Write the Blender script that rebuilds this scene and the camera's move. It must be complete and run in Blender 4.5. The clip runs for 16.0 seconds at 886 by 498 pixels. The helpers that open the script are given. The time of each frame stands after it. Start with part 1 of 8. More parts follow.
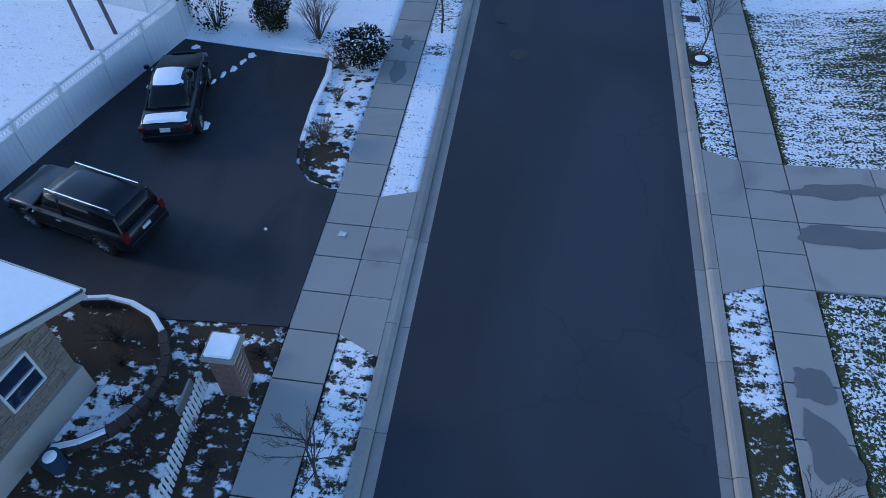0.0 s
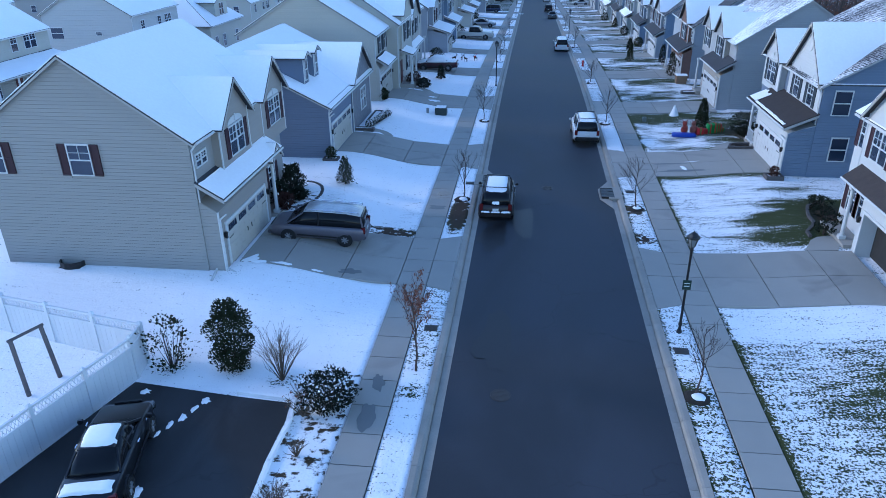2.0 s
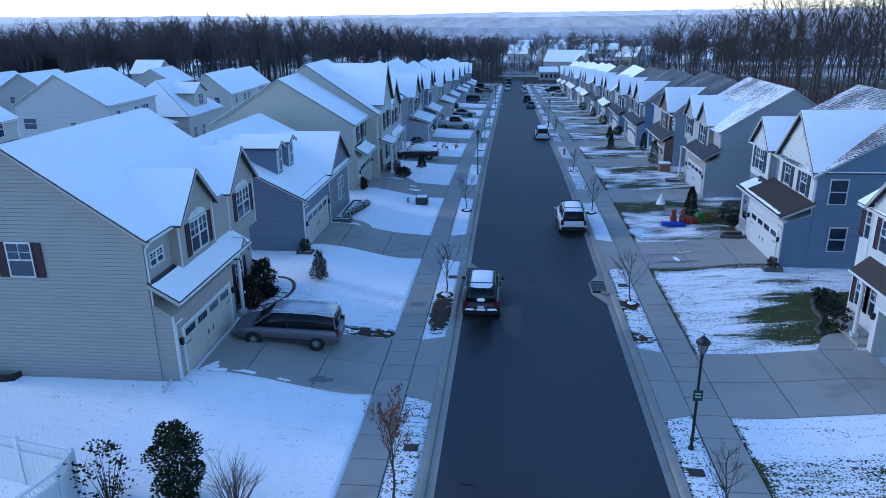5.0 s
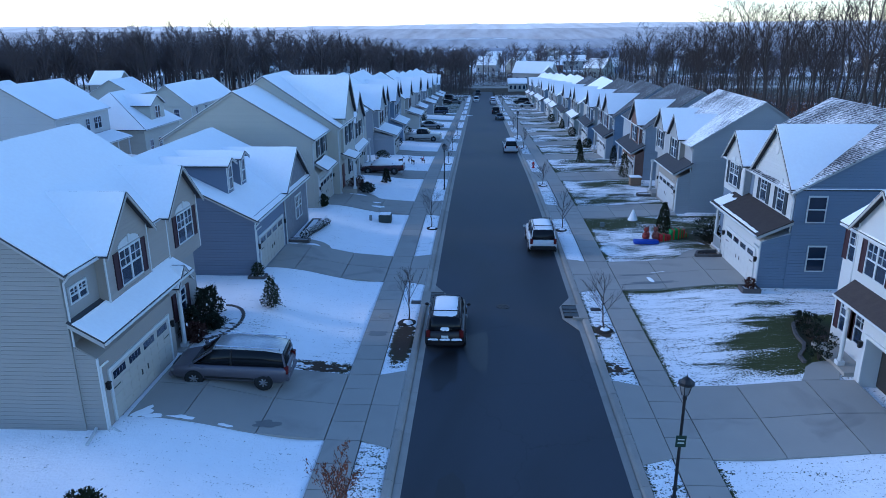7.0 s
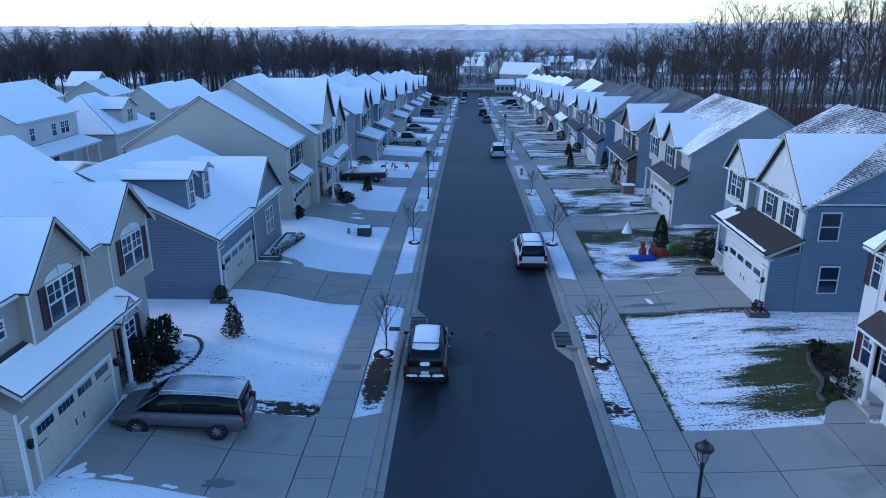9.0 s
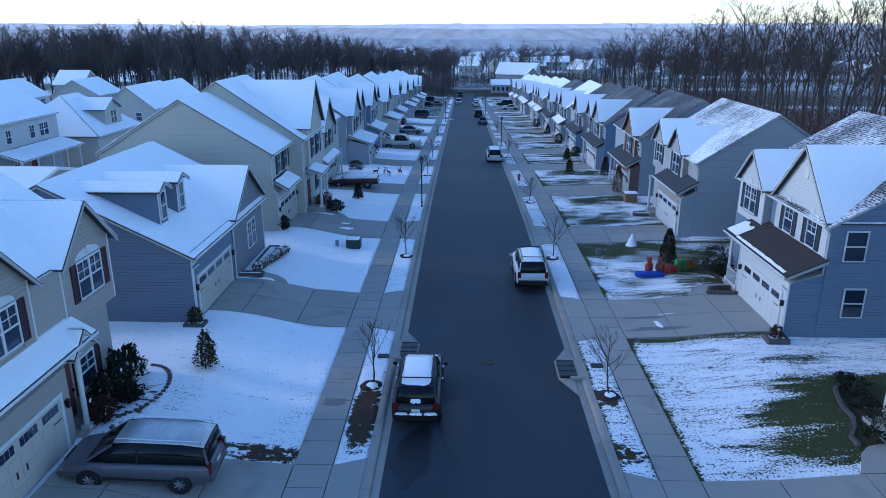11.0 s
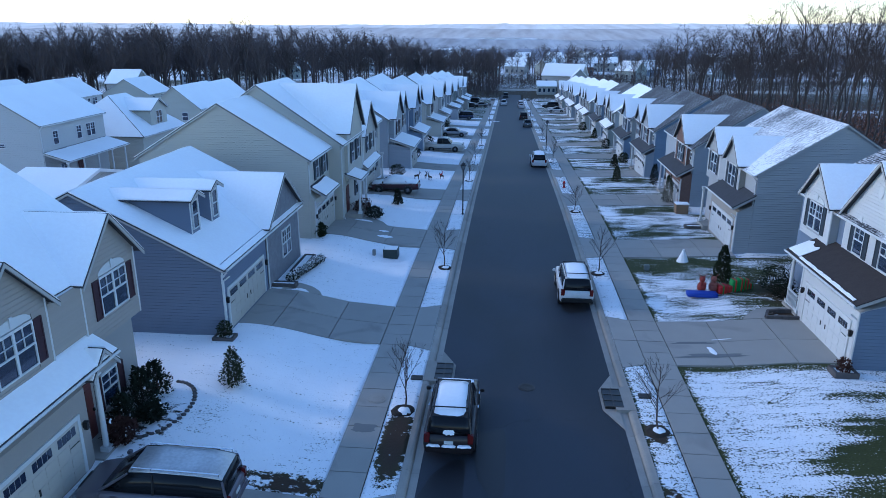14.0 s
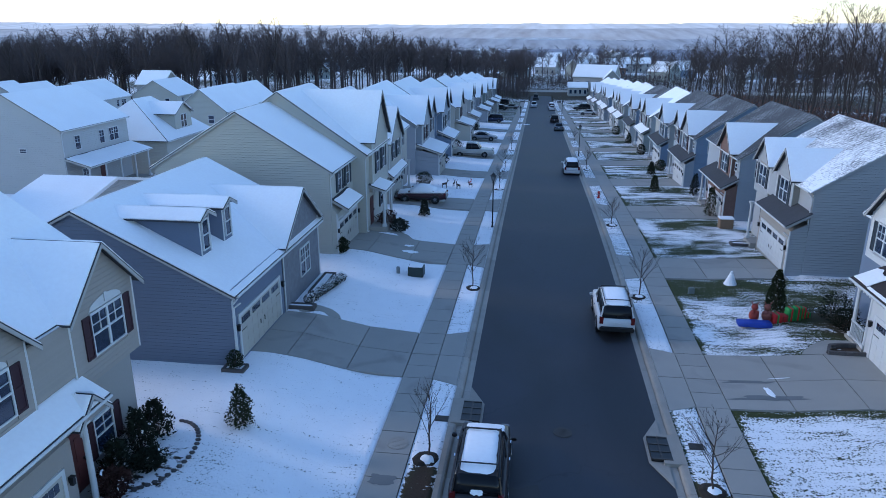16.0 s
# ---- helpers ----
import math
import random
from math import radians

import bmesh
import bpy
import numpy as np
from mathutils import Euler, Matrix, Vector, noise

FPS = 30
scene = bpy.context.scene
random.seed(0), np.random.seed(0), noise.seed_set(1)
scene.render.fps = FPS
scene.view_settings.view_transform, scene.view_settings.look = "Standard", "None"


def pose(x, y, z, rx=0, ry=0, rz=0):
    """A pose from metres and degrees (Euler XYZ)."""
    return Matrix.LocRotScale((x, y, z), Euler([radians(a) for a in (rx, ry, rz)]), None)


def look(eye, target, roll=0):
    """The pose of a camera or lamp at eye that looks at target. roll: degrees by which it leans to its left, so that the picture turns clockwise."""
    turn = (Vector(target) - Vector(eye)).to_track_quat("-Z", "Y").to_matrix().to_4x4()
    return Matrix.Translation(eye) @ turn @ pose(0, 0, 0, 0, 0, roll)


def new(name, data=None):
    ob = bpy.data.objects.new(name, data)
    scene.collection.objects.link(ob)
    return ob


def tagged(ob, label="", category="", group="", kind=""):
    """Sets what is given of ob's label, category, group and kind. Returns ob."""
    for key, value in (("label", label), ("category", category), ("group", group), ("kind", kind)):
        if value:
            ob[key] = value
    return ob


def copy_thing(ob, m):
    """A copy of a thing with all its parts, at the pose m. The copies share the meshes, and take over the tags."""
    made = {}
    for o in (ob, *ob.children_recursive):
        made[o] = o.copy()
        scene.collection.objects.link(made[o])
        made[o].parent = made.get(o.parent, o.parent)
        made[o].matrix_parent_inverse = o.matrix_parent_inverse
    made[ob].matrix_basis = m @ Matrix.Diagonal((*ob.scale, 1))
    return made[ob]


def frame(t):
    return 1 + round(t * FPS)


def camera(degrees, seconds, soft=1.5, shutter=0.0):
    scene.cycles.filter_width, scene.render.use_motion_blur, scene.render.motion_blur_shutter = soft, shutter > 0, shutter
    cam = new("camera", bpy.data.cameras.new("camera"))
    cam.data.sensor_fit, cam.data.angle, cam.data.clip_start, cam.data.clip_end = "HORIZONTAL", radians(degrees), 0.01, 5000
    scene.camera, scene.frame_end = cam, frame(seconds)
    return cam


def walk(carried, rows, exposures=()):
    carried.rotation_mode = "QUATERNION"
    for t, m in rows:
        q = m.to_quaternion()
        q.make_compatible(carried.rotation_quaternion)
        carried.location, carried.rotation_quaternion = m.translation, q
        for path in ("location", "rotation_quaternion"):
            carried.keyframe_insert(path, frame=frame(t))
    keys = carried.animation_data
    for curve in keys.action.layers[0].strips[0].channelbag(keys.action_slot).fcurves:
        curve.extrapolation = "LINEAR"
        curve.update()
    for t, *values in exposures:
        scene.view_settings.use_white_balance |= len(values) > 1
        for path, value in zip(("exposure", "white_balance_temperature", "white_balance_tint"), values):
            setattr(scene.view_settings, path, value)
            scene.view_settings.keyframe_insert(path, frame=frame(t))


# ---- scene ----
cam = camera(64.47, 16.0, 0.75)


def gaze(x, y, z, yaw, pitch, roll):
    """A camera pose from metres and degrees: yaw to the left of +y, pitch up."""
    a, b = radians(yaw), radians(pitch)
    way = Vector((-math.sin(a) * math.cos(b), math.cos(a) * math.cos(b), math.sin(b)))
    eye = Vector((x, y, z))
    return look(eye, eye + way, roll)


PATH = [
    (0, -1.186, -44.251, 15.121, 9.107, -48.427, -1.003),
    (0.5, -1.176, -43.312, 15.069, 8.500, -44.589, -0.896),
    (1, -1.134, -42.356, 14.993, 8.075, -37.271, -0.910),
    (1.5, -1.205, -41.483, 15.065, 7.505, -29.854, -0.822),
    (2, -1.328, -40.825, 15.088, 7.096, -25.368, -0.741),
    (2.5, -1.423, -40.052, 15.039, 6.838, -23.940, -0.738),
    (3, -1.536, -39.366, 14.911, 6.646, -23.086, -0.781),
    (3.5, -1.680, -38.806, 14.791, 6.350, -21.880, -0.565),
    (4, -1.722, -38.496, 14.749, 6.255, -20.440, -0.600),
    (6.5, -1.346, -36.425, 14.517, 3.520, -17.659, -0.464),
    (7, -1.328, -35.436, 14.524, 2.991, -17.662, -0.392),
    (7.5, -1.282, -34.455, 14.511, 2.582, -17.639, -0.352),
    (8, -1.227, -33.589, 14.524, 2.288, -17.633, -0.273),
    (8.5, -1.148, -32.760, 14.532, 2.109, -17.618, -0.199),
    (9, -1.151, -31.941, 14.519, 1.961, -17.629, -0.237),
    (9.5, -1.140, -31.237, 14.556, 1.806, -17.629, -0.120),
    (10, -1.204, -30.484, 14.565, 1.672, -17.643, -0.042),
    (12.5, -1.128, -27.607, 14.723, 1.482, -17.759, 0.064),
    (13, -1.129, -27.579, 14.792, 1.932, -17.771, 0.126),
    (13.5, -1.087, -27.401, 14.799, 3.419, -17.764, 0.098),
    (14, -1.118, -27.093, 14.785, 5.123, -17.709, 0.150),
    (14.5, -1.160, -26.578, 14.846, 6.323, -17.692, 0.134),
    (15, -1.233, -25.828, 14.943, 6.855, -17.718, 0.062),
    (15.5, -1.228, -25.020, 15.025, 7.223, -17.742, 0.123),
    (16, -1.460, -24.126, 15.029, 7.466, -17.727, 0.072),
]
walk(cam, [(t, gaze(*p)) for t, *p in PATH],
     [(0, 0.86, 5200, 13), (0.6, 1.08, 5200, 13), (1.0, 1.24, 5220, 12), (1.5, 1.36, 5260, 12), (2.0, 1.34, 5230, 12), (2.5, 1.27, 5150, 13), (7, 0.99, 4960, 12), (10, 0.98, 4980, 12), (13, 1.05, 5140, 12), (14, 1.07, 5240, 12), (16, 1.04, 5560, 13)]
)

# ---- world, sun, exposure ----
world = bpy.data.worlds.new("winter_sky")
scene.world = world
world.use_nodes = True
wn = world.node_tree
sky = wn.nodes.new("ShaderNodeTexSky")
sky.sky_type, sky.sun_disc = "NISHITA", False
sky.sun_elevation, sky.sun_rotation = radians(19), radians(-83)
sky.air_density, sky.dust_density, sky.ozone_density = 1.0, 0.2, 2.2
wn.links.new(sky.outputs[0], wn.nodes["Background"].inputs[0])
wn.nodes["Background"].inputs[1].default_value = 0.15
sun = new("sun", bpy.data.lights.new("sun", "SUN"))
sun.data.energy, sun.data.angle, sun.data.color = 0.6, radians(9), (1.0, 0.86, 0.70)
sun.matrix_world = look((0, 0, 0), (0.93, -0.12, -0.33))


# ---- materials ----
def material(name, colour, rough=0.8, metal=0.0, vary=0.25, scale=3.0, fine=40.0, bump=0.2, other=None, spec=0.4, coat=0.0):
    """A surface with two scales of variation and a fine relief, in world metres."""
    m = bpy.data.materials.new(name)
    m.use_nodes = True
    nt = m.node_tree
    bs = nt.nodes["Principled BSDF"]
    bs.inputs["Roughness"].default_value, bs.inputs["Metallic"].default_value = rough, metal
    bs.inputs["Specular IOR Level"].default_value = spec
    bs.inputs["Coat Weight"].default_value = coat
    tc = nt.nodes.new("ShaderNodeTexCoord")
    n1, n2 = nt.nodes.new("ShaderNodeTexNoise"), nt.nodes.new("ShaderNodeTexNoise")
    for n, s, d in ((n1, scale, 3), (n2, fine, 2)):
        n.inputs["Scale"].default_value, n.inputs["Detail"].default_value = s, d
        nt.links.new(tc.outputs["Object"], n.inputs["Vector"])
    info = nt.nodes.new("ShaderNodeObjectInfo")
    add = nt.nodes.new("ShaderNodeMath")
    add.operation = "ADD"
    nt.links.new(n1.outputs[0], add.inputs[0])
    nt.links.new(n2.outputs[0], add.inputs[1])
    mul = nt.nodes.new("ShaderNodeMath")
    mul.operation, mul.inputs[1].default_value = "MULTIPLY", 0.5
    nt.links.new(add.outputs[0], mul.inputs[0])
    ramp = nt.nodes.new("ShaderNodeMix")
    ramp.data_type = "RGBA"
    c = Vector(colour)
    o = Vector(other) if other else c
    ramp.inputs["A"].default_value = (*(c * (1 - vary)), 1)
    ramp.inputs["B"].default_value = (*[min(0.95, v) for v in o * (1 + vary)], 1)
    nt.links.new(mul.outputs[0], ramp.inputs["Factor"])
    hue = nt.nodes.new("ShaderNodeHueSaturation")
    val = nt.nodes.new("ShaderNodeMapRange")
    val.inputs["To Min"].default_value, val.inputs["To Max"].default_value = 1 - vary * 0.3, 1 + vary * 0.3
    nt.links.new(info.outputs["Random"], val.inputs["Value"])
    nt.links.new(val.outputs[0], hue.inputs["Value"])
    nt.links.new(ramp.outputs["Result"], hue.inputs["Color"])
    nt.links.new(hue.outputs[0], bs.inputs["Base Color"])
    if bump:
        b = nt.nodes.new("ShaderNodeBump")
        b.inputs["Strength"].default_value, b.inputs["Distance"].default_value = bump, 0.02
        nt.links.new(mul.outputs[0], b.inputs["Height"])
        nt.links.new(b.outputs[0], bs.inputs["Normal"])
    return m


M = {
    "snow": material("snow", (0.90, 0.87, 0.855), 0.75, vary=0.09, scale=0.4, fine=7, bump=0.8),
    "kerb": material("kerb_concrete", (0.30, 0.272, 0.232), 0.85, vary=0.35, scale=1.5, fine=30, bump=0.2),
    "shingle": material("shingle", (0.05, 0.05, 0.055), 0.9, vary=0.4, scale=2, fine=25, bump=0.6),
    "white": material("white_trim", (0.56, 0.56, 0.545), 0.5, vary=0.05, scale=2, fine=30, bump=0.05),
    "rake": material("rake_trim", (0.38, 0.37, 0.345), 0.55, vary=0.06, scale=2, fine=30, bump=0.05),
    "glass": material("window_glass", (0.017, 0.027, 0.052), 0.06, vary=0.3, scale=0.7, fine=2, bump=0, spec=0.85),
    "black": material("black_metal", (0.012, 0.012, 0.013), 0.4, vary=0.2, bump=0.05),
    "rubber": material("rubber", (0.015, 0.015, 0.015), 0.8, vary=0.2),
    "bark": material("bark", (0.07, 0.05, 0.04), 0.95, vary=0.4, scale=6, fine=30, bump=0.6),
    "vinyl": material("white_vinyl", (0.64, 0.65, 0.665), 0.45, vary=0.06, scale=1, fine=20, bump=0.05),
    "mulch": material("mulch", (0.03, 0.022, 0.016), 0.95, vary=0.5, scale=5, fine=40, bump=0.9),
}


# ---- building helpers ----
def mesh_object(name, verts, faces, mat, smooth=False):
    me = bpy.data.meshes.new(name)
    me.from_pydata([tuple(v) for v in verts], [], faces)
    me.update()
    me.materials.append(mat)
    if smooth:
        for p in me.polygons:
            p.use_smooth = True
    return new(name, me)


def part(name, bm, mat, parent=None, label="", smooth=False):
    """Links a bmesh as one mesh object under a thing or under a part."""
    me = bpy.data.meshes.new(name)
    bmesh.ops.recalc_face_normals(bm, faces=bm.faces[:])
    bm.to_mesh(me)
    bm.free()
    me.materials.append(mat)
    if smooth:
        for p in me.polygons:
            p.use_smooth = True
    ob = new(name, me)
    if parent:
        ob.parent = parent
    if label:
        ob["label"] = label
    return ob


def root(name, at, label, category, group="", kind="", turn=0):
    ob = new(name)
    ob.empty_display_size = 0.2
    ob.location = at
    ob.rotation_euler = (0, 0, radians(turn))
    return tagged(ob, label, category, group, kind)


def hexa(bm, p):
    """A closed block from eight corners: four below, four above, both going round."""
    v = [bm.verts.new(q) for q in p]
    for f in ((0, 1, 2, 3), (4, 5, 6, 7), (0, 1, 5, 4), (1, 2, 6, 5), (2, 3, 7, 6), (3, 0, 4, 7)):
        bm.faces.new([v[i] for i in f])
    return v


def box(bm, x0, x1, y0, y1, z0, z1):
    return hexa(bm, [(x0, y0, z0), (x1, y0, z0), (x1, y1, z0), (x0, y1, z0),
                     (x0, y0, z1), (x1, y0, z1), (x1, y1, z1), (x0, y1, z1)])


def boxed(*b):
    bm = bmesh.new()
    box(bm, *b)
    return bm


def soft(bm, w=0.02, n=2):
    bmesh.ops.bevel(bm, geom=bm.edges[:], offset=w, segments=n, affect="EDGES", clamp_overlap=True)
    return bm


def tube(bm, a, b, r0, r1, n=8):
    """A tapered round bar from a to b."""
    a, b = Vector(a), Vector(b)
    q = (b - a).to_track_quat("Z", "Y")
    rings = []
    for c, r in ((a, r0), (b, r1)):
        rings.append([bm.verts.new(c + q @ Vector((r * math.cos(2 * math.pi * i / n), r * math.sin(2 * math.pi * i / n), 0))) for i in range(n)])
    for i in range(n):
        bm.faces.new((rings[0][i], rings[0][(i + 1) % n], rings[1][(i + 1) % n], rings[1][i]))
    bm.faces.new(rings[0][::-1])
    bm.faces.new(rings[1])
    return bm


def prism(bm, outline, way):
    """A closed solid: a flat outline pushed along a way."""
    lo = [bm.verts.new(p) for p in outline]
    hi = [bm.verts.new(Vector(p) + Vector(way)) for p in outline]
    bm.faces.new(lo)
    bm.faces.new(hi[::-1])
    for i in range(len(lo)):
        j = (i + 1) % len(lo)
        bm.faces.new((lo[i], lo[j], hi[j], hi[i]))
    return bm


# ---- the lie of the land ----
def smooth(a, b, v):
    t = min(1, max(0, (v - a) / (b - a)))
    return t * t * (3 - 2 * t)


def street_z(y):
    """The height of the street along its length: level, then falling away."""
    if y < 10:
        return 0.0
    if y < 45:
        return -0.055 * (y - 10) ** 2 / 70
    z = -0.9625 - 0.055 * (min(y, 215) - 45)
    return z - 0.012 * max(0, min(y, 700) - 215)


def land_z(x, y):
    """The height of the lots: rising to the houses, a little lower behind them."""
    z = street_z(y)
    if x < 0:
        z += (0.85 - 0.55 * smooth(14, 45, y)) * smooth(7.5, 13.5, -x) * smooth(-22, -12, y)
        z -= 1.0 * smooth(26, 50, -x) * smooth(-20, 30, y)
        z -= 6.0 * smooth(80, 240, -x)
    else:
        z += (0.45 - 0.3 * smooth(5, 30, y)) * smooth(7.5, 13.5, x)
        z -= 3.0 * smooth(45, 120, x)
    return z

# ---- ground ----
def spread(stops):
    out = []
    for (a, b, step) in stops:
        n = max(1, round((b - a) / step))
        out += [a + (b - a) * i / n for i in range(n)]
    return out + [stops[-1][1]]


def lawn_material():
    """Grass, bare soil and leaf litter under snow: the ground's own attributes say how much of each."""
    m = bpy.data.materials.new("lawn")
    m.use_nodes = True
    nt = m.node_tree
    L, Nn = nt.links.new, nt.nodes.new
    bs = nt.nodes["Principled BSDF"]
    bs.inputs["Roughness"].default_value = 0.85
    bs.inputs["Specular IOR Level"].default_value = 0.2
    tc = Nn("ShaderNodeTexCoord")

    def tex(scale, detail=3, stretch=None):
        n = Nn("ShaderNodeTexNoise")
        n.inputs["Scale"].default_value, n.inputs["Detail"].default_value, n.inputs["Roughness"].default_value = scale, detail, 0.6
        if stretch:
            mp = Nn("ShaderNodeMapping")
            mp.inputs["Scale"].default_value = stretch
            L(tc.outputs["Object"], mp.inputs[0])
            L(mp.outputs[0], n.inputs["Vector"])
        else:
            L(tc.outputs["Object"], n.inputs["Vector"])
        return n.outputs[0]

    def math_(op, a, b):
        n = Nn("ShaderNodeMath")
        n.operation = op
        for k, v in enumerate((a, b)):
            if isinstance(v, (int, float)):
                n.inputs[k].default_value = v
            else:
                L(v, n.inputs[k])
        return n.outputs[0]
    cover, leaf = Nn("ShaderNodeAttribute"), Nn("ShaderNodeAttribute")
    cover.attribute_name, leaf.attribute_name = "snow_cover", "litter"
    grit = Nn("ShaderNodeMix")
    L(leaf.outputs["Fac"], grit.inputs["Factor"])
    L(tex(13, 5), grit.inputs["A"])
    L(tex(2.6, 3), grit.inputs["B"])
    rough = math_("ADD", math_("MULTIPLY", grit.outputs["Result"], 0.85), math_("ADD", math_("MULTIPLY", tex(2.2, 3, (0.35, 2.0, 1)), 0.36), math_("MULTIPLY", tex(0.35, 2), 0.08)))
    edge = math_("SUBTRACT", math_("ADD", math_("MULTIPLY", cover.outputs["Fac"], 0.30), 0.485), rough)
    fac = Nn("ShaderNodeMapRange")
    fac.inputs["From Min"].default_value, fac.inputs["From Max"].default_value = -0.025, 0.04
    L(edge, fac.inputs["Value"])
    grass, soil, col = Nn("ShaderNodeMix"), Nn("ShaderNodeMix"), Nn("ShaderNodeMix")
    for n in (grass, soil, col):
        n.data_type = "RGBA"
    grass.inputs["A"].default_value, grass.inputs["B"].default_value = (0.02, 0.027, 0.008, 1), (0.075, 0.08, 0.026, 1)
    L(tex(14, 4), grass.inputs["Factor"])
    L(leaf.outputs["Fac"], soil.inputs["Factor"])
    L(grass.outputs["Result"], soil.inputs["A"])
    soil.inputs["B"].default_value = (0.055, 0.036, 0.024, 1)
    snow = Nn("ShaderNodeMix")
    snow.data_type = "RGBA"
    snow.inputs["A"].default_value, snow.inputs["B"].default_value = (0.85, 0.83, 0.82, 1), (0.94, 0.915, 0.90, 1)
    L(tex(1.1), snow.inputs["Factor"])
    L(fac.outputs[0], col.inputs["Factor"])
    L(soil.outputs["Result"], col.inputs["A"])
    L(snow.outputs["Result"], col.inputs["B"])
    L(col.outputs["Result"], bs.inputs["Base Color"])
    b = Nn("ShaderNodeBump")
    b.inputs["Strength"].default_value, b.inputs["Distance"].default_value = 0.6, 0.06
    L(math_("ADD", fac.outputs[0], math_("ADD", math_("MULTIPLY", tex(9, 4), 0.9), tex(1.6, 2))), b.inputs["Height"])
    L(b.outputs[0], bs.inputs["Normal"])
    return m


def stained(name, colour):
    """Cast concrete: fine grain, cloudy tone, damp patches with soft outlines."""
    m = material(name, colour, 0.85, vary=0.14, scale=0.9, fine=45, bump=0.15)
    nt = m.node_tree
    L, Nn = nt.links.new, nt.nodes.new
    bs = nt.nodes["Principled BSDF"]
    was = bs.inputs["Base Color"].links[0].from_socket
    tc, n = Nn("ShaderNodeTexCoord"), Nn("ShaderNodeTexNoise")
    n.inputs["Scale"].default_value, n.inputs["Detail"].default_value, n.inputs["Distortion"].default_value = 0.33, 4, 0.8
    L(tc.outputs["Object"], n.inputs["Vector"])
    r = Nn("ShaderNodeMapRange")
    r.inputs["From Min"].default_value, r.inputs["From Max"].default_value = 0.58, 0.70
    L(n.outputs[0], r.inputs["Value"])
    mix = Nn("ShaderNodeMix")
    mix.data_type, mix.blend_type = "RGBA", "MULTIPLY"
    mix.inputs["B"].default_value = (0.78, 0.78, 0.80, 1)
    L(r.outputs[0], mix.inputs["Factor"])
    L(was, mix.inputs["A"])
    L(mix.outputs["Result"], bs.inputs["Base Color"])
    return m


M["concrete"] = stained("sidewalk_concrete", (0.315, 0.293, 0.257))
M["lawn"] = lawn_material()
XS = spread([(-3500, -1500, 700), (-1500, -500, 250), (-500, -120, 60), (-120, -30, 4), (-30, -16, 0.8), (-16, -6.95, 0.25), (-6.95, -6.88, 0.07), (-6.88, -5.58, 0.65), (-5.58, -5.5, 0.08), (-5.5, -4.40, 0.22),
             (-4.40, -4.30, 0.1), (-4.30, 4.30, 4.3), (4.30, 4.40, 0.1), (4.40, 5.5, 0.22), (5.5, 5.58, 0.08), (5.58, 6.88, 0.65), (6.88, 6.95, 0.07), (6.95, 16, 0.25), (16, 30, 0.8), (30, 120, 4), (120, 500, 60), (500, 1500, 250), (1500, 3500, 700)])
YS = spread([(-300, -60, 40), (-60, -44, 2), (-44, 20, 0.25), (20, 70, 0.35), (70, 130, 0.7), (130, 230, 1.6), (230, 260, 5), (260, 600, 30), (600, 1500, 180), (1500, 4500, 600)])

LEFT_DRIVES = [(-13.25, -8.15), (3.5, 8.25), (19.4, 24.0), (35.3, 40.2), (53.5, 58.3), (70.5, 75.3), (91.5, 96.3), (111.5, 116.3), (131.5, 136.3), (151, 155.8), (170.5, 175.3), (190, 194.8)]
RIGHT_DRIVES = [(-31.2, -26.05), (-13.9, -8.72), (2.55, 7.55), (18.4, 22.7), (34.4, 39.4), (50.5, 55.4)] + [(66.5 + 15.5 * k, 71.3 + 15.5 * k) for k in range(8)]


def blob(x, y, cx, cy, rx, ry):
    return 1 - smooth(0.35, 1.3, math.hypot((x - cx) / rx, (y - cy) / ry))


def bare_turf(x, y):
    """Where the snow has gone from the lawn before the white house: three tongues of grass that reach out from the bed, with streaky rims."""
    out = 0.0
    for tip, yc, wide in ((10.2, -2.75, 1.0), (8.6, -4.9, .9), (8.2, -7.0, 1.1), (11.0, -4.6, 2.9)):
        w = wide * (.4 + .6 * smooth(tip, tip + 3, x))
        reach = smooth(tip, tip + (4.2 if wide < 2 else 2.0), x + 1.6 * noise.noise((x * .4, y * 3.0, 9.0)))
        out = max(out, reach * (1 - smooth(w * .35, w * 1.35, abs(y - yc) + .3 * noise.noise((x * .8, y * 3.0, 1.0)))))
    return 1.15 * out


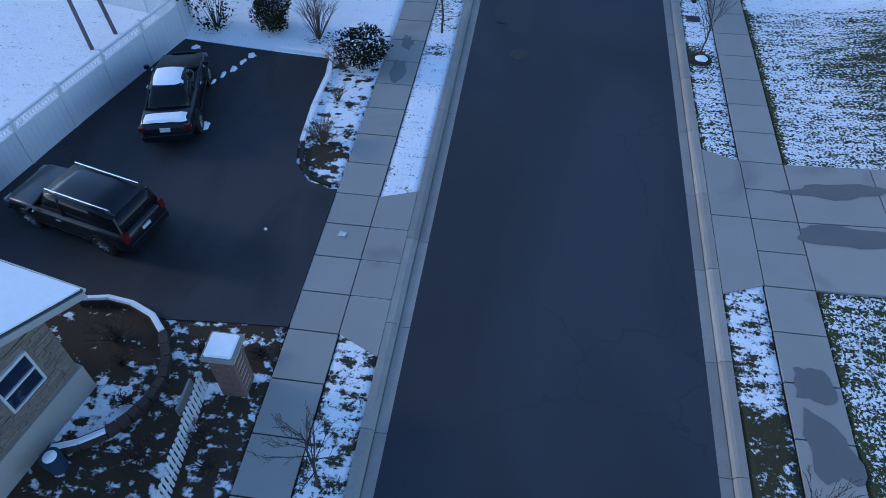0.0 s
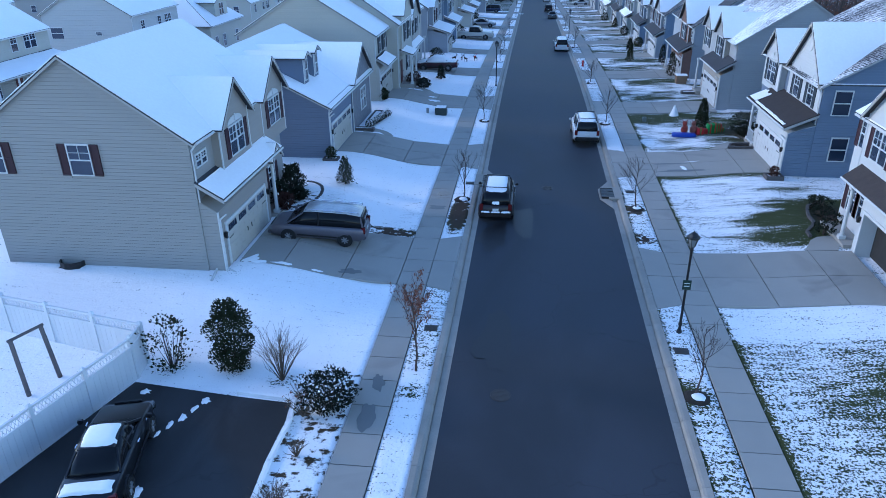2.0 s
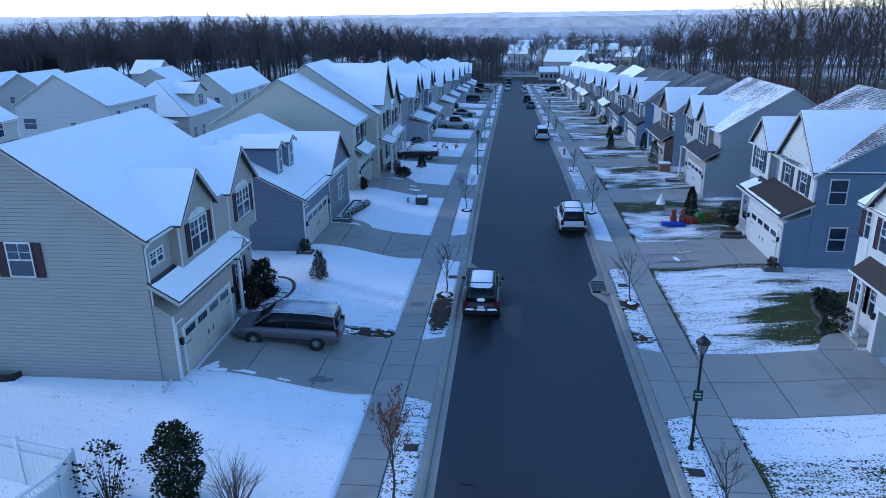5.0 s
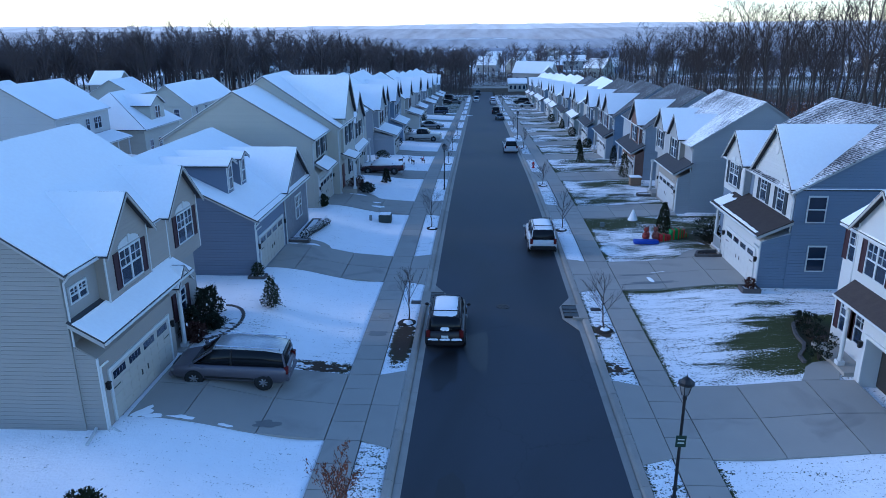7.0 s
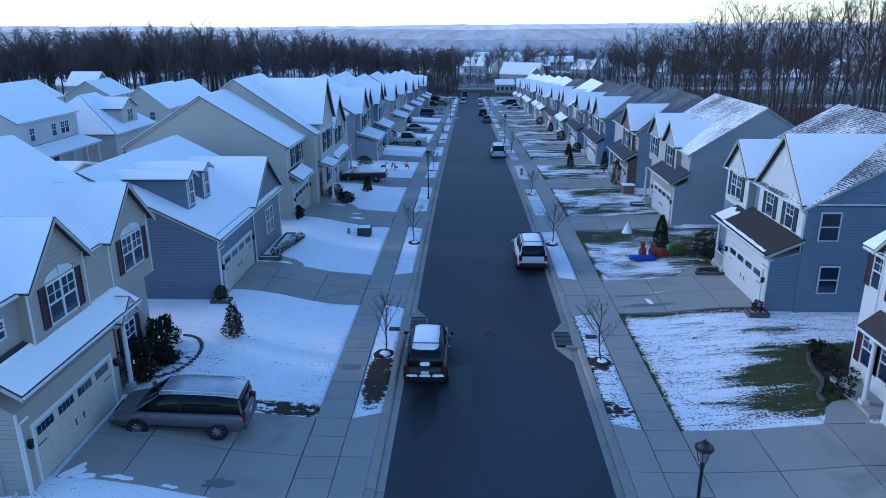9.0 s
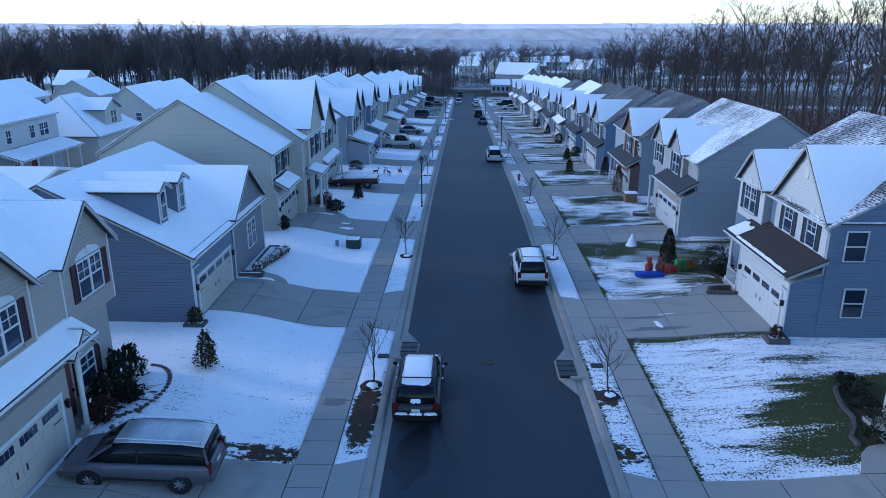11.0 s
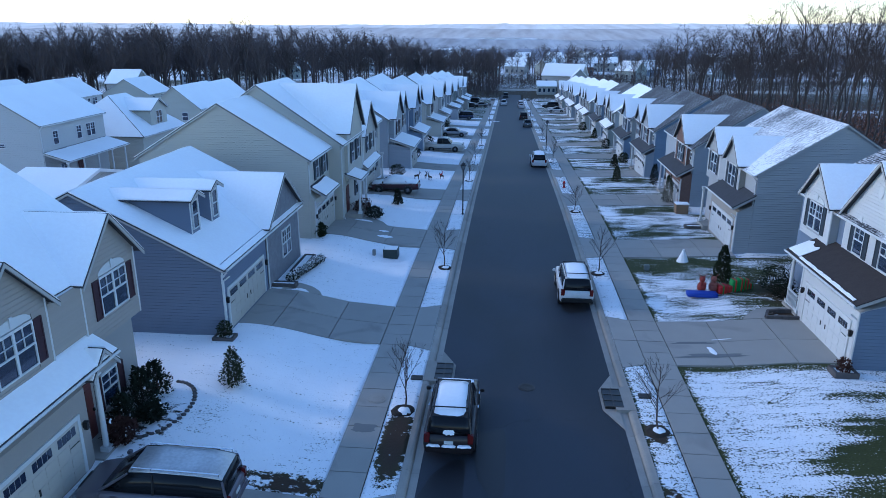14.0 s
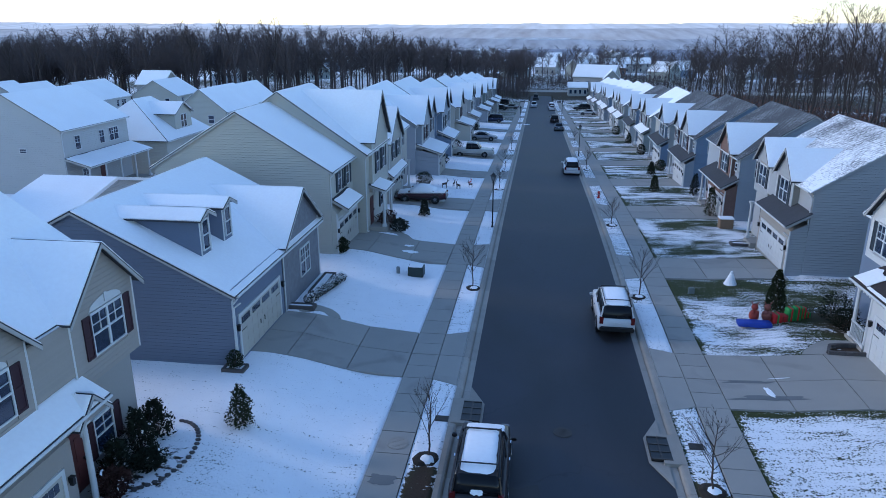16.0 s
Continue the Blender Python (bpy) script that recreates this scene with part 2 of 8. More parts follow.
def snow_cover(x, y):
    """How much of the ground the snow hides, 0 to 1."""
    if y > 222:
        return (0.1 if 232 < y < 267 else 0.42 if y < 400 else 0.72 if y < 560 else 0.6) + 0.35 * noise.noise((x * .03, y * .05, 2.0))
    if x > 0:
        if x < 5.56:
            c = 0.32 if y < -35 else 0.66 if y < -30 else (0.66 if y < -19.5 else 0.78)
            c -= 0.7 * blob(x, y, 4.9, -3.2, .5, .9) + 0.5 * blob(x, y, 4.9, -7.2, .6, .7) + 0.5 * blob(x, y, 4.7, -20.3, .7, .7)
            c -= 0.35 * (1 - smooth(4.40, 4.62, x)) * (y < 3)
            return 1.0 if 7.9 < y < 14 else c if y < 20 else 0.74
        if y < -26:
            return 0.52 - 0.3 * (1 - smooth(6.95, 7.3, x))
        if y < -12:
            c = 0.66 + 0.30 * smooth(-16.9, -16.2, y) - 0.32 * blob(x, y, 12.5, -20.5, 3.5, 3) - 0.15 * blob(x, y, 12.5, -24, 4, 2)
        elif y < 3:
            c = 0.84 + .22 * noise.noise((x * .35, y * 2.4, 6.0)) - 1.0 * bare_turf(x, y) - 0.6 * (smooth(1.7, 2.3, y)) * (x < 14.2) - 0.55 * blob(x, y, 13.6, -.3, 1.6, .55) - 0.25 * smooth(-.8, 1.2, y) * max(0, noise.noise((x * .3, y * 3.2, 4.0)))
        elif y < 18.5:
            c = 0.72 + .55 * noise.noise((x * .5, y * .8, 3.0)) - .25 * smooth(12.5, 15.5, y) - 0.55 * blob(x, y, 13.2, 11.8, 2.4, 3.6) - .8 * blob(x, y, 13.2, 8.2, 1.1, 1.0) - 0.5 * blob(x, y, 9.5, 16.8, 4.5, 1.3)
        else:
            v = (y - 22) % 15.7
            c = 0.40 + 0.34 * smooth(2, 8, v) - 0.5 * blob(x, v, 11.5, 10.5, 3.5, 2.2) + 0.75 * noise.noise((x * .35, y * 1.1, 5.0)) + 0.3 * noise.noise((x * 1.1, y * 1.6, 8.0))
        c -= 0.6 * (1 - smooth(6.98, 7.25, x))
        return c if x < 32 else 0.38 if x < 130 else 0.55
    if x > -5.56:
        if y < -34:
            return 0.62
        if y < -19.6:
            return 1.0 - 0.5 * blob(x, y, -4.95, -21.0, .6, .5) - 0.3 * smooth(5.4, 5.55, -x)
        if y < -13:
            return 0.72
        if y < -2.9:
            return 0.97 - 1.25 * blob(x, y, -4.9, -4.6, .62, 2.9)
        return 0.95
    if y < -34:
        return 0.34 - 0.3 * blob(x, y, -11.2, -35.2, 1.3, 1.0) + 0.4 * blob(x, y, -10.6, -37.2, 1.0, 1.0)
    if x > -9.2 and y < -20.2 and y > -29.3:
        return 0.70 - 0.4 * blob(x, y, -7.9, -27.6, .9, 1.2)
    c = 1.1 - 0.75 * blob(x, y, -8.3, -7.6, 2.0, .7) - 0.12 * blob(x, y, -7.6, -4.5, 1.2, 4) - 0.5 * blob(x, y, -13.6, -5.6, 1.0, 1.9) - 0.25 * blob(x, y, -12.0, -4.5, .9, 1.6)
    for bx, by in ((-14.0, -20.6), (-11.65, -20.4), (-9.7, -20.9)):
        c -= 0.5 * blob(x, y, bx, by, .55, .4)
    return c if x > -130 and y < 140 else 0.36


def litter(x, y):
    """Fallen leaves and soil: in beds and in the woods."""
    if y > 222:
        return 0.75 if y < 330 else 0.4
    if x > 31 or (x < -20 and y > 138 - 0.1 * x):
        return 0.9
    if x < 0:
        return max(blob(x, y, -8.3, -7.6, 1.9, .7), blob(x, y, -4.9, -4.6, .7, 3.2), blob(x, y, -13.6, -5.6, 1, 2), 0.85 if (y < -34 and x < -6.9) else 0, 0.8 if (x > -9.2 and x < -6.9 and -29.3 < y < -20.2) else 0, 0.6 * (x > -5.6 and y < -34))
    return max(blob(x, y, 4.9, -3.2, .6, 1), blob(x, y, 4.9, -7.2, .7, .9), blob(x, y, 14.9, -4.8, 1.3, 2.6), blob(x, y, 13.4, 8.2, 1.0, .8), blob(x, y, 14.2, 11.5, 1.4, 2.6) * .7, 0.5 * (x < 5.6 and y < -26))


def ground_height(x, y):
    z = land_z(x, y) + 0.03 + 0.03 * noise.noise((x * 0.6, y * 0.6, 3.1)) * smooth(7.2, 9, abs(x))
    if abs(x) < 4.34 and y < 250:
        z -= 0.5
    elif 5.55 < abs(x) < 6.9 and y < 230:
        z -= 0.1
    elif 6.9 <= abs(x) < 15:
        for a, b in (LEFT_DRIVES if x < 0 else RIGHT_DRIVES):
            if a < y < b:
                z -= 0.1
    return z


gv = [(x, y, ground_height(x, y)) for y in YS for x in XS]
nx = len(XS)
gf = [(j * nx + i, j * nx + i + 1, (j + 1) * nx + i + 1, (j + 1) * nx + i) for j in range(len(YS) - 1) for i in range(nx - 1)]
ground = mesh_object("ground", gv, gf, M["lawn"], True)
for key, fn in (("snow_cover", snow_cover), ("litter", litter)):
    at = ground.data.attributes.new(key, "FLOAT", "POINT")
    at.data.foreach_set("value", [min(1.2, max(0, fn(x, y))) for x, y, z in gv])
tagged(ground, "lawns under thin patchy snow with grass showing", "ground", kind="structure")


def asphalt(name, colour, wet, scale):
    """Old asphalt: aggregate grain, broad worn and damp patches, thin cracks."""
    m = bpy.data.materials.new(name)
    m.use_nodes = True
    nt = m.node_tree
    L, Nn = nt.links.new, nt.nodes.new
    bs = nt.nodes["Principled BSDF"]
    tc = Nn("ShaderNodeTexCoord")
    mp = Nn("ShaderNodeMapping")
    mp.inputs["Scale"].default_value = (1.0, 0.45, 1)
    L(tc.outputs["Object"], mp.inputs[0])
    big, grain, vor = Nn("ShaderNodeTexNoise"), Nn("ShaderNodeTexNoise"), Nn("ShaderNodeTexVoronoi")
    big.inputs["Scale"].default_value, big.inputs["Detail"].default_value, big.inputs["Distortion"].default_value = scale, 5, 0.6
    grain.inputs["Scale"].default_value, grain.inputs["Detail"].default_value = 70, 2
    vor.feature, vor.inputs["Scale"].default_value = "DISTANCE_TO_EDGE", 0.16
    warp = Nn("ShaderNodeTexNoise")
    warp.inputs["Scale"].default_value = 1.3
    add = Nn("ShaderNodeVectorMath")
    L(tc.outputs["Object"], warp.inputs["Vector"])
    L(tc.outputs["Object"], add.inputs[0])
    L(warp.outputs["Color"], add.inputs[1])
    L(add.outputs[0], vor.inputs["Vector"])
    L(mp.outputs[0], big.inputs["Vector"])
    L(tc.outputs["Object"], grain.inputs["Vector"])
    r1 = Nn("ShaderNodeMapRange")
    r1.inputs["From Min"].default_value, r1.inputs["From Max"].default_value = 0.38, 0.56
    L(big.outputs[0], r1.inputs["Value"])
    mix, gm, cr = Nn("ShaderNodeMix"), Nn("ShaderNodeMix"), Nn("ShaderNodeMix")
    for n in (mix, gm, cr):
        n.data_type = "RGBA"
    c = Vector(colour)
    mix.inputs["A"].default_value, mix.inputs["B"].default_value = (*(c * wet), 1), (*c, 1)
    L(r1.outputs[0], mix.inputs["Factor"])
    gm.blend_type, gm.inputs["Factor"].default_value = "OVERLAY", 0.5
    L(mix.outputs["Result"], gm.inputs["A"])
    L(grain.outputs["Color"], gm.inputs["B"])
    cm = Nn("ShaderNodeMapRange")
    cm.inputs["From Min"].default_value, cm.inputs["From Max"].default_value = 0.0, 0.006
    cm.inputs["To Min"].default_value, cm.inputs["To Max"].default_value = 0.6, 0.0
    L(vor.outputs["Distance"], cm.inputs["Value"])
    L(cm.outputs[0], cr.inputs["Factor"])
    L(gm.outputs["Result"], cr.inputs["A"])
    cr.inputs["B"].default_value = (*(c * 0.45), 1)
    L(cr.outputs["Result"], bs.inputs["Base Color"])
    rr = Nn("ShaderNodeMapRange")
    rr.inputs["To Min"].default_value, rr.inputs["To Max"].default_value = 0.66, 0.72
    L(r1.outputs[0], rr.inputs["Value"])
    L(rr.outputs[0], bs.inputs["Roughness"])
    b = Nn("ShaderNodeBump")
    b.inputs["Strength"].default_value, b.inputs["Distance"].default_value = 0.25, 0.01
    L(grain.outputs[0], b.inputs["Height"])
    L(b.outputs[0], bs.inputs["Normal"])
    return m


M["asphalt"] = asphalt("street_asphalt", (0.032, 0.034, 0.043), 0.5, 0.16)
M["lot"] = asphalt("lot_asphalt", (0.026, 0.026, 0.029), 0.32, 0.5)

RY = spread([(-60, 30, 3), (30, 120, 3), (120, 250, 5)])
rv, rf = [], []
for y in RY:
    for x in (-3.78, -1.8, 0, 1.8, 3.78):
        rv.append((x, y, street_z(y) - 0.08 + 0.02 * (3.78 - abs(x))))
for j in range(len(RY) - 1):
    for i in range(4):
        rf.append((j * 5 + i, j * 5 + i + 1, j * 5 + i + 6, j * 5 + i + 5))
road = mesh_object("road", rv, rf, M["asphalt"], True)
tagged(road, "dark damp asphalt residential street with faint wheel tracks", "road", kind="structure")
bm = bmesh.new()
hexa(bm, [(-90, 268, -11.2), (140, 268, -11.2), (140, 276, -11.1), (-90, 276, -11.1), (-90, 268, -10.85), (140, 268, -10.85), (140, 276, -10.75), (-90, 276, -10.75)])
tagged(part("road_cross", bm, M["concrete"]), "pale salted cross road beyond the street's end", "road", kind="structure")


def strip(name, profile, ys, mat, label, category):
    """A long closed bar with one cross-section along the street."""
    v, f, n = [], [], len(profile)
    for y in ys:
        v += [(x, y, street_z(y) + z) for x, z in profile]
    for j in range(len(ys) - 1):
        for i in range(n):
            k = (i + 1) % n
            f.append((j * n + i, j * n + k, (j + 1) * n + k, (j + 1) * n + i))
    f += [tuple(range(n)), tuple(range((len(ys) - 1) * n, len(ys) * n))[::-1]]
    return tagged(mesh_object(name, v, f, mat), label, category, kind="structure")


KERB_FAR = spread([(40, 120, 3), (120, 226, 5)])
SECTION = [(3.78, -0.075), (4.06, -0.088), (4.065, -0.115), (4.085, -0.115), (4.09, -0.05), (4.14, 0.02), (4.22, 0.05), (4.40, 0.06), (4.40, -0.4), (3.78, -0.4)]
kerbs = {}
for s in (-1, 1):
    kerbs[s] = strip("kerb", [(s * x, z) for x, z in SECTION], KERB_FAR, M["kerb"], "pale concrete kerb and gutter along the street", "kerb")
    y = -46.0
    k = 0
    while y < 39.9:
        y2 = min(y + 3.05, 40.0)
        v, n = [], len(SECTION)
        for yy in (y + 0.008, y2 - 0.008):
            v += [(s * x, yy, street_z(yy) + z) for x, z in SECTION]
        f = [(i, (i + 1) % n, n + (i + 1) % n, n + i) for i in range(n)] + [tuple(range(n)), tuple(range(n, 2 * n))[::-1]]
        mesh_object("kerb_stone", v, f, M["kerb"]).parent = kerbs[s]
        y = y2


def slab(parent, x0, x1, y0, y1, name="slab", lift=0.065, mat="concrete", gap=0.02, free=None):
    """One concrete slab that follows the lie of the land, with open joints round it."""
    h = free or land_z
    x0, x1, y0, y1 = min(x0, x1) + gap, max(x0, x1) - gap, y0 + gap, y1 - gap
    q = [(x0, y0), (x1, y0), (x1, y1), (x0, y1)]
    j = random.uniform(-.004, .004)
    v = [(x, y, h(x, y) - 0.2) for x, y in q] + [(x, y, h(x, y) + lift + j) for x, y in q]
    ob = mesh_object(name, v, [(3, 2, 1, 0), (4, 5, 6, 7), (0, 1, 5, 4), (1, 2, 6, 5), (2, 3, 7, 6), (3, 0, 4, 7)], M[mat])
    ob.parent = parent
    return ob


LOT_APRON = (-34.35, -29.2)


def apron_slab(parent, s, y0, y1, f0, f1):
    """One slab of the apron between sidewalk and kerb, flared at the kerb by f0 and f1."""
    g, j = .02, random.uniform(-.004, .004)
    q = [(s * 4.42, y0 + f0 + g), (s * 5.54, y0 + g), (s * 5.54, y1 - g), (s * 4.42, y1 + f1 - g)]
    v = [(x, y, land_z(x, y) - .2) for x, y in q] + [(x, y, land_z(x, y) + .065 + j) for x, y in q]
    ob = mesh_object("slab", v, [(3, 2, 1, 0), (4, 5, 6, 7), (0, 1, 5, 4), (1, 2, 6, 5), (2, 3, 7, 6), (3, 0, 4, 7)], M["concrete"])
    ob.parent = parent


for s, drives in ((-1, LEFT_DRIVES), (1, RIGHT_DRIVES)):
    walkway = strip("pavement", [(s * 5.55, -0.02), (s * 6.9, -0.02), (s * 6.9, -0.15), (s * 5.55, -0.15)], RY[:-4], M["mulch"], "pale concrete sidewalk of square slabs", "sidewalk")
    far = bmesh.new()
    stops = [-44.8] + [v for d in ([LOT_APRON] if s < 0 else []) + list(drives) for v in d] + [222]
    for k, (a, b) in enumerate(zip(stops, stops[1:])):
        n = 4 if k % 2 else max(1, round((b - a) / 1.5))
        for i in range(n):
            y, y2 = a + (b - a) * i / n, a + (b - a) * (i + 1) / n
            if y < 46:
                slab(walkway, s * 5.55, s * 6.9, y, y2)
            else:
                q = [(s * 5.56, y), (s * 6.89, y), (s * 6.89, y2 - .03), (s * 5.56, y2 - .03)]
                hexa(far, [(x, v, street_z(v) - .1) for x, v in q] + [(x, v, street_z(v) + .065) for x, v in q])
    tagged(part("far_slabs", far, M["concrete"], walkway), kind="stuff")
    for k, (a, b) in enumerate(drives):
        back = 14.2
        d = new("driveway")
        d.location = (0, 0, 0)
        tagged(d, "pale concrete driveway of large slabs, partly damp", "driveway", kind="structure")
        ys = [a, (a + b) / 2, b]
        for y0, y1 in zip(ys, ys[1:]):
            apron_slab(d, s, y0, y1, -.45 if y0 == a else 0, .45 if y1 == b else 0)
            e = [6.9, 9.45, 12.2, back]
            for x0, x1 in zip(e, e[1:]):
                slab(d, s * x0, s * x1, y0, y1)

apron = tagged(new('lot_apron'), 'pale concrete apron between sidewalk and street', 'driveway', kind='structure')
for k in range(4):
    y0, y1 = (LOT_APRON[0] + (LOT_APRON[1] - LOT_APRON[0]) * i / 4 for i in (k, k + 1))
    apron_slab(apron, -1, y0, y1, -.55 if k == 0 else 0, .4 if k == 3 else 0)

# the parking lot beside the first house
bm = bmesh.new()
edge = [(-14.95, -21.5), (-10.85, -21.95), (-9.0, -22.1), (-8.88, -23), (-8.9, -25), (-8.76, -27), (-8.54, -28), (-7.92, -28.8), (-7.2, -29.05), (-6.93, -29.05), (-6.93, -34.3), (-8.15, -34.36), (-10.26, -34.5), (-12.8, -34.1), (-16, -34.6), (-26, -35.5), (-26, -33.0), (-18.2, -33.3)]
prism(bm, [(x, y, -.12) for x, y in edge], (0, 0, 0.185))
lot = tagged(part("parking_lot", bm, M["lot"]), "dark wet asphalt parking lot with scraps of snow", "parking lot", kind="structure")


def kerb_line(name, pts, w, z0, z1, mat, label, category, kind="structure"):
    bm = bmesh.new()
    for k, ((x0, y0), (x1, y1)) in enumerate(zip(pts, pts[1:])):
        d = Vector((x1 - x0, y1 - y0, 0)).normalized()
        n = Vector((-d.y, d.x, 0)) * w / 2
        e = d * 0.02
        a, b = Vector((x0, y0, 0)) - e, Vector((x1, y1, 0)) + e
        up0, up1 = Vector((0, 0, z0)), Vector((0, 0, z1))
        hexa(bm, [a - n + up0, b - n + up0, b + n + up0, a + n + up0, a - n * .8 + up1, b - n * .8 + up1, b + n * .8 + up1, a + n * .8 + up1])
    return tagged(part(name, bm, mat), label, category, kind=kind)


kerb_line("kerb_island", [(-11.0, -21.75), (-8.9, -21.95), (-8.72, -23), (-8.76, -25), (-8.62, -27)], 0.16, -.1, .17, M["snow"], "snow-topped kerb round the planted island", "kerb")
kerb_line("kerb_lot", [(-8.6, -27.0), (-8.38, -27.95), (-7.85, -28.66), (-7.2, -28.9)], 0.14, -.1, .13, M["rubber"], "dark kerb at the island's rounded tip", "kerb")


def scatter_snow(name, spots, label):
    """Low scraps of trodden snow with ragged outlines."""
    bm = bmesh.new()
    for x, y, r, q, z in spots:
        n = 14
        c = bm.verts.new((x, y, z + .05 + r * .05))
        ring, foot = [], []
        for i in range(n):
            a = 2 * math.pi * i / n
            k = r * (0.65 + 0.7 * random.random())
            ring.append(bm.verts.new((x + k * .7 * math.cos(a), y + k * .7 * q * math.sin(a), z + .035)))
            foot.append(bm.verts.new((x + k * math.cos(a), y + k * q * math.sin(a), z - .01)))
        for i in range(n):
            j = (i + 1) % n
            bm.faces.new((c, ring[i], ring[j]))
            bm.faces.new((ring[i], foot[i], foot[j], ring[j]))
    return tagged(part(name, bm, M["snow"], smooth=True), label, "snow", kind="stuff")


scatter_snow("snow_scraps", [(-11.95, -22.3, .16, 1.2, .065), (-12.15, -22.75, .1, 2.0, .065), (-12.35, -23.2, .14, 1.5, .065), (-12.6, -23.65, .09, 2.2, .065), (-12.8, -24.1, .07, 2.4, .065), (-14.3, -22.0, .2, .8, .065),
                             (-12.2, -26.6, .2, 1.6, .065), (-8.6, -31.0, .05, 1, .07)], "scraps of trodden snow lying on the dark asphalt")
scatter_snow("snow_smears", [(-4.2, 131.5, 1.5, .5, street_z(132) - .05), (9.9, 5.1, .12, 2.6, .12), (10.1, 4.5, .1, 2, .12)], "thin smears of old snow on paving")


def cover_plate(x, y, r, z, mat, label, square=False):
    bm = bmesh.new()
    if square:
        box(bm, x - r, x + r, y - r * .7, y + r * .7, z - .05, z + .012)
        for k in range(-2, 3):
            box(bm, x - r * .8, x + r * .8, y + k * r * .25 - .02, y + k * r * .25 + .02, z + .012, z + .02)
    else:
        for r0, r1, h in ((0, r * .86, .012), (r * .9, r, .014)):
            n = 24
            lo = [bm.verts.new((x + r1 * math.cos(2 * math.pi * i / n), y + r1 * math.sin(2 * math.pi * i / n), z - .03)) for i in range(n)]
            hi = [bm.verts.new((x + r1 * math.cos(2 * math.pi * i / n), y + r1 * math.sin(2 * math.pi * i / n), z + h)) for i in range(n)]
            for i in range(n):
                bm.faces.new((lo[i], lo[(i + 1) % n], hi[(i + 1) % n], hi[i]))
            if r0 == 0:
                bm.faces.new(hi)
            else:
                inn = [bm.verts.new((x + r0 * math.cos(2 * math.pi * i / n), y + r0 * math.sin(2 * math.pi * i / n), z + h)) for i in range(n)]
                for i in range(n):
                    bm.faces.new((hi[i], hi[(i + 1) % n], inn[(i + 1) % n], inn[i]))
        for k in range(-3, 4):
            w = math.sqrt(max(0.01, (r * .75) ** 2 - (k * r * .2) ** 2))
            box(bm, x - w, x + w, y + k * r * .2 - .012, y + k * r * .2 + .012, z + .012, z + .018)
    return tagged(part("manhole_cover" if not square else "utility_cover", bm, mat), label, "manhole cover" if not square else "utility cover", kind="structure")


M["iron"] = material("cast_iron", (0.07, 0.062, 0.056), 0.55, metal=0.5, vary=0.3, bump=0.2)
for x, y in ((-1.87, -20.8), (0.06, 0.0)):
    cover_plate(x, y, .36, -0.08 + 0.02 * (3.78 - abs(x)), M["iron"], "round cast-iron manhole cover in the asphalt")
cover_plate(-6.1, -1.65, .42, .066, M["kerb"], "round concrete cover set in the sidewalk")
for x, y in ((-4.85, -16.8), (4.84, -17.5), (4.95, -0.4), (-4.7, .3)):
    cover_plate(x, y, .26, .07, M["iron"], "small square utility cover in the verge", True)
for s, y, k in ((1, -0.7, 1.0), (-1, 1.0, 1.0)):
    bm = bmesh.new()
    prism(bm, [(s * 3.78, y - 2.2, -.11), (s * 3.1, y - .8, -.11), (s * 3.1, y + .8, -.11), (s * 3.78, y + 2.2, -.11)], (0, 0, .07))
    box(bm, min(s * 3.62, s * 4.42), max(s * 3.62, s * 4.42), y - .95, y + .95, -.1, .075)
    inlet = tagged(part("storm_inlet", bm, M["kerb"]), "concrete storm inlet with an iron grate", "storm drain", kind="structure")
    bm = bmesh.new()
    box(bm, min(s * 3.2, s * 3.95), max(s * 3.2, s * 3.95), y - .72, y + .72, -.06, .079)
    part("drain_pit", bm, M["black"], inlet)
    for i in range(4):
        yy = y - .72 + 1.44 * i / 3
        part("grate_bar", boxed(min(s * 3.2, s * 3.95), max(s * 3.2, s * 3.95), yy - .03, yy + .03, .06, .1), M["iron"], inlet)
    part("grate_bar", boxed(s * 3.57 - .03, s * 3.57 + .03, y - .72, y + .72, .06, .101), M["iron"], inlet)

# ---- houses ----
def siding(name, colour):
    """Vinyl lap siding: overlapping courses of one colour, faintly weathered."""
    m = material(name, colour, 0.55, vary=0.07, scale=0.6, fine=12, bump=0.08, spec=0.3)
    return m


def lapped(name, colour, course=0.185):
    """The same siding for walls far off, with its courses as fine relief."""
    m = siding(name, colour)
    nt = m.node_tree
    tc, sep = nt.nodes.new("ShaderNodeTexCoord"), nt.nodes.new("ShaderNodeSeparateXYZ")
    div, fr = nt.nodes.new("ShaderNodeMath"), nt.nodes.new("ShaderNodeMath")
    div.operation, div.inputs[1].default_value, fr.operation = "DIVIDE", course, "FRACT"
    nt.links.new(tc.outputs["Object"], sep.inputs[0])
    nt.links.new(sep.outputs["Z"], div.inputs[0])
    nt.links.new(div.outputs[0], fr.inputs[0])
    b = nt.nodes.new("ShaderNodeBump")
    b.invert = True
    b.inputs["Strength"].default_value, b.inputs["Distance"].default_value = 1.0, 0.06
    nt.links.new(fr.outputs[0], b.inputs["Height"])
    nt.links.new(b.outputs[0], nt.nodes["Principled BSDF"].inputs["Normal"])
    return m


